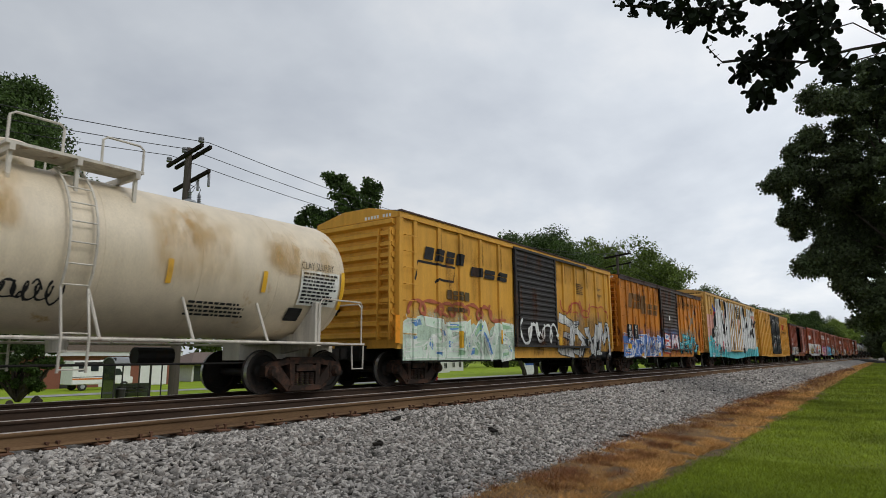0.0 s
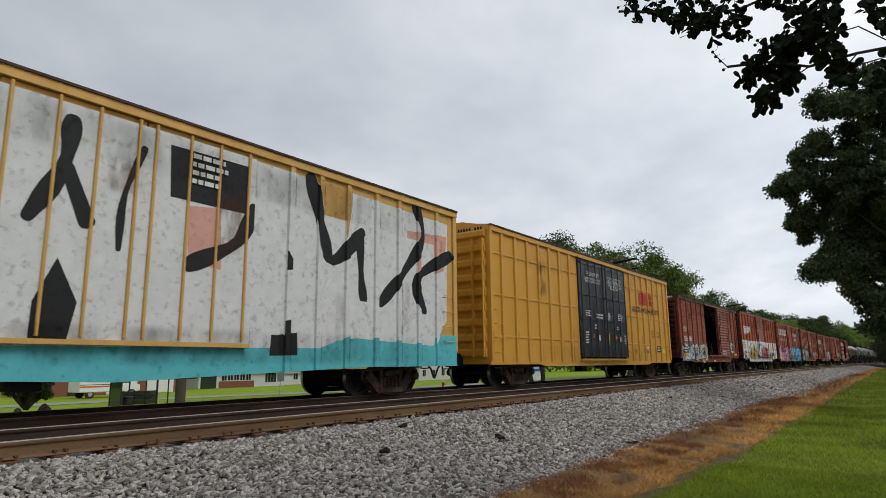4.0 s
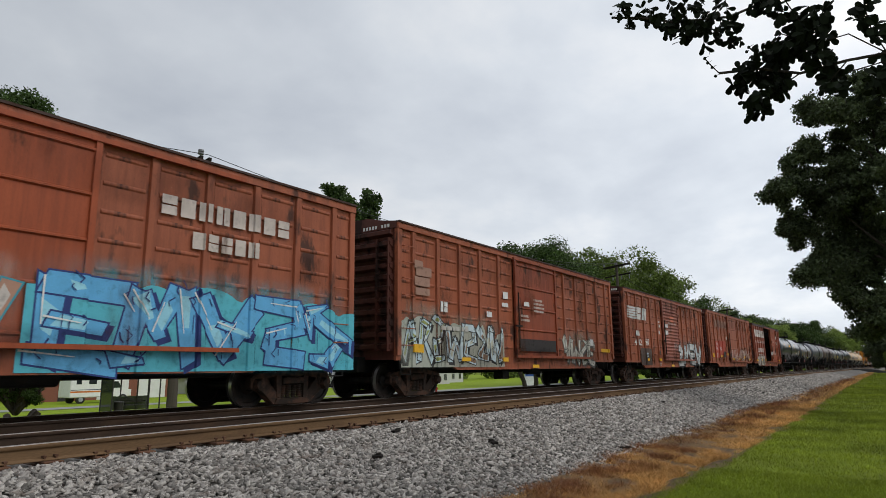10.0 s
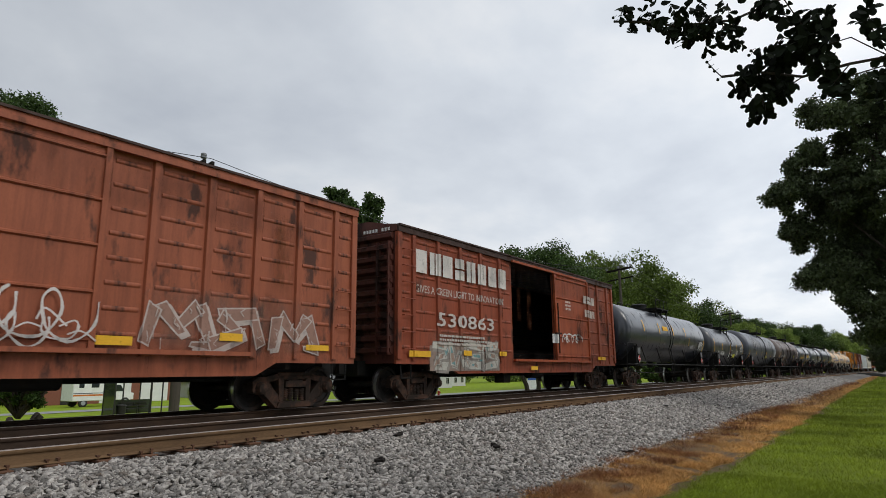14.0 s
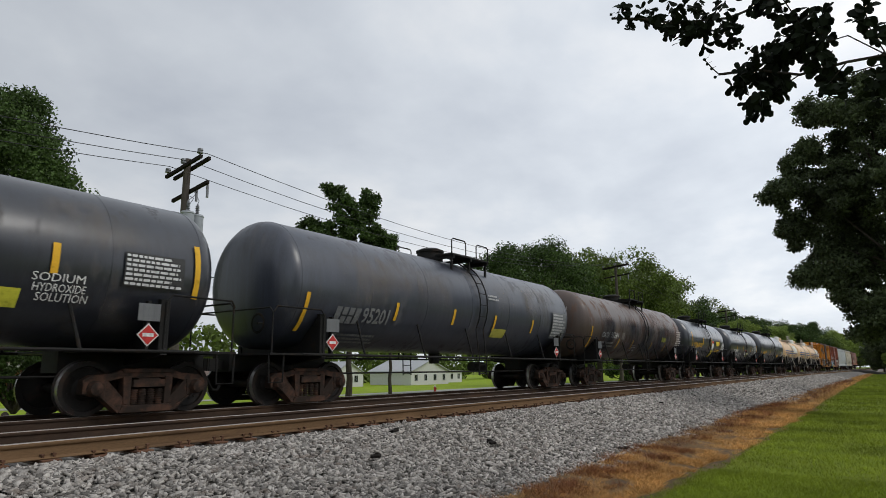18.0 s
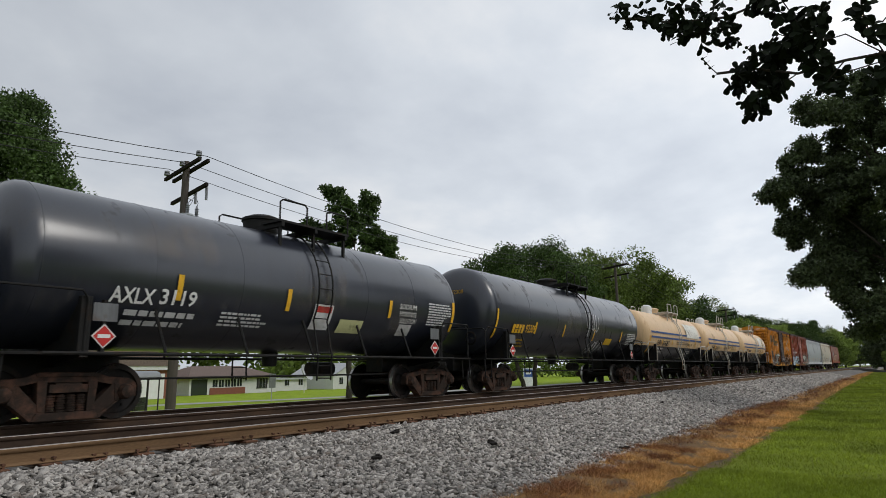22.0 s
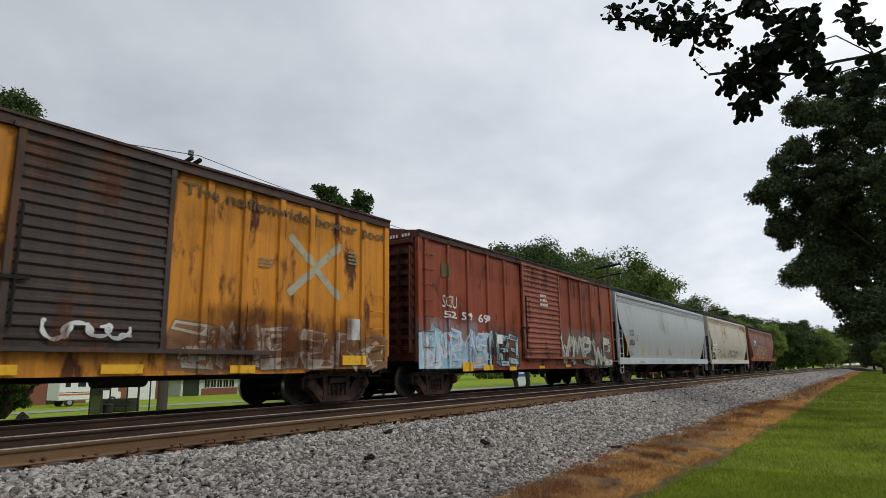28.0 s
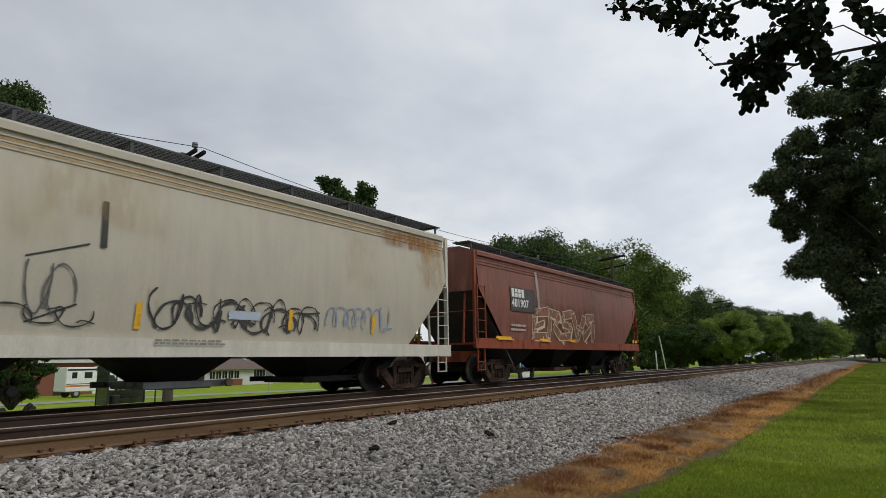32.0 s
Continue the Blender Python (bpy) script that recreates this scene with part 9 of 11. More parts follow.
def head_text(key, body, u, z, w, hgt, rgb, R, label=""):
    """Lettering on the dished head at a tank car's leading end, laid on its curve."""
    car, side, h, zc = CARS[key]
    bm = text_mesh(body, w, hgt, 0.01)
    for v in bm.verts:
        y, zz = -(v.co.x + u), v.co.z + z
        f = min(1.0, math.hypot(y, zz - zc) / R) ** (1 / 0.62)
        v.co = Vector((-h + 0.55 * (1 - math.sqrt(max(0.0, 1 - f * f))) - 0.012, y, zz))
    for f in bm.faces:
        if f.normal.x > 0:
            f.normal_flip()
    me = bpy.data.meshes.new("head_stencil")
    bm.to_mesh(me)
    bm.free()
    me.materials.append(flat_paint(rgb))
    part("head_stencil", me, None, car, label or "stencilled lettering on the tank's head")


DULL_WHITE = (0.42, 0.40, 0.38)
head_text(15, "GATX 95241", -0.35, 3.25, 1.0, 0.15, DULL_WHITE, 1.50)
head_text(15, "CAPY 23500 GALS", -0.35, 3.05, 0.75, 0.07, DULL_WHITE, 1.50)
head_text(16, "UTLX 631803", -0.55, 2.98, 1.15, 0.17, YELLOW, 1.42)
head_text(17, "AXLX 3119", -0.4, 3.1, 0.85, 0.14, WHITE, 1.42)
head_text(18, "UTLX 92308", -0.5, 3.25, 1.0, 0.14, (0.45, 0.26, 0.03), 1.50)
for key, number in ((19, "SHPX 206387"), (20, "SHPX 204114"), (21, "SHPX 202368")):
    head_text(key, number, -0.55, 3.0, 1.05, 0.14, (0.16, 0.10, 0.05), 1.40)
    head_text(key, "CAPY 17000 GALS", -0.45, 2.84, 0.6, 0.06, (0.16, 0.10, 0.05), 1.40)
    head_text(key, "LT WT 62200", -0.45, 2.74, 0.45, 0.06, (0.16, 0.10, 0.05), 1.40)


# ---------------------------------------------------------------- rust bleeds, grime and bleached spots
RUST_FILM, SOOT_FILM, TAN_FILM, DUST_FILM = (0.13, 0.045, 0.018), (0.018, 0.014, 0.012), (0.54, 0.36, 0.15), (0.30, 0.25, 0.20)


def weather_boxcars():
    r = random.Random(14)
    for key in (1, 2, 3, 4, 5, 6, 7, 8, 9, 10, 11, 22, 23):
        car, side, X = CARS[key]
        tall = key in (3, 4)
        top = 4.95 if tall else 4.42
        clean = 0.35 if key == 4 else 1.0
        # grime thrown up along the sill, soot below the eave
        stain(side, car, X(0.01), X(0.99), 0.74, 1.5, SOOT_FILM, 0.38 * clean, 2.2, 0.0435)
        stain(side, car, X(0.01), X(0.99), top - 0.9, top, SOOT_FILM, 0.30 * clean, 2.6, 0.0435)
        for _ in range(int(9 * clean)):
            x, z = X(r.uniform(0.05, 0.92)), r.uniform(1.5, top - 0.3)
            ww, hh = r.uniform(0.25, 0.9), r.uniform(0.6, 1.8)
            stain(side, car, x, x + ww, max(0.8, z - hh), z, RUST_FILM if r.random() < 0.6 else SOOT_FILM, r.choice((0.35, 0.6)) * (0.5 if key == 6 else 1.0), 5.0, 0.0440 + 0.0003 * r.random())


    car, side, X = CARS[22]
    for a, b, z in ((0.02, 0.45, 1.9), (0.6, 0.99, 2.2), (0.62, 0.85, 1.7)):
        stain(side, car, X(a), X(b), 0.72, z, RUST_FILM, 0.9, 2.4, 0.0446, "rust eaten through the orange paint")


def weather_tanks():
    r = random.Random(15)
    for key, film, n in ((0, TAN_FILM, 9), (12, DUST_FILM, 5), (13, DUST_FILM, 6), (14, DUST_FILM, 10), (15, RUST_FILM, 8), (16, DUST_FILM, 5), (17, DUST_FILM, 5), (18, DUST_FILM, 6), (19, DUST_FILM, 6), (20, TAN_FILM, 6), (21, TAN_FILM, 6)):
        car, side, h, zc = CARS[key]
        for k in range(n):
            x = r.uniform(-h + 0.7, h - 2.2)
            top = zc + (r.uniform(0.7, 1.5) if key in (0, 14, 15) else r.uniform(-0.6, 1.3))
            stain(side, car, x, x + r.uniform(0.8, 2.4), top - r.uniform(0.7, 1.6), top, film, {0: 0.5, 15: 0.3, 20: 0.4, 21: 0.4}.get(key, 0.16), 3.0, 0.0445 + 0.0003 * r.random())
    # the brown tank turns blue-black over its lower half
    car, side, h, zc = CARS[15]
    stain(side, car, -h + 0.4, h - 0.4, zc - 1.7, zc + 0.45, (0.022, 0.026, 0.036), 0.95, 0.9, 0.0435, "blue-black film over the lower half of the brown tank")


def weather_hoppers():
    r = random.Random(16)
    for key, film, n in ((24, DUST_FILM, 4), (25, TAN_FILM, 6), (26, DUST_FILM, 9)):
        car, side, h = CARS[key]
        for k in range(n):
            x = r.uniform(-h + 1.0, h - 2.0)
            stain(side, car, x, x + r.uniform(0.8, 2.0), r.uniform(2.2, 3.2), 4.15, film, 0.18, 3.0, 0.0445 + 0.0003 * r.random())
    car, side, h = CARS[25]
    stain(side, car, h - 3.2, h - 0.3, 3.75, 4.29, (0.30, 0.12, 0.03), 0.95, 4.0, 0.0450, "orange rust bleeding from the hopper's eave")
    stain(side, car, h - 1.5, h - 0.3, 2.6, 4.2, (0.45, 0.24, 0.07), 0.8, 3.0, 0.0455, "orange rust bleeding from the hopper's eave")


weather_boxcars()
weather_tanks()
weather_hoppers()

# ---------------------------------------------------------------- trees
BARK = material("grey_brown_bark", (0.045, 0.037, 0.031), 0.95, 0, 0.4, 4, 30, 0.8, (0.075, 0.068, 0.06), 0.6, 5, (3, 3, 0.4), grain_depth=0.03)
LEAF_DARK = leaf_material("dark_green_leaves", (0.052, 0.088, 0.022), 0.5, 0.25)
LEAF_MID = leaf_material("mid_green_leaves", (0.105, 0.148, 0.030), 0.45, 0.35)
LEAF_LIGHT = leaf_material("light_green_leaves", (0.200, 0.270, 0.060), 0.35, 0.35)
LEAF_OAK = leaf_material("dull_dark_oak_leaves", (0.060, 0.080, 0.036), 0.6, 0.16)


def limb(bm, a, b, r0, r1, seg=7, wob=0.06, rng=random):
    """A tapered, slightly crooked limb."""
    a, b = Vector(a), Vector(b)
    n = 5
    d = b - a
    u = d.orthogonal().normalized()
    w = d.normalized().cross(u)
    rings = []
    off = Vector((0, 0, 0))
    for i in range(n + 1):
        f = i / n
        if 0 < i < n:
            off = d.length * wob * (u * rng.uniform(-1, 1) + w * rng.uniform(-1, 1)) * 0.5
        elif i == n:
            off = Vector((0, 0, 0))
        c, r = a + d * f + off, r0 + (r1 - r0) * f
        rings.append([bm.verts.new(c + r * (math.cos(2 * math.pi * k / seg) * u + math.sin(2 * math.pi * k / seg) * w)) for k in range(seg)])
    for p, q in zip(rings, rings[1:]):
        for k in range(seg):
            bm.faces.new((p[k], p[(k + 1) % seg], q[(k + 1) % seg], q[k]))
    bm.faces.new(rings[-1])


def leaf_cloud(centres, radii, per, size, rng):
    """Small bent leaves (two triangles) on and in each clump, thicker towards its skin."""
    V, F = [], []
    base = 0
    for c, r in zip(centres, radii):
        n = int(per * rng.uniform(0.8, 1.2))
        d = rng.normal(0, 1, (n, 3))
        d /= np.linalg.norm(d, axis=1)[:, None]
        depth = rng.uniform(0.05, 1.0, n) ** 0.5
        rad = r * depth * rng.uniform(0.9, 1.08, n)
        p = c + d * rad[:, None] * np.array([1, 1, 0.72])
        s = size * rng.uniform(0.6, 1.4, n) * (1.7 - 0.75 * depth)
        u = rng.normal(0, 1, (n, 3)) + d * 0.4
        u[:, 2] -= 0.5
        u /= np.linalg.norm(u, axis=1)[:, None]
        w = np.cross(u, rng.normal(0, 1, (n, 3)))
        w /= np.linalg.norm(w, axis=1)[:, None]
        q = np.stack([p - w * s[:, None] * 0.05, p + u * s[:, None] * 0.5 + w * s[:, None] * 0.34, p + u * s[:, None], p + u * s[:, None] * 0.5 - w * s[:, None] * 0.34], 1).reshape(-1, 3)
        V.append(q)
        F.append(np.arange(4 * n).reshape(-1, 4) + base)
        base += 4 * n
    return np.concatenate(V), np.concatenate(F)


def tree(label, x, y, z, height, width, mat, seed, clumps=60, per=120, size=0.28, trunk=0.25, low=0.35, depth=None, category="tree", stems=1, lumpy=0.55, lean=(0, 0), lobes_at=None, clump_r=(0.07, 0.125)):
    """A tree: tapered trunk, limbs out to the clumps, and a crown of many leaves with gaps and an uneven edge."""
    r = random.Random(seed)
    rng = np.random.default_rng(seed)
    t = thing("tree", label, category, at=pose(x, y, z))
    depth = depth or width
    cz = height * (low + (1 - low) / 2)
    rz = height * (1 - low) / 2
    cs, rs = [], []
    lobes = [(r.uniform(0, 6.283), r.uniform(-0.6, 0.9), r.uniform(0.75, 1.18)) for _ in range(7)]
    clumps = int(clumps * 2.2) if not lobes_at else 0
    per = int(per * 1.15) if not lobes_at else per
    size = size * 0.68 if not lobes_at else size
    for lx, ly, lz, lr, n in lobes_at or ():
        # a crown told lobe by lobe: clumps fill each one
        for _ in range(n):
            d = Vector((r.gauss(0, 1), r.gauss(0, 1), r.gauss(0, 1))).normalized() * lr * r.uniform(0.1, 1) ** 0.5
            cs.append(Vector((lx, ly, lz)) + d)
            rs.append(r.uniform(*clump_r))
    while len(cs) < clumps:
        d = Vector((r.gauss(0, 1), r.gauss(0, 1), r.gauss(0, 1))).normalized()
        a = math.atan2(d.y, d.x)
        reach = 0.72
        for la, lz, lr in lobes:
            k = math.cos(a - la) * math.sqrt(max(0, 1 - d.z * d.z)) * math.sqrt(1 - min(1, abs(lz)) ** 2) + d.z * lz
            if k > 0.72:
                reach = max(reach, lr * (0.8 + 0.2 * k))
        f = r.uniform(0.35, 1.0) ** 0.5 * (1 - lumpy + lumpy * reach)
        c = Vector((d.x * width / 2 * f + lean[0] * (d.z * f + 1) / 2, d.y * depth / 2 * f + lean[1] * (d.z * f + 1) / 2, cz + d.z * rz * f))
        cs.append(c)
        rs.append(r.uniform(*clump_r) * min(width, height))
    bm = bmesh.new()
    fork = Vector((lean[0] * 0.2, lean[1] * 0.2, height * max(0.12, low * 0.85)))
    for k in range(stems):
        off = Vector((r.uniform(-1, 1), r.uniform(-1, 1), 0)) * (0.0 if stems == 1 else trunk * 2.0)
        limb(bm, off + Vector((0, 0, -0.15)), fork + off * 2.5, trunk / (stems ** 0.5), trunk * 0.7 / (stems ** 0.5), 9, 0.04, r)
    for c in r.sample(cs, min(len(cs), 22)):
        limb(bm, fork, c, trunk * 0.34, 0.02, 6, 0.12, r)
    part("trunk", bm, BARK, t, smooth=True)
    v, f = leaf_cloud([np.array(c) for c in cs], rs, per, size, rng)
    crown = new("crown", raw_mesh("crown", v, f, mat))
    crown.parent = t
    return t


def shade_tree(*args, **kw):
    return tree(*args, **kw)


# beyond the tracks
shade_tree("leafy dark-green tree with a low wide crown", 9.3, 31.5, land(31.5), 15.4, 9.8, LEAF_DARK, 11, 110, 420, 0.19, 0.45, 0.10)
shade_tree("dark bushy shrub on several stems", 11.0, 28.6, land(28.6), 3.4, 2.6, LEAF_DARK, 71, 30, 300, 0.12, 0.30, 0.15, category="shrub", stems=3)
# the maple's upright limbs: across, height and radius of each lobe of leaves
MAPLE = ((-1.0, 15.0, 0.75), (0.9, 14.3, 0.75), (-0.6, 13.2, 1.3), (0.7, 12.8, 1.2), (-3.3, 12.2, 0.85), (-2.1, 11.5, 1.2), (0.0, 11.2, 1.9), (1.9, 11.3, 1.15), (3.1, 10.9, 0.6), (-1.2, 9.2, 2.0), (1.6, 9.2, 1.8), (0.2, 7.2, 2.0))
maple_lobes = [(0.68 * a + 0.4 * math.sin(i * 2.1), -0.73 * a + 0.4 * math.cos(i * 1.7), z, q, int(9 * q * q) + 7) for i, (a, z, q) in enumerate(MAPLE)]
shade_tree("dark-green maple with an open crown of upright limbs", 32.0, 30.5, land(30.5), 15.9, 7.4, LEAF_DARK, 12, 0, 130, 0.17, 0.24, 0.30, lobes_at=maple_lobes, clump_r=(0.30, 0.55))
shade_tree("thin half-bare small tree behind the maple", 39.5, 33.0, land(33), 13.2, 4.0, LEAF_MID, 13, 16, 60, 0.25, 0.16, 0.35)
shade_tree("round dark-green tree on a forked trunk", 54.5, 28.0, land(28), 14.8, 13.5, LEAF_DARK, 14, 70, 300, 0.26, 0.32, 0.34, stems=2)
shade_tree("tall spreading mid-green tree", 90, 35, land(35), 19.8, 22, LEAF_MID, 15, 110, 210, 0.42, 0.5, 0.2)
shade_tree("tall spreading mid-green tree", 108, 36, land(36), 20.5, 20, LEAF_MID, 16, 100, 200, 0.45, 0.5, 0.15)
shade_tree("dense dark-green roadside tree", 124, 33, land(33), 16, 20, LEAF_DARK, 17, 90, 190, 0.45, 0.4, 0.12)
shade_tree("flat-topped pruned bushy tree with bare stems", 80, 20.5, land(20.5), 5.6, 8.5, LEAF_DARK, 18, 60, 190, 0.26, 0.14, 0.40, category="bushy tree", stems=4, lumpy=0.25)
shade_tree("light-green tree with layered low boughs", 107, 20, land(20), 9.4, 10.5, LEAF_LIGHT, 19, 80, 330, 0.26, 0.2, 0.10, stems=3)
shade_tree("light-green tree with layered low boughs", 148, 19.5, land(20), 10.4, 10, LEAF_LIGHT, 20, 70, 300, 0.28, 0.2, 0.22, stems=3)
shade_tree("dark-green roadside tree beside the line", 136, 25.0, land(24), 13, 14, LEAF_DARK, 21, 60, 190, 0.42, 0.3, 0.15)
for i, (x, y, h, w, m) in enumerate(((122, 27, 9.5, 13, LEAF_MID), (168, 18.5, 13, 11, LEAF_DARK), (190, 17.5, 13, 12, LEAF_DARK), (216, 16, 12, 14, LEAF_MID), (245, 15, 14, 16, LEAF_LIGHT), (275, 13, 13, 26, LEAF_MID), (320, 10, 15, 30, LEAF_DARK), (380, 6, 18, 34, LEAF_MID), (150, 34, 17, 22, LEAF_MID), (190, 33, 17, 26, LEAF_DARK), (240, 30, 17, 30, LEAF_MID), (300, 25, 18, 36, LEAF_DARK), (450, 2, 16, 40, LEAF_LIGHT), (520, -6, 18, 46, LEAF_DARK), (600, -22, 22, 60, LEAF_MID), (700, 0, 24, 70, LEAF_DARK))):
    shade_tree("roadside tree in full leaf, one of a row beside the line", x, y, land(20), h, w, m, 30 + i, 60, 190, 0.42, 0.35, 0.03)
# dark shrubs added to stand for the shade beneath the row of trees
for i in range(16):
    shade_tree("low dark shrub under the row of trees", 78 + i * 8.6 + 2 * math.sin(i * 3), 27.5 - i * 0.14 + math.sin(i * 5), land(27), 2.6 + 0.7 * math.sin(i * 2.3), 9.0, LEAF_DARK, 90 + i, 16, 150, 0.30, 0.12, 0.02, category="shrub", depth=3.0, lumpy=0.4)

# on the viewer's side
# the oak's boughs on the lawn's side: across, height, radius of each lobe of leaves
OAK = ((1.2, 4.7, 0.75), (1.54, 10.88, 0.62), (0.76, 10.09, 0.65), (0.5, 9.3, 0.6), (-0.24, 10.87, 0.83), (-0.78, 9.37, 1.25), (2.29, 8.44, 0.75), (2.7, 7.34, 0.69), (2.33, 6.13, 0.75), (1.06, 7.4, 1.29), (-0.19, 7.28, 1.66), (0.7, 5.68, 1.35), (1.98, 4.04, 0.62), (0.92, 3.77, 1.08), (-0.18, 4.3, 1.66), (0.2, 2.48, 1.0), (0.69, 1.99, 0.37), (1.64, 9.01, 0.52))
oak_lobes = []
for i, (y, z, q) in enumerate(OAK):
    oak_lobes.append((0.8 * math.sin(i * 2.4), y + 3.6, z - GROUND, q * 0.95, max(6, int(17 * q * q) + 6)))
for x, y, z, q in ((0, -2.0, 9.0, 2.6), (2, -1.5, 5.5, 2.6), (-1.5, -3.5, 7.0, 3.0), (0, -4.5, 11.0, 3.2), (2.5, -3.0, 12.0, 2.6), (-2.0, -5.5, 4.5, 2.6), (3, 0.5, 9, 2.0), (3, 0.8, 6, 2.0)):
    oak_lobes.append((x, y + 3.6, z - GROUND, q, 26))
shade_tree("large dark oak with boughs reaching over the lawn", 27.5, -3.6, GROUND, 13.5, 13.5, LEAF_OAK, 51, 0, 300, 0.10, 0.4, 0.2, lobes_at=oak_lobes, clump_r=(0.26, 0.50))
for i, (x, y, h, w) in enumerate(((48, -6.5, 12, 12), (75, -9, 13, 14), (120, -11, 14, 18), (180, -15, 16, 24), (260, -22, 18, 30), (92, -4.2, 7, 8), (140, -5.5, 9, 12), (200, -7, 11, 16), (300, -12, 14, 24), (420, -22, 18, 34), (112, -0.6, 8, 5.5), (196, 1.0, 10, 8), (262, 1.5, 12, 11))):
    shade_tree("dark tree of the row along the lawn", x, y, GROUND, h, w, LEAF_OAK, 60 + i, 50, 200, 0.35, 0.3, 0.03)
shade_tree("small round clipped light-green bush on the lawn", 60, -0.75, GROUND, 3.2, 2.1, LEAF_LIGHT, 70, 40, 160, 0.12, 0.08, 0.34, category="bush", lumpy=0.15)


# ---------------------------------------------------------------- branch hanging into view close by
# backlit silhouette put into the colour: base far darker than real leaves
LEAF_NEAR = leaf_material("backlit_near_leaves", (0.011, 0.016, 0.008), 0.5, 0.02)
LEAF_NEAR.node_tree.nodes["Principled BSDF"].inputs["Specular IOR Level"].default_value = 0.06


def near_branch():
    r = random.Random(8)
    rng = np.random.default_rng(8)
    t = thing("tree", "young tree with thick oval dark leaves and round buds", "tree", at=pose(3.2, 0, 2.2))
    wood = bmesh.new()
    limb(wood, (0.35, -2.7, GROUND - 2.3), (0.35, -2.6, 0.2), 0.11, 0.075, 10, 0.03, r)
    limb(wood, (0.35, -2.6, 0.2), (0.3, -2.4, 1.6), 0.07, 0.03, 8, 0.06, r)
    part("trunk", wood, BARK, t, smooth=True)
    # limbs run in from the trunk; points are (out of line, across, up)
    runs = [
        [(0.35, -2.6, -0.1), (0.2, -1.4, 0.12), (0.08, -0.7, 0.05), (0.0, -0.295, -0.065), (0.0, -0.149, -0.107), (0.0, -0.002, -0.096), (0.0, 0.187, -0.103), (0.0, 0.358, -0.028), (0.0, 0.534, 0.001)],
        [(0.0, -0.149, -0.107), (0.0, -0.02, 0.029), (0.0, 0.114, 0.023), (0.0, 0.243, 0.119), (0.0, 0.347, 0.034), (0.0, 0.389, 0.096)],
        [(0.35, -2.6, 0.3), (0.2, -1.3, 0.35), (0.08, -0.7, 0.22), (0.0, -0.324, 0.165), (0.0, -0.045, 0.247), (0.0, 0.225, 0.323), (0.0, 0.458, 0.287), (0.0, 0.731, 0.353), (0.0, 0.90, 0.44), (0.0, 1.058, 0.497)],
    ]
    runs += [
        [(0.0, 0.187, -0.103), (0.0, 0.297, -0.157), (0.0, 0.388, -0.234)],
        [(0.0, 0.534, 0.001), (0.0, 0.565, 0.047), (0.0, 0.596, 0.101)],
        [(0.08, -0.7, 0.05), (0.0, -0.273, -0.241), (0.0, -0.127, -0.143), (0.0, 0.0, -0.153)],
        [(0.0, -0.002, -0.096), (0.0, 0.067, -0.167), (0.0, 0.053, -0.24)],
        [(0.0, 0.225, 0.323), (0.0, 0.161, 0.153)],
        [(0.0, -0.149, -0.107), (0.0, -0.105, 0.027), (0.0, -0.095, 0.118)],
    ]
    for k, pts in enumerate(runs):
        bm = bmesh.new()
        pipe(bm, pts, 0.0065 if k in (0, 2) else 0.003, 6)
        part("branch", bm, BARK, t, smooth=True)
    # leaf clusters along the limbs: centre across and up, reach across and up, count
    spots = ((0.992, 0.494, 0.062, 0.048, 34), (0.852, 0.467, 0.083, 0.06, 50), (0.723, 0.353, 0.098, 0.096, 90), (0.577, 0.323, 0.106, 0.099, 110), (0.464, 0.22, 0.063, 0.066, 50), (0.322, 0.299, 0.096, 0.042, 50), (0.243, 0.26, 0.058, 0.041, 30), (0.546, 0.519, 0.304, 0.079, 150))
    spots += ((0.453, -0.041, 0.07, 0.053, 50), (0.354, -0.032, 0.083, 0.092, 95), (0.386, -0.215, 0.067, 0.057, 60), (0.25, 0.05, 0.08, 0.114, 110), (0.161, 0.153, 0.1, 0.085, 110), (0.114, 0.023, 0.097, 0.124, 150), (0.073, -0.137, 0.068, 0.086, 90), (0.054, -0.231, 0.038, 0.043, 28), (0.283, -0.133, 0.069, 0.079, 80), (0.057, 0.153, 0.047, 0.039, 26))
    spots += ((-0.095, 0.118, 0.04, 0.048, 30), (-0.133, -0.023, 0.043, 0.092, 50), (-0.095, -0.241, 0.043, 0.077, 44), (-0.06, 0.057, 0.02, 0.027, 10), (-0.156, -0.153, 0.042, 0.103, 50), (-0.6, 0.3, 0.25, 0.25, 160), (-1.3, 0.5, 0.35, 0.3, 200), (-2.3, 1.3, 0.6, 0.45, 500))
    V, F, base = [], [], 0
    prof = ((0.0, 0.05), (0.30, 0.27), (0.60, 0.47), (0.85, 0.45), (1.0, 0.14))
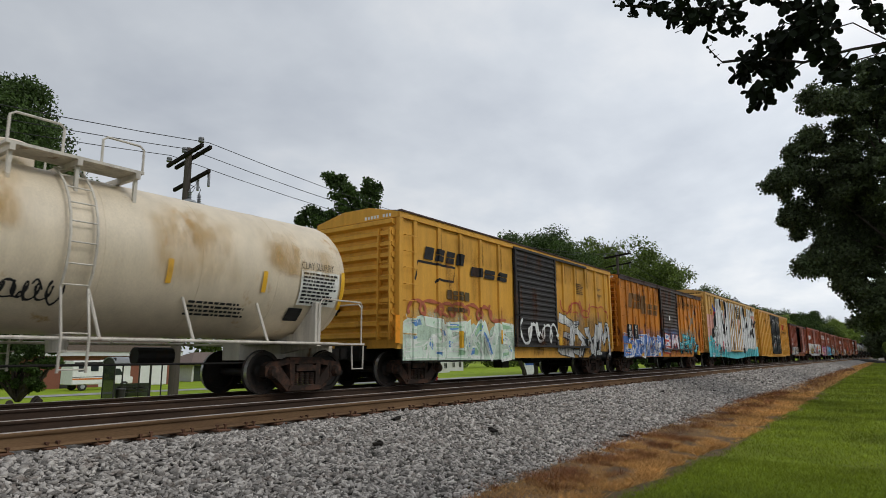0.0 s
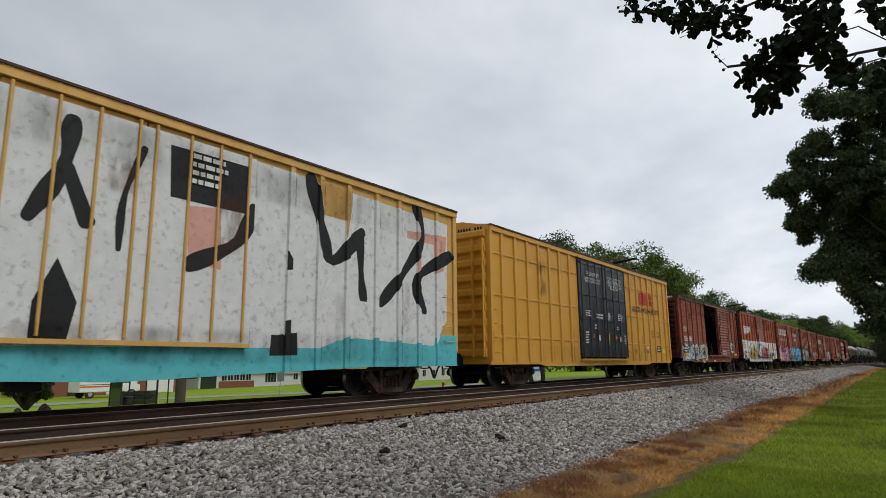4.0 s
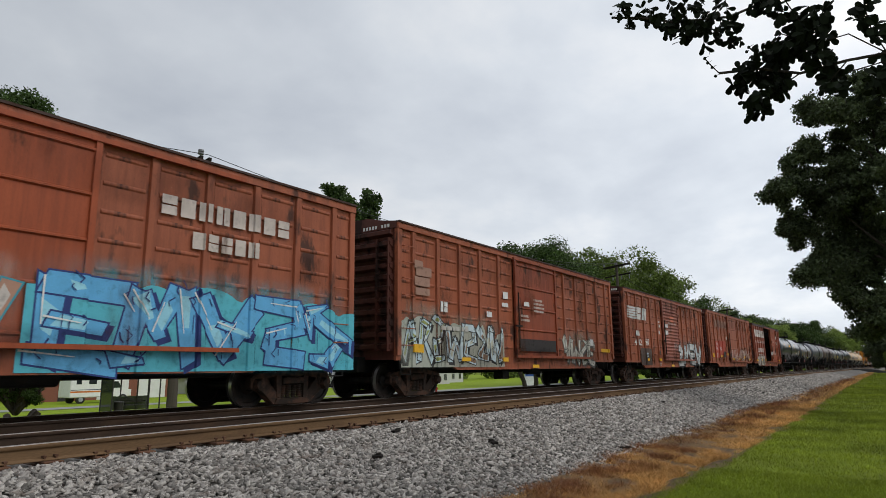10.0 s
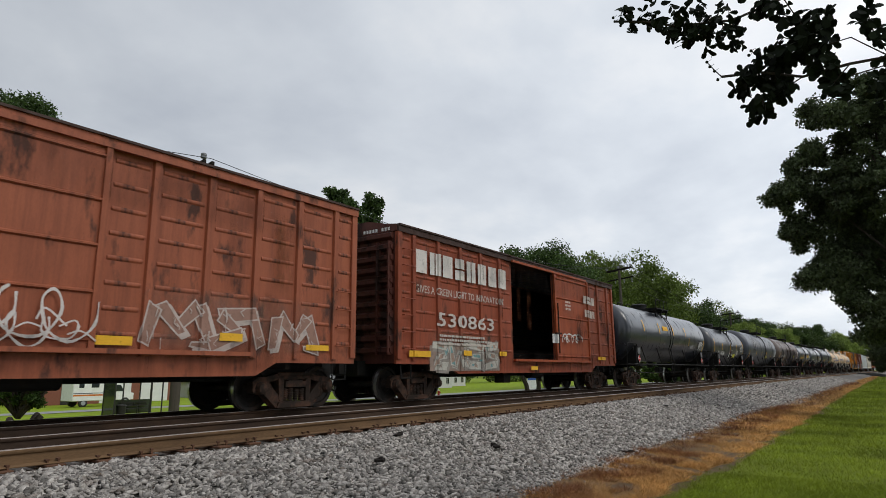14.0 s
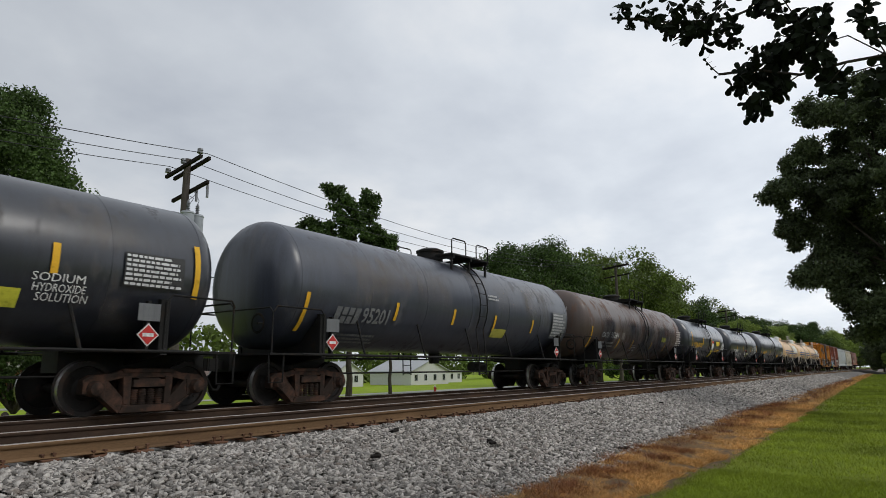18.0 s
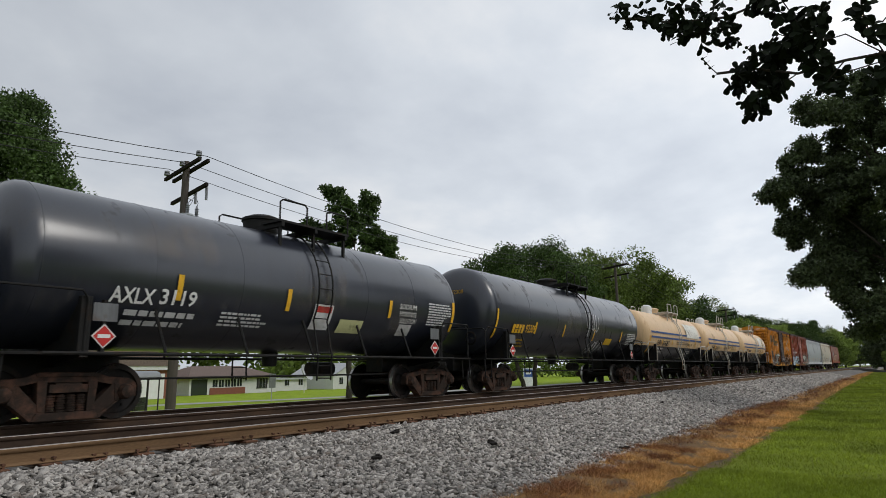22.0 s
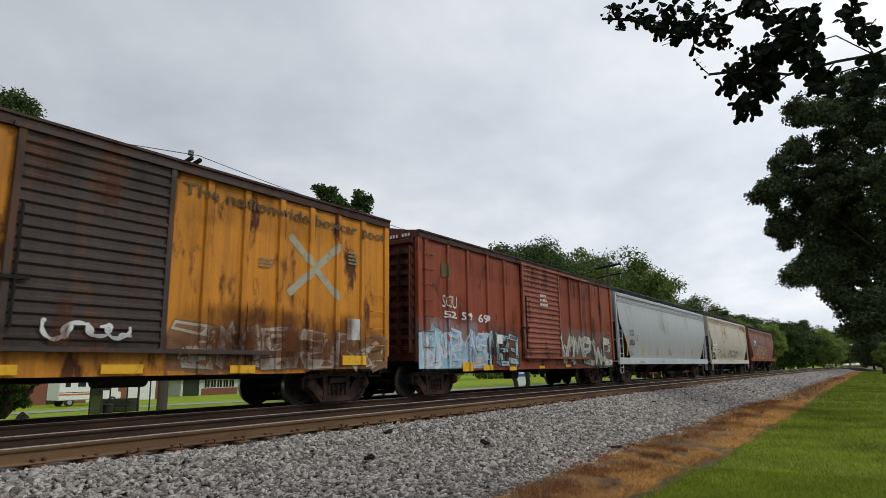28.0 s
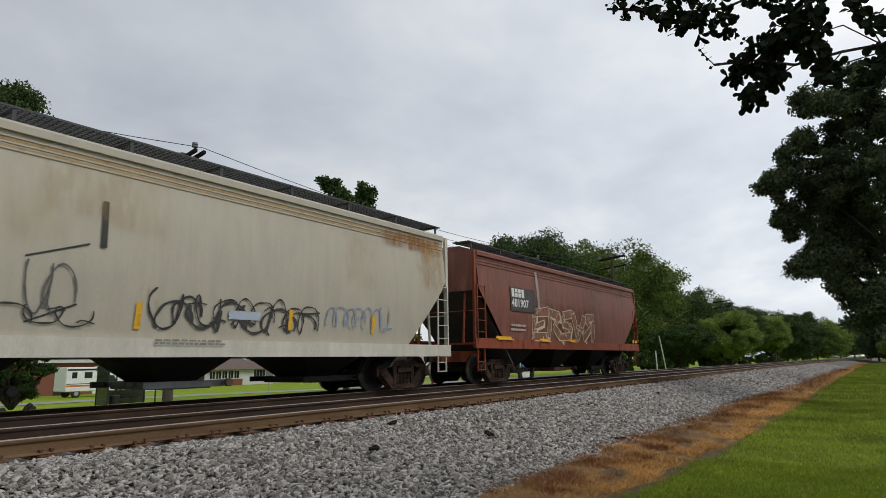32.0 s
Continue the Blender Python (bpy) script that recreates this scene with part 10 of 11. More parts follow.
    for cy, cz, sy, sz, n in spots:
        # leaves sit in tufts of a few on each twig
        for _ in range(max(2, n // 5)):
            while True:
                a, b = r.uniform(-1, 1), r.uniform(-1, 1)
                if a * a + b * b < 1:
                    break
            tuft = np.array([r.gauss(0, 0.05 + 0.25 * sy), cy + (sy - 0.022) * a, cz + (sz - 0.02) * b])
            lead = np.array([r.gauss(0, 0.4), r.gauss(0.15, 0.6), r.gauss(-0.5, 0.5)])
            for _ in range(r.randint(4, 6)):
                p = tuft + np.array([r.gauss(0, 0.008), r.gauss(0, 0.008), r.gauss(0, 0.008)])
                s = r.uniform(0.036, 0.062)
                u = lead + np.array([r.gauss(0, 0.6), r.gauss(0, 0.75), r.gauss(0, 0.75)])
                u /= np.linalg.norm(u)
                w = np.cross(u, np.array([r.gauss(1, 0.5), r.gauss(0, 0.5), r.gauss(0, 0.5)]))
                w /= np.linalg.norm(w)
                nrm = np.cross(u, w)
                wd = s * r.uniform(0.50, 0.66)
                for f, g in prof:
                    droop = -0.12 * s * f * f
                    V.append(p + u * s * f + w * wd * g + nrm * (0.10 * s * g + droop))
                    V.append(p + u * s * f + nrm * droop)
                    V.append(p + u * s * f - w * wd * g + nrm * (0.10 * s * g + droop))
                for i in range(4):
                    q = base + 3 * i
                    F.append((q, q + 3, q + 4, q + 1))
                    F.append((q + 1, q + 4, q + 5, q + 2))
                base += 15
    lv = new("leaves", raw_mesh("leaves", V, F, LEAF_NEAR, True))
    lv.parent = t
    tagged(lv, "thick oval leaves coloured near-black as if backlit", kind="stuff")
    for cy, cz in ((0.596, 0.101), (0.565, 0.041), (0.553, -0.009), (0.389, 0.096), (0.401, 0.076), (1.058, 0.497), (1.027, 0.461), (1.066, 0.524), (0.848, 0.394), (0.818, 0.397), (0.584, 0.072)):
        bm = bmesh.new()
        bmesh.ops.create_icosphere(bm, subdivisions=1, radius=0.009, matrix=Matrix.Translation((0, cy, cz)))
        rod(bm, (0, cy, cz), (0, cy - 0.022, cz + 0.008), 0.0012, 4)
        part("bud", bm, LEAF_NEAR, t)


near_branch()
# two unseen trees added out past the branch, to darken the near lawn
shade_tree("broad dark tree whose crown shades the near lawn", 7.6, -6.0, GROUND, 9.0, 9.5, LEAF_OAK, 81, 60, 200, 0.24, 0.3, 0.32)
shade_tree("leafy dark tree beside the viewer on the lawn", 4.4, -4.8, GROUND, 7.0, 7.0, LEAF_OAK, 82, 60, 180, 0.22, 0.2, 0.36)


# ---------------------------------------------------------------- poles and wires
POLE = material("grey_weathered_pole_wood", (0.09, 0.078, 0.068), 0.9, 0, 0.3, 3, 30, 0.5, (0.09, 0.075, 0.065), 0.55, 3, (4, 4, 0.3))
ARM = material("dark_creosoted_arm", (0.022, 0.018, 0.016), 0.9, 0, 0.3, 4, 40, 0.4)
PORCELAIN = material("grey_porcelain", (0.16, 0.165, 0.175), 0.3, 0, 0.1, 6, 40, 0.05)
DRUM = material("grey_transformer_paint", (0.30, 0.32, 0.34), 0.5, 0, 0.12, 3, 40, 0.05)
WIRE = material("dark_wire", (0.03, 0.03, 0.032), 0.6, 0.3, 0.1, 5, 30, 0)
ARMS_AT = ((-1.15, 0.0), (0.1, 0.0), (1.05, 0.0))


def pole(label, x, y, top, arms=2, drums=0):
    z = land(y)
    p = thing("utility_pole", label, "utility pole", "poles along the line", at=pose(x, y, z, 0, 0, -6))
    H = top - z
    bm = bmesh.new()
    lathe(bm, [(0.19, -0.1), (0.17, H * 0.4), (0.13, H), (0, H)], seg=14)
    part("shaft", bm, POLE, p, smooth=True)
    for k in range(arms):
        zz = H - 0.35 - k * 0.95
        # arms stand across the line, a little askew
        for side_off in ((-0.17, 0.17) if k == 0 else (0.17,)):
            bm = bmesh.new()
            prism(bm, [(-1.42, zz + 0.04), (1.42, zz - 0.20), (1.42, zz - 0.06), (-1.42, zz + 0.18)], side_off - 0.06, side_off + 0.06, "x")
            part("crossarm", bm, ARM, p, bevel=0.01)
        for a in ((-1.3, 0.0, 1.3) if k == 0 else (-1.2, -0.35, 0.6)):
            bm = bmesh.new()
            if k == 0:
                lathe(bm, [(0.03, 0.07), (0.03, 0.13), (0.11, 0.14), (0.115, 0.21), (0.07, 0.23), (0.11, 0.25), (0.10, 0.32), (0, 0.34)], Matrix.Translation((-0.17, a, zz - 0.085 * a)), 12)
            else:
                lathe(bm, [(0, -0.45), (0.05, -0.45), (0.05, 0.05), (0.03, 0.1), (0, 0.1)], Matrix.Translation((0.28, a, zz)), 10)
                box(bm, 0.22, 0.28, a - 0.02, a + 0.02, zz - 0.1, zz)
            part("insulator" if k == 0 else "cutout_fuse", bm, PORCELAIN, p, smooth=True)
    for k in range(drums):
        a = radians(-100 + k * 75)
        cx, cy = 0.48 * math.cos(a), 0.48 * math.sin(a)
        bm = bmesh.new()
        lathe(bm, [(0, 0), (0.24, 0), (0.25, 0.05), (0.25, 0.75), (0.27, 0.77), (0.24, 0.84), (0, 0.88)], Matrix.Translation((cx, cy, H - 3.1)), 18)
        part("transformer", bm, DRUM, p, "grey drum transformer", smooth=True)
        bm = bmesh.new()
        prof = [(0, 0)]
        for i in range(5):
            prof += [(0.05, i * 0.07), (0.085, i * 0.07 + 0.02), (0.05, i * 0.07 + 0.05)]
        lathe(bm, prof + [(0.03, 0.42), (0, 0.42)], Matrix.Translation((cx, cy, H - 2.22)), 12)
        part("bushing", bm, PORCELAIN, p, smooth=True)
        bm = bmesh.new()
        pipe(bm, [(cx, cy, H - 1.8), (cx * 0.8 + 0.15, cy * 0.8, H - 1.65), (cx * 0.4 + 0.3, cy * 0.4, H - 1.5), (0.25, cy, H - 1.35)], 0.012, 5)
        part("jumper_wire", bm, WIRE, p)
    return p


POLES = [(-30, 22.0, 9.3), (13.6, 22.0, 9.06), (62.4, 22.0, 11.4), (111, 21.0, 10.2), (160, 20, 10.2), (215, 18, 10.2)]
for i, (x, y, top) in enumerate(POLES):
    pole("grey wooden utility pole with crossarms" + (" and three drum transformers" if i == 1 else ""), x, y, top, 2, 3 if i == 1 else 0)


def wire(a, b, sag, r=0.012, label="thin dark overhead wire"):
    bm = bmesh.new()
    a, b = Vector(a), Vector(b)
    pts = []
    for i in range(17):
        f = i / 16
        pts.append(a.lerp(b, f) - Vector((0, 0, sag * 4 * f * (1 - f))))
    pipe(bm, pts, r, 5)
    whole("overhead_wire", bm, WIRE, label, "wire", "wires between the poles")


for (xa, ya, ta), (xb, yb, tb) in zip(POLES, POLES[1:]):
    for dy in (-1.3, 0.0, 1.3):
        wire((xa, ya + dy, ta - 0.04), (xb, yb + dy, tb - 0.04), 1.6, 0.014)
    wire((xa, ya - 0.2, ta - 4.6), (xb, yb - 0.2, tb - 4.6), 1.0, 0.02, "thick dark cable strung low between the poles")

# ---------------------------------------------------------------- bus shelter and bench
SHELTER = material("dark_bronze_frame", (0.03, 0.028, 0.027), 0.5, 0.2, 0.2, 4, 40, 0.05)
TINTED = glass_material("tinted_shelter_pane", (0.035, 0.04, 0.042))
SHELTER_ROOF = material("grey_translucent_roof", (0.22, 0.23, 0.24), 0.5, 0, 0.15, 3, 30, 0.1)


def bus_shelter(x, y, turn):
    z = land(y)
    t = thing("bus_shelter", "dark metal bus shelter with an arched grey roof on the lawn", "bus shelter", at=pose(x, y, z, 0, 0, turn))
    w, d, h = 2.9, 1.3, 2.05
    for px in (-w / 2, -0.3, 0.75, w / 2):
        for py in (-d / 2, d / 2):
            if py < 0 and px == -0.3:
                continue
            bm = bmesh.new()
            box(bm, px - 0.03, px + 0.03, py - 0.03, py + 0.03, 0, h)
            part("post", bm, SHELTER, t)
    for py in (-d / 2, d / 2):
        bm = bmesh.new()
        box(bm, -w / 2, w / 2, py - 0.035, py + 0.035, h, h + 0.09)
        part("roof_beam", bm, SHELTER, t)
    bm = bmesh.new()
    arc = [(d / 2 * 1.12 * math.cos(a), h + 0.08 + 0.42 * math.sin(a)) for a in [math.pi * i / 12 for i in range(13)]]
    prism(bm, arc + [(q * 0.94, zz - 0.05) for q, zz in reversed(arc)], -w / 2 - 0.08, w / 2 + 0.08, "x")
    part("roof", bm, SHELTER_ROOF, t, smooth=True)
    bm = bmesh.new()
    box(bm, -w / 2 - 0.01, -w / 2 + 0.01, -d / 2, d / 2, 0.15, h)
    part("end_panel", bm, TINTED, t)
    bm = bmesh.new()
    box(bm, -w / 2 - 0.02, -w / 2 + 0.03, -d / 2, d / 2, h, h + 0.45)
    part("end_gable", bm, SHELTER, t)
    for a, b in ((-w / 2, -0.3), (-0.3, 0.75), (0.75, w / 2)):
        bm = bmesh.new()
        box(bm, a + 0.03, b - 0.03, d / 2 - 0.01, d / 2 + 0.01, 0.15, 0.95)
        part("low_pane", bm, TINTED, t)
    b = thing("bench", "dark metal slatted bench inside the bus shelter", "bench", at=pose(x, y, z, 0, 0, turn))
    for k in range(4):
        bm = bmesh.new()
        box(bm, -0.5, 1.1, 0.05 + k * 0.11, 0.13 + k * 0.11, 0.43, 0.46)
        part("seat_slat", bm, SHELTER, b)
    for k in range(2):
        bm = bmesh.new()
        box(bm, -0.5, 1.1, 0.49, 0.52, 0.58 + k * 0.14, 0.67 + k * 0.14)
        part("back_slat", bm, SHELTER, b)
    for xx in (-0.45, 0.3, 1.05):
        bm = bmesh.new()
        pipe(bm, [(xx, 0.05, 0), (xx, 0.05, 0.62), (xx, 0.12, 0.66), (xx, 0.42, 0.66), (xx, 0.5, 0.8)], 0.02, 6)
        part("bench_leg", bm, SHELTER, b)
    bm = bmesh.new()
    lathe(bm, [(0, 0), (0.24, 0), (0.27, 0.62), (0.29, 0.64), (0.25, 0.70), (0, 0.72)], seg=18)
    whole("litter_bin", bm, SHELTER, "dark round litter bin in the bus shelter", "litter bin", at=pose(x - 0.75, y - 0.1, z), smooth=True)


bus_shelter(20.5, 37.5, 0)

# ---------------------------------------------------------------- buildings far across the lawn
BRICK = material("red_brown_brick", (0.24, 0.095, 0.065), 0.9, 0, 0.25, 6, 60, 0.3, (0.17, 0.08, 0.06), 0.55, 12, (1, 1, 3))
SIDING = material("white_siding", (0.56, 0.56, 0.55), 0.7, 0, 0.08, 3, 30, 0.1)
SHINGLE = material("brown_shingles", (0.15, 0.115, 0.10), 0.95, 0, 0.25, 5, 50, 0.3)
GREY_ROOF = material("grey_metal_roof", (0.36, 0.37, 0.38), 0.6, 0, 0.12, 3, 30, 0.1)
WINDOW = glass_material("dark_window_glass")
DOOR_WHITE = material("white_door_panel", (0.70, 0.70, 0.69), 0.6, 0, 0.06, 3, 30, 0.05)


def window(house, x, y, z, w, h, dark=False):
    bm = bmesh.new()
    for a, b, c, d in ((-w / 2 - 0.07, -w / 2, 0, h), (w / 2, w / 2 + 0.07, 0, h), (-w / 2 - 0.07, w / 2 + 0.07, h, h + 0.08), (-w / 2 - 0.1, w / 2 + 0.1, -0.08, 0)):
        box(bm, x + a, x + b, y - 0.06, y + 0.02, z + c, z + d)
    fr = part("window", bm, SHELTER if dark else SIDING, house)
    bm = bmesh.new()
    box(bm, x - w / 2, x + w / 2, y - 0.02, y + 0.0, z, z + h)
    part("pane", bm, WINDOW, fr)
    bm = bmesh.new()
    box(bm, x - 0.02, x + 0.02, y - 0.04, y - 0.02, z, z + h)
    part("mullion", bm, SIDING, fr)


def fire_house():
    y = 70.0
    z = land(y)
    t = thing("garage_building", "red-brick garage building with two white doors and a white fascia", "building", at=pose(0, y, z))
    bm = bmesh.new()
    box(bm, 28.5, 43.5, 0, 11, 0, 3.3)
    part("wall", bm, BRICK, t)
    bm = bmesh.new()
    box(bm, 28.1, 43.9, -0.5, 11.5, 3.3, 3.75)
    part("fascia", bm, SIDING, t)
    bm = bmesh.new()
    prism(bm, [(28.0, 3.75), (44.0, 3.75), (40.5, 5.6), (31.5, 5.6)], -0.6, 11.6)
    part("roof", bm, SHINGLE, t)
    for xc in (36.2, 40.6):
        bm = bmesh.new()
        box(bm, xc - 1.7, xc + 1.7, -0.03, 0.05, 0, 2.9)
        d = part("garage_door", bm, DOOR_WHITE, t)
        for k in range(4):
            bm = bmesh.new()
            box(bm, xc - 1.66, xc + 1.66, -0.06, -0.03, 0.04 + k * 0.72, 0.70 + k * 0.72)
            part("door_panel", bm, DOOR_WHITE, d)
    bm = bmesh.new()
    box(bm, 30.6, 31.7, -0.04, 0.05, 0, 2.2)
    part("door", bm, SHELTER, t)


def ranch_house():
    y = 76.0
    z = land(y)
    t = thing("house", "low brick and white ranch house with a brown shingle roof", "house", at=pose(0, y, z))
    bm = bmesh.new()
    box(bm, 49.5, 64.0, 0, 9, 0, 2.3)
    part("wall", bm, SIDING, t)
    bm = bmesh.new()
    box(bm, 52.6, 58.4, -0.08, 0.0, 0, 0.9)
    part("brick_skirt", bm, BRICK, t)
    bm = bmesh.new()
    a = [bm.verts.new(p) for p in ((48.8, -0.8, 2.25), (64.7, -0.8, 2.25), (64.7, 9.8, 2.25), (48.8, 9.8, 2.25))]
    b = [bm.verts.new(p) for p in ((52.6, 4.5, 3.9), (61.0, 4.5, 3.9))]
    for f in ((a[0], a[1], b[1], b[0]), (a[1], a[2], b[1]), (a[2], a[3], b[0], b[1]), (a[3], a[0], b[0]), (a[3], a[2], a[1], a[0])):
        bm.faces.new(f)
    part("roof", bm, SHINGLE, t)
    for k in range(5):
        window(t, 53.4 + k * 1.0, 0, 1.0, 0.8, 1.0)
    window(t, 61.4, 0, 0.7, 0.9, 1.3, True)
    for xx in (60.6, 62.2):
        bm = bmesh.new()
        box(bm, xx - 0.18, xx + 0.18, -0.05, 0.0, 0.6, 2.1)
        part("shutter", bm, SHELTER, t)
    # dark panel on the wall stands in for the shade inside the carport
    bm = bmesh.new()
    box(bm, 49.8, 52.2, -0.03, 0.05, 0, 2.1)
    part("carport_shade_panel", bm, WINDOW, t)


def white_building(x0, x1, y, eave, ridge, label, gable=True):
    z = land(y)
    t = thing("white_building", label, "building", at=pose(0, y, z))
    bm = bmesh.new()
    prism(bm, [(x0, 0), (x1, 0), (x1, eave), ((x0 + x1) / 2, ridge), (x0, eave)] if gable else [(x0, 0), (x1, 0), (x1, eave), (x0, eave)], 0, 10)
    part("wall", bm, SIDING, t)
    for sx in (-1, 1):
        bm = bmesh.new()
        xm, xe = (x0 + x1) / 2, x0 if sx < 0 else x1
        prism(bm, [(xm, ridge), (xe + sx * 0.4, eave - 0.2), (xe + sx * 0.4, eave - 0.08), (xm, ridge + 0.12)] if gable else [(xm, eave), (xe + sx * 0.3, eave), (xe + sx * 0.3, eave + 0.15), (xm, eave + 0.3)], -0.4, 10.4)
        part("roof", bm, GREY_ROOF, t)
    n = max(1, int((x1 - x0) / 2.6))
    for k in range(n):
        window(t, x0 + (x1 - x0) * (k + 0.5) / n, 0, 0.8, 0.9, 1.1)
    return t


fire_house()
ranch_house()
white_building(76, 83.5, 76, 2.3, 4.2, "white gabled outbuilding with a grey roof")
white_building(92, 104, 72, 2.6, 4.6, "white gabled house with a grey roof")
white_building(105, 121, 80, 2.4, 4.0, "long white building under trees", False)
white_building(64.5, 73, 79, 1.75, 2.0, "low white wall and shed roof beside the ranch house", False)


def van():
    """A boxy white emergency van with orange stripes."""
    y = 62.0
    z = land(y)
    W = flat_paint((0.74, 0.74, 0.73), "white_van_paint", False)
    t = thing("ambulance_van", "boxy white ambulance van with orange and dark stripes", "van", at=pose(27.6, y, z))
    bm = bmesh.new()
    box(bm, 0, 3.7, -1.15, 1.15, 0.55, 2.75)
    part("box_body", bm, W, t, bevel=0.06)
    bm = bmesh.new()
    prism(bm, [(3.7, 0.55), (5.75, 0.55), (5.75, 1.15), (5.0, 1.30), (4.45, 2.05), (3.7, 2.1)], -1.0, 1.0)
    cab = part("cab", bm, W, t, bevel=0.04)
    bm = bmesh.new()
    prism(bm, [(3.85, 1.35), (4.75, 1.35), (4.4, 1.95), (3.85, 1.98)], -1.02, -0.99)
    part("side_window", bm, WINDOW, cab)
    bm = bmesh.new()
    box(bm, 5.74, 5.80, -0.8, 0.8, 0.6, 1.05)
    part("grille", bm, SHELTER, cab)
    for zz, hh, c in ((1.0, 0.14, (0.55, 0.16, 0.03)), (1.22, 0.06, (0.05, 0.05, 0.08))):
        bm = bmesh.new()
        box(bm, 0.03, 3.67, -1.158, -1.15, zz, zz + hh)
        part("stripe", bm, flat_paint(c), t)
    bm = bmesh.new()
    box(bm, 0.5, 0.95, -1.16, -1.15, 1.75, 2.3)
    part("dark_window", bm, WINDOW, t)
    bm = bmesh.new()
    box(bm, 1.6, 2.3, -1.16, -1.15, 1.75, 2.3)
    part("dark_window", bm, WINDOW, t)
    bm = bmesh.new()
    box(bm, 0.1, 3.6, -1.17, -1.15, 2.45, 2.6)
    part("light_strip", bm, SHELTER, t)
    for x in (1.0, 4.9):
        for yy in (-1.0, 1.0):
            bm = bmesh.new()
            lathe(bm, [(0, -0.12), (0.30, -0.12), (0.38, -0.10), (0.38, 0.10), (0.30, 0.12), (0, 0.12)], pose(x, yy, 0.38, 90, 0, 0), 18)
            wh = part("wheel", bm, SHELTER, t, smooth=True)
            bm = bmesh.new()
            lathe(bm, [(0, 0), (0.2, 0), (0.2, 0.02), (0, 0.03)], pose(x, yy - 0.12 if yy < 0 else yy + 0.14, 0.38, 90, 0, 0), 14)
            part("hubcap", bm, DRUM, wh)


van()


def post_sign(x, y, w, h, top, rgb, label, name="road_sign", post=(0.35, 0.36, 0.36)):
    z = land(y)
    t = thing(name, label, "sign", at=pose(x, y, z))
    H = top - z
    bm = bmesh.new()
    box(bm, -0.03, 0.03, -0.03, 0.03, 0, H)
    part("post", bm, flat_paint(post), t)
    bm = bmesh.new()
    box(bm, -w / 2, w / 2, -0.06, -0.035, H - h, H)
    part("panel", bm, flat_paint(rgb), t, bevel=0.006)
    return t


post_sign(36.6, 44.0, 0.75, 1.2, 0.62, (0.16, 0.17, 0.17), "grey back of a road sign on a thin post")
t = thing("yard_sign", "white and blue yard sign on two legs on the lawn", "sign", at=pose(57.5, 30.0, land(30)))
bm = bmesh.new()
box(bm, -1.0, 1.0, -0.04, 0.04, 0.35, 2.1)
part("panel", bm, flat_paint((0.70, 0.72, 0.74)), t)
bm = bmesh.new()
box(bm, -0.9, 0.9, -0.05, -0.04, 1.25, 2.0)
part("blue_field", bm, flat_paint((0.04, 0.10, 0.36)), t)
bm = bmesh.new()
box(bm, -0.55, 0.55, -0.055, -0.05, 1.5, 1.72)
part("marking", bm, flat_paint((0.7, 0.7, 0.7)), t)
for xx in (-0.8, 0.8):
    bm = bmesh.new()
    box(bm, xx - 0.04, xx + 0.04, -0.04, 0.04, 0, 0.4)
    part("leg", bm, SHELTER, t)

t = thing("fire_hydrant", "red fire hydrant with a pale cap beside the road", "hydrant", at=pose(52.5, 38.0, land(38)))
bm = bmesh.new()
lathe(bm, [(0.16, 0), (0.16, 0.05), (0.11, 0.06), (0.11, 0.55), (0.14, 0.56), (0.14, 0.60), (0, 0.60)], seg=14)
lathe(bm, [(0, 0), (0.06, 0), (0.06, 0.12), (0, 0.12)], pose(0, -0.1, 0.42, 90, 0, 0), 10)
part("barrel", bm, flat_paint((0.42, 0.04, 0.03)), t, smooth=True)
bm = bmesh.new()
lathe(bm, [(0.13, 0.60), (0.10, 0.70), (0.03, 0.76), (0.03, 0.80), (0, 0.80)], seg=14)
part("bonnet", bm, flat_paint((0.65, 0.62, 0.52)), t, smooth=True)

# leaning guy stakes and a white marker post by the far bushes
for x, y, lean, hh in ((70.5, 19.5, 26, 4.6), (60.5, 17.6, 4, 2.4)):
    bm = bmesh.new()
    rod(bm, (0, 0, 0), (-hh * math.sin(radians(lean)), 0, hh * math.cos(radians(lean))), 0.06, 8)
    whole("marker_post", bm, flat_paint((0.55, 0.56, 0.55)), "pale leaning guard post beside the track", "post", at=pose(x, y, land(y)))
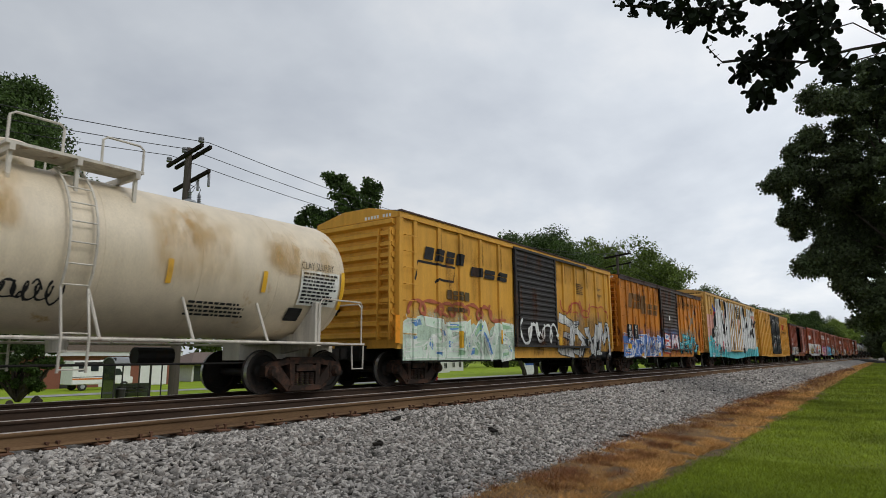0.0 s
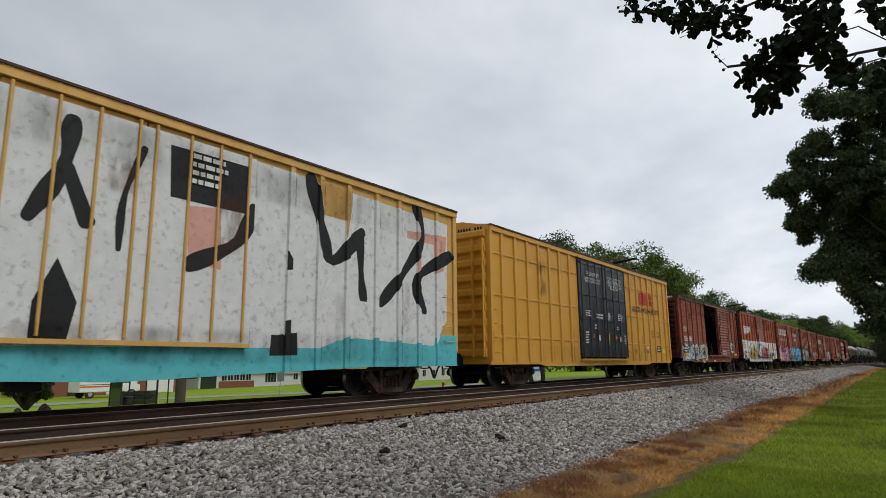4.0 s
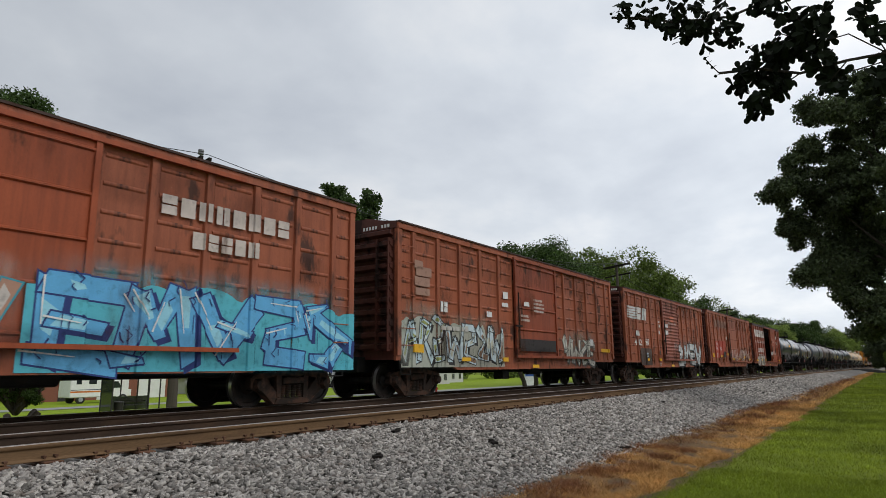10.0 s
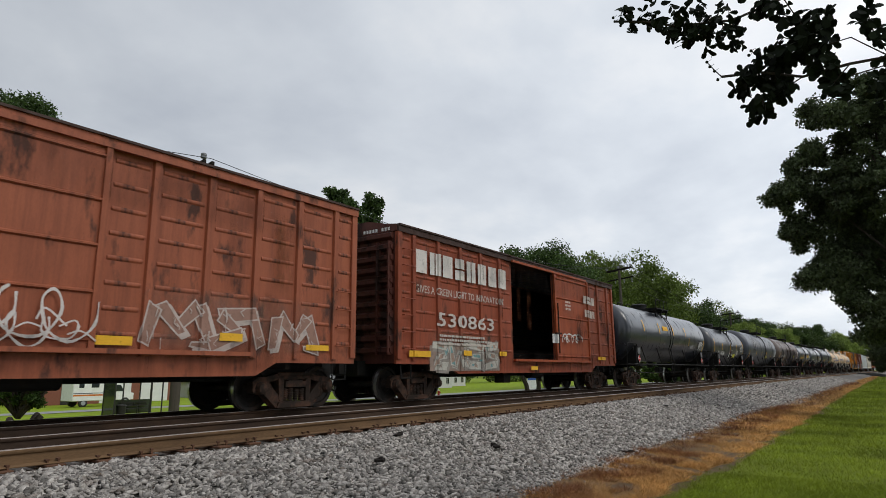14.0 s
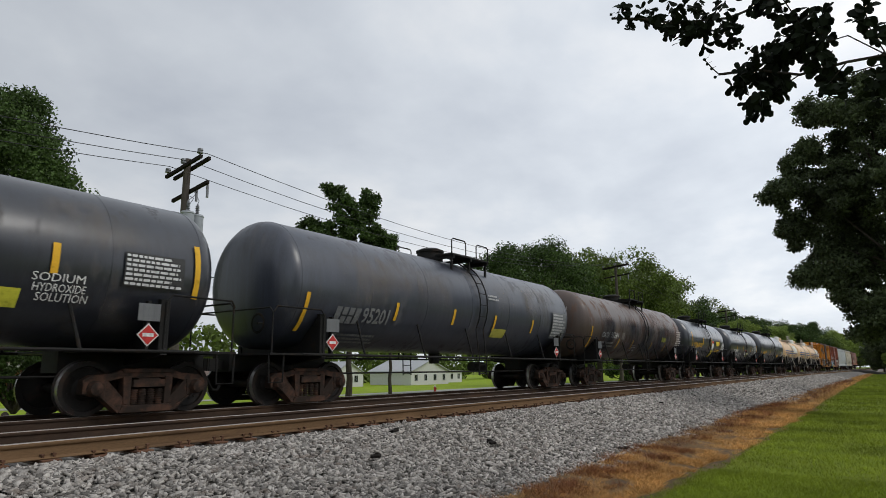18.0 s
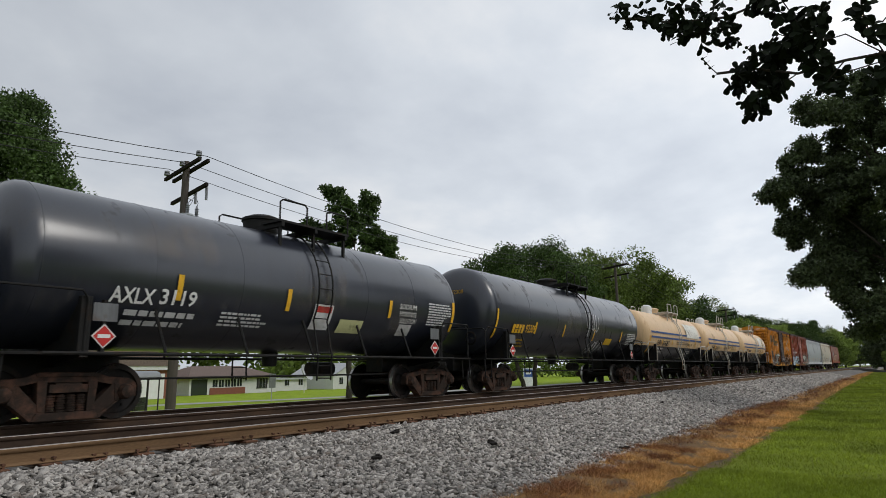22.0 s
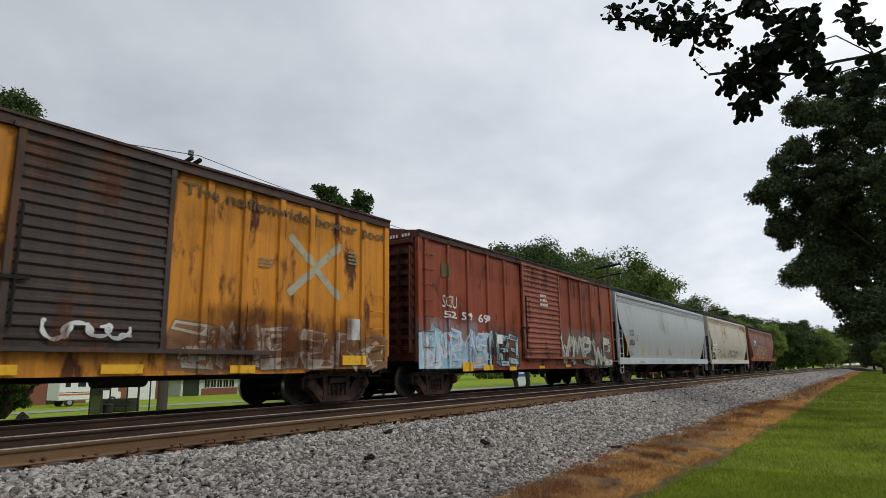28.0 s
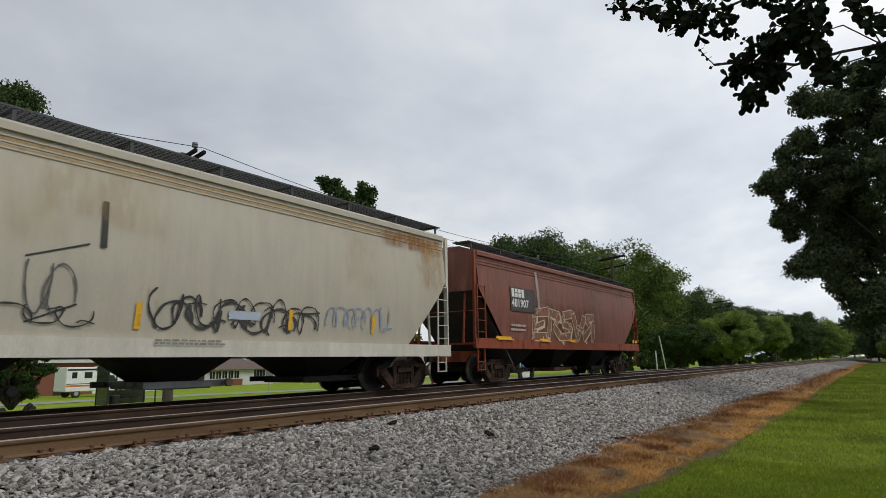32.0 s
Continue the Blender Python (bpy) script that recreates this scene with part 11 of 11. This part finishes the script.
# dish-shaped grey sign seen against the woods
t = thing("satellite_dish", "large grey mesh satellite dish on a post", "satellite dish", at=pose(60.5, 66, land(66)))
bm = bmesh.new()
lathe(bm, [(0.06, 0), (0.06, 2.6), (0, 2.6)], seg=10)
part("mast", bm, SIDING, t)
bm = bmesh.new()
lathe(bm, [(0, 0.0), (0.5, 0.06), (0.9, 0.2), (1.2, 0.42), (1.21, 0.45), (0.9, 0.23), (0.5, 0.09), (0, 0.03)], pose(0, 0, 2.6, 60, 0, 20), 24)
part("dish", bm, GREY_ROOF, t, smooth=True)

# woods behind the houses: one uncounted mass of trees
def woods():
    r = random.Random(77)
    rng = np.random.default_rng(77)
    cs, rs = [], []
    for i in range(420):
        x = r.uniform(-60, 330)
        y = 96 + r.uniform(0, 16) - 0.1 * max(0, x - 150)
        cs.append(np.array([x, y, land(90) + r.uniform(0.5, 11.0) * (0.6 + 0.4 * math.sin(x * 0.11) ** 2)]))
        rs.append(r.uniform(1.8, 3.4))
    v, f = leaf_cloud(cs, rs, 70, 1.0, rng)
    tagged(new("far_woods", raw_mesh("far_woods", v, f, LEAF_MID)), "far belt of mid-green woods behind the houses", "woods", kind="stuff")


woods()


# ---------------------------------------------------------------- what moves
TIMES = (0, 1, 2, 3.1, 5.6, 9, 13, 16.8, 20, 24, 28, 32)
RUN = (0, 12.5, 25.0, 38.8, 70.7, 114.4, 165.68, 214.13, 254.94, 305.79, 356.45, 406.93)


def run(t):
    """Metres that the train has gone by t."""
    i = max(k for k in range(len(TIMES) - 1) if TIMES[k] <= t)
    f = (t - TIMES[i]) / (TIMES[i + 1] - TIMES[i])
    return RUN[i] + f * (RUN[i + 1] - RUN[i])


def on_track(s):
    """The pose of a car whose middle is s metres along the line."""
    return pose(s, TRAIN_TRACK + bend(s), 0, 0, 0, math.degrees(math.atan(-1.5e-4 * s)) if s > 0 else 0)


def motions():
    for car, s in TRAIN:
        walk(car, [(t, on_track(s - run(t))) for t in TIMES])
    # the wheels roll; all front axles turn alike, and all rear axles
    frames = [k / FPS for k in range(int(32 * FPS) + 1)]
    first = {}
    for ob, x in WHEELSETS:
        if x not in first:
            walk(ob, [(t, pose(x, 0, 0.46, 0, math.degrees(-run(t) / 0.46) % 360 - 180, 0)) for t in frames])
            first[x] = ob
        else:
            keys = first[x].animation_data
            ob.rotation_mode = "QUATERNION"
            ob.animation_data_create()
            ob.animation_data.action = keys.action
            ob.animation_data.action_slot = keys.action_slot


motions()
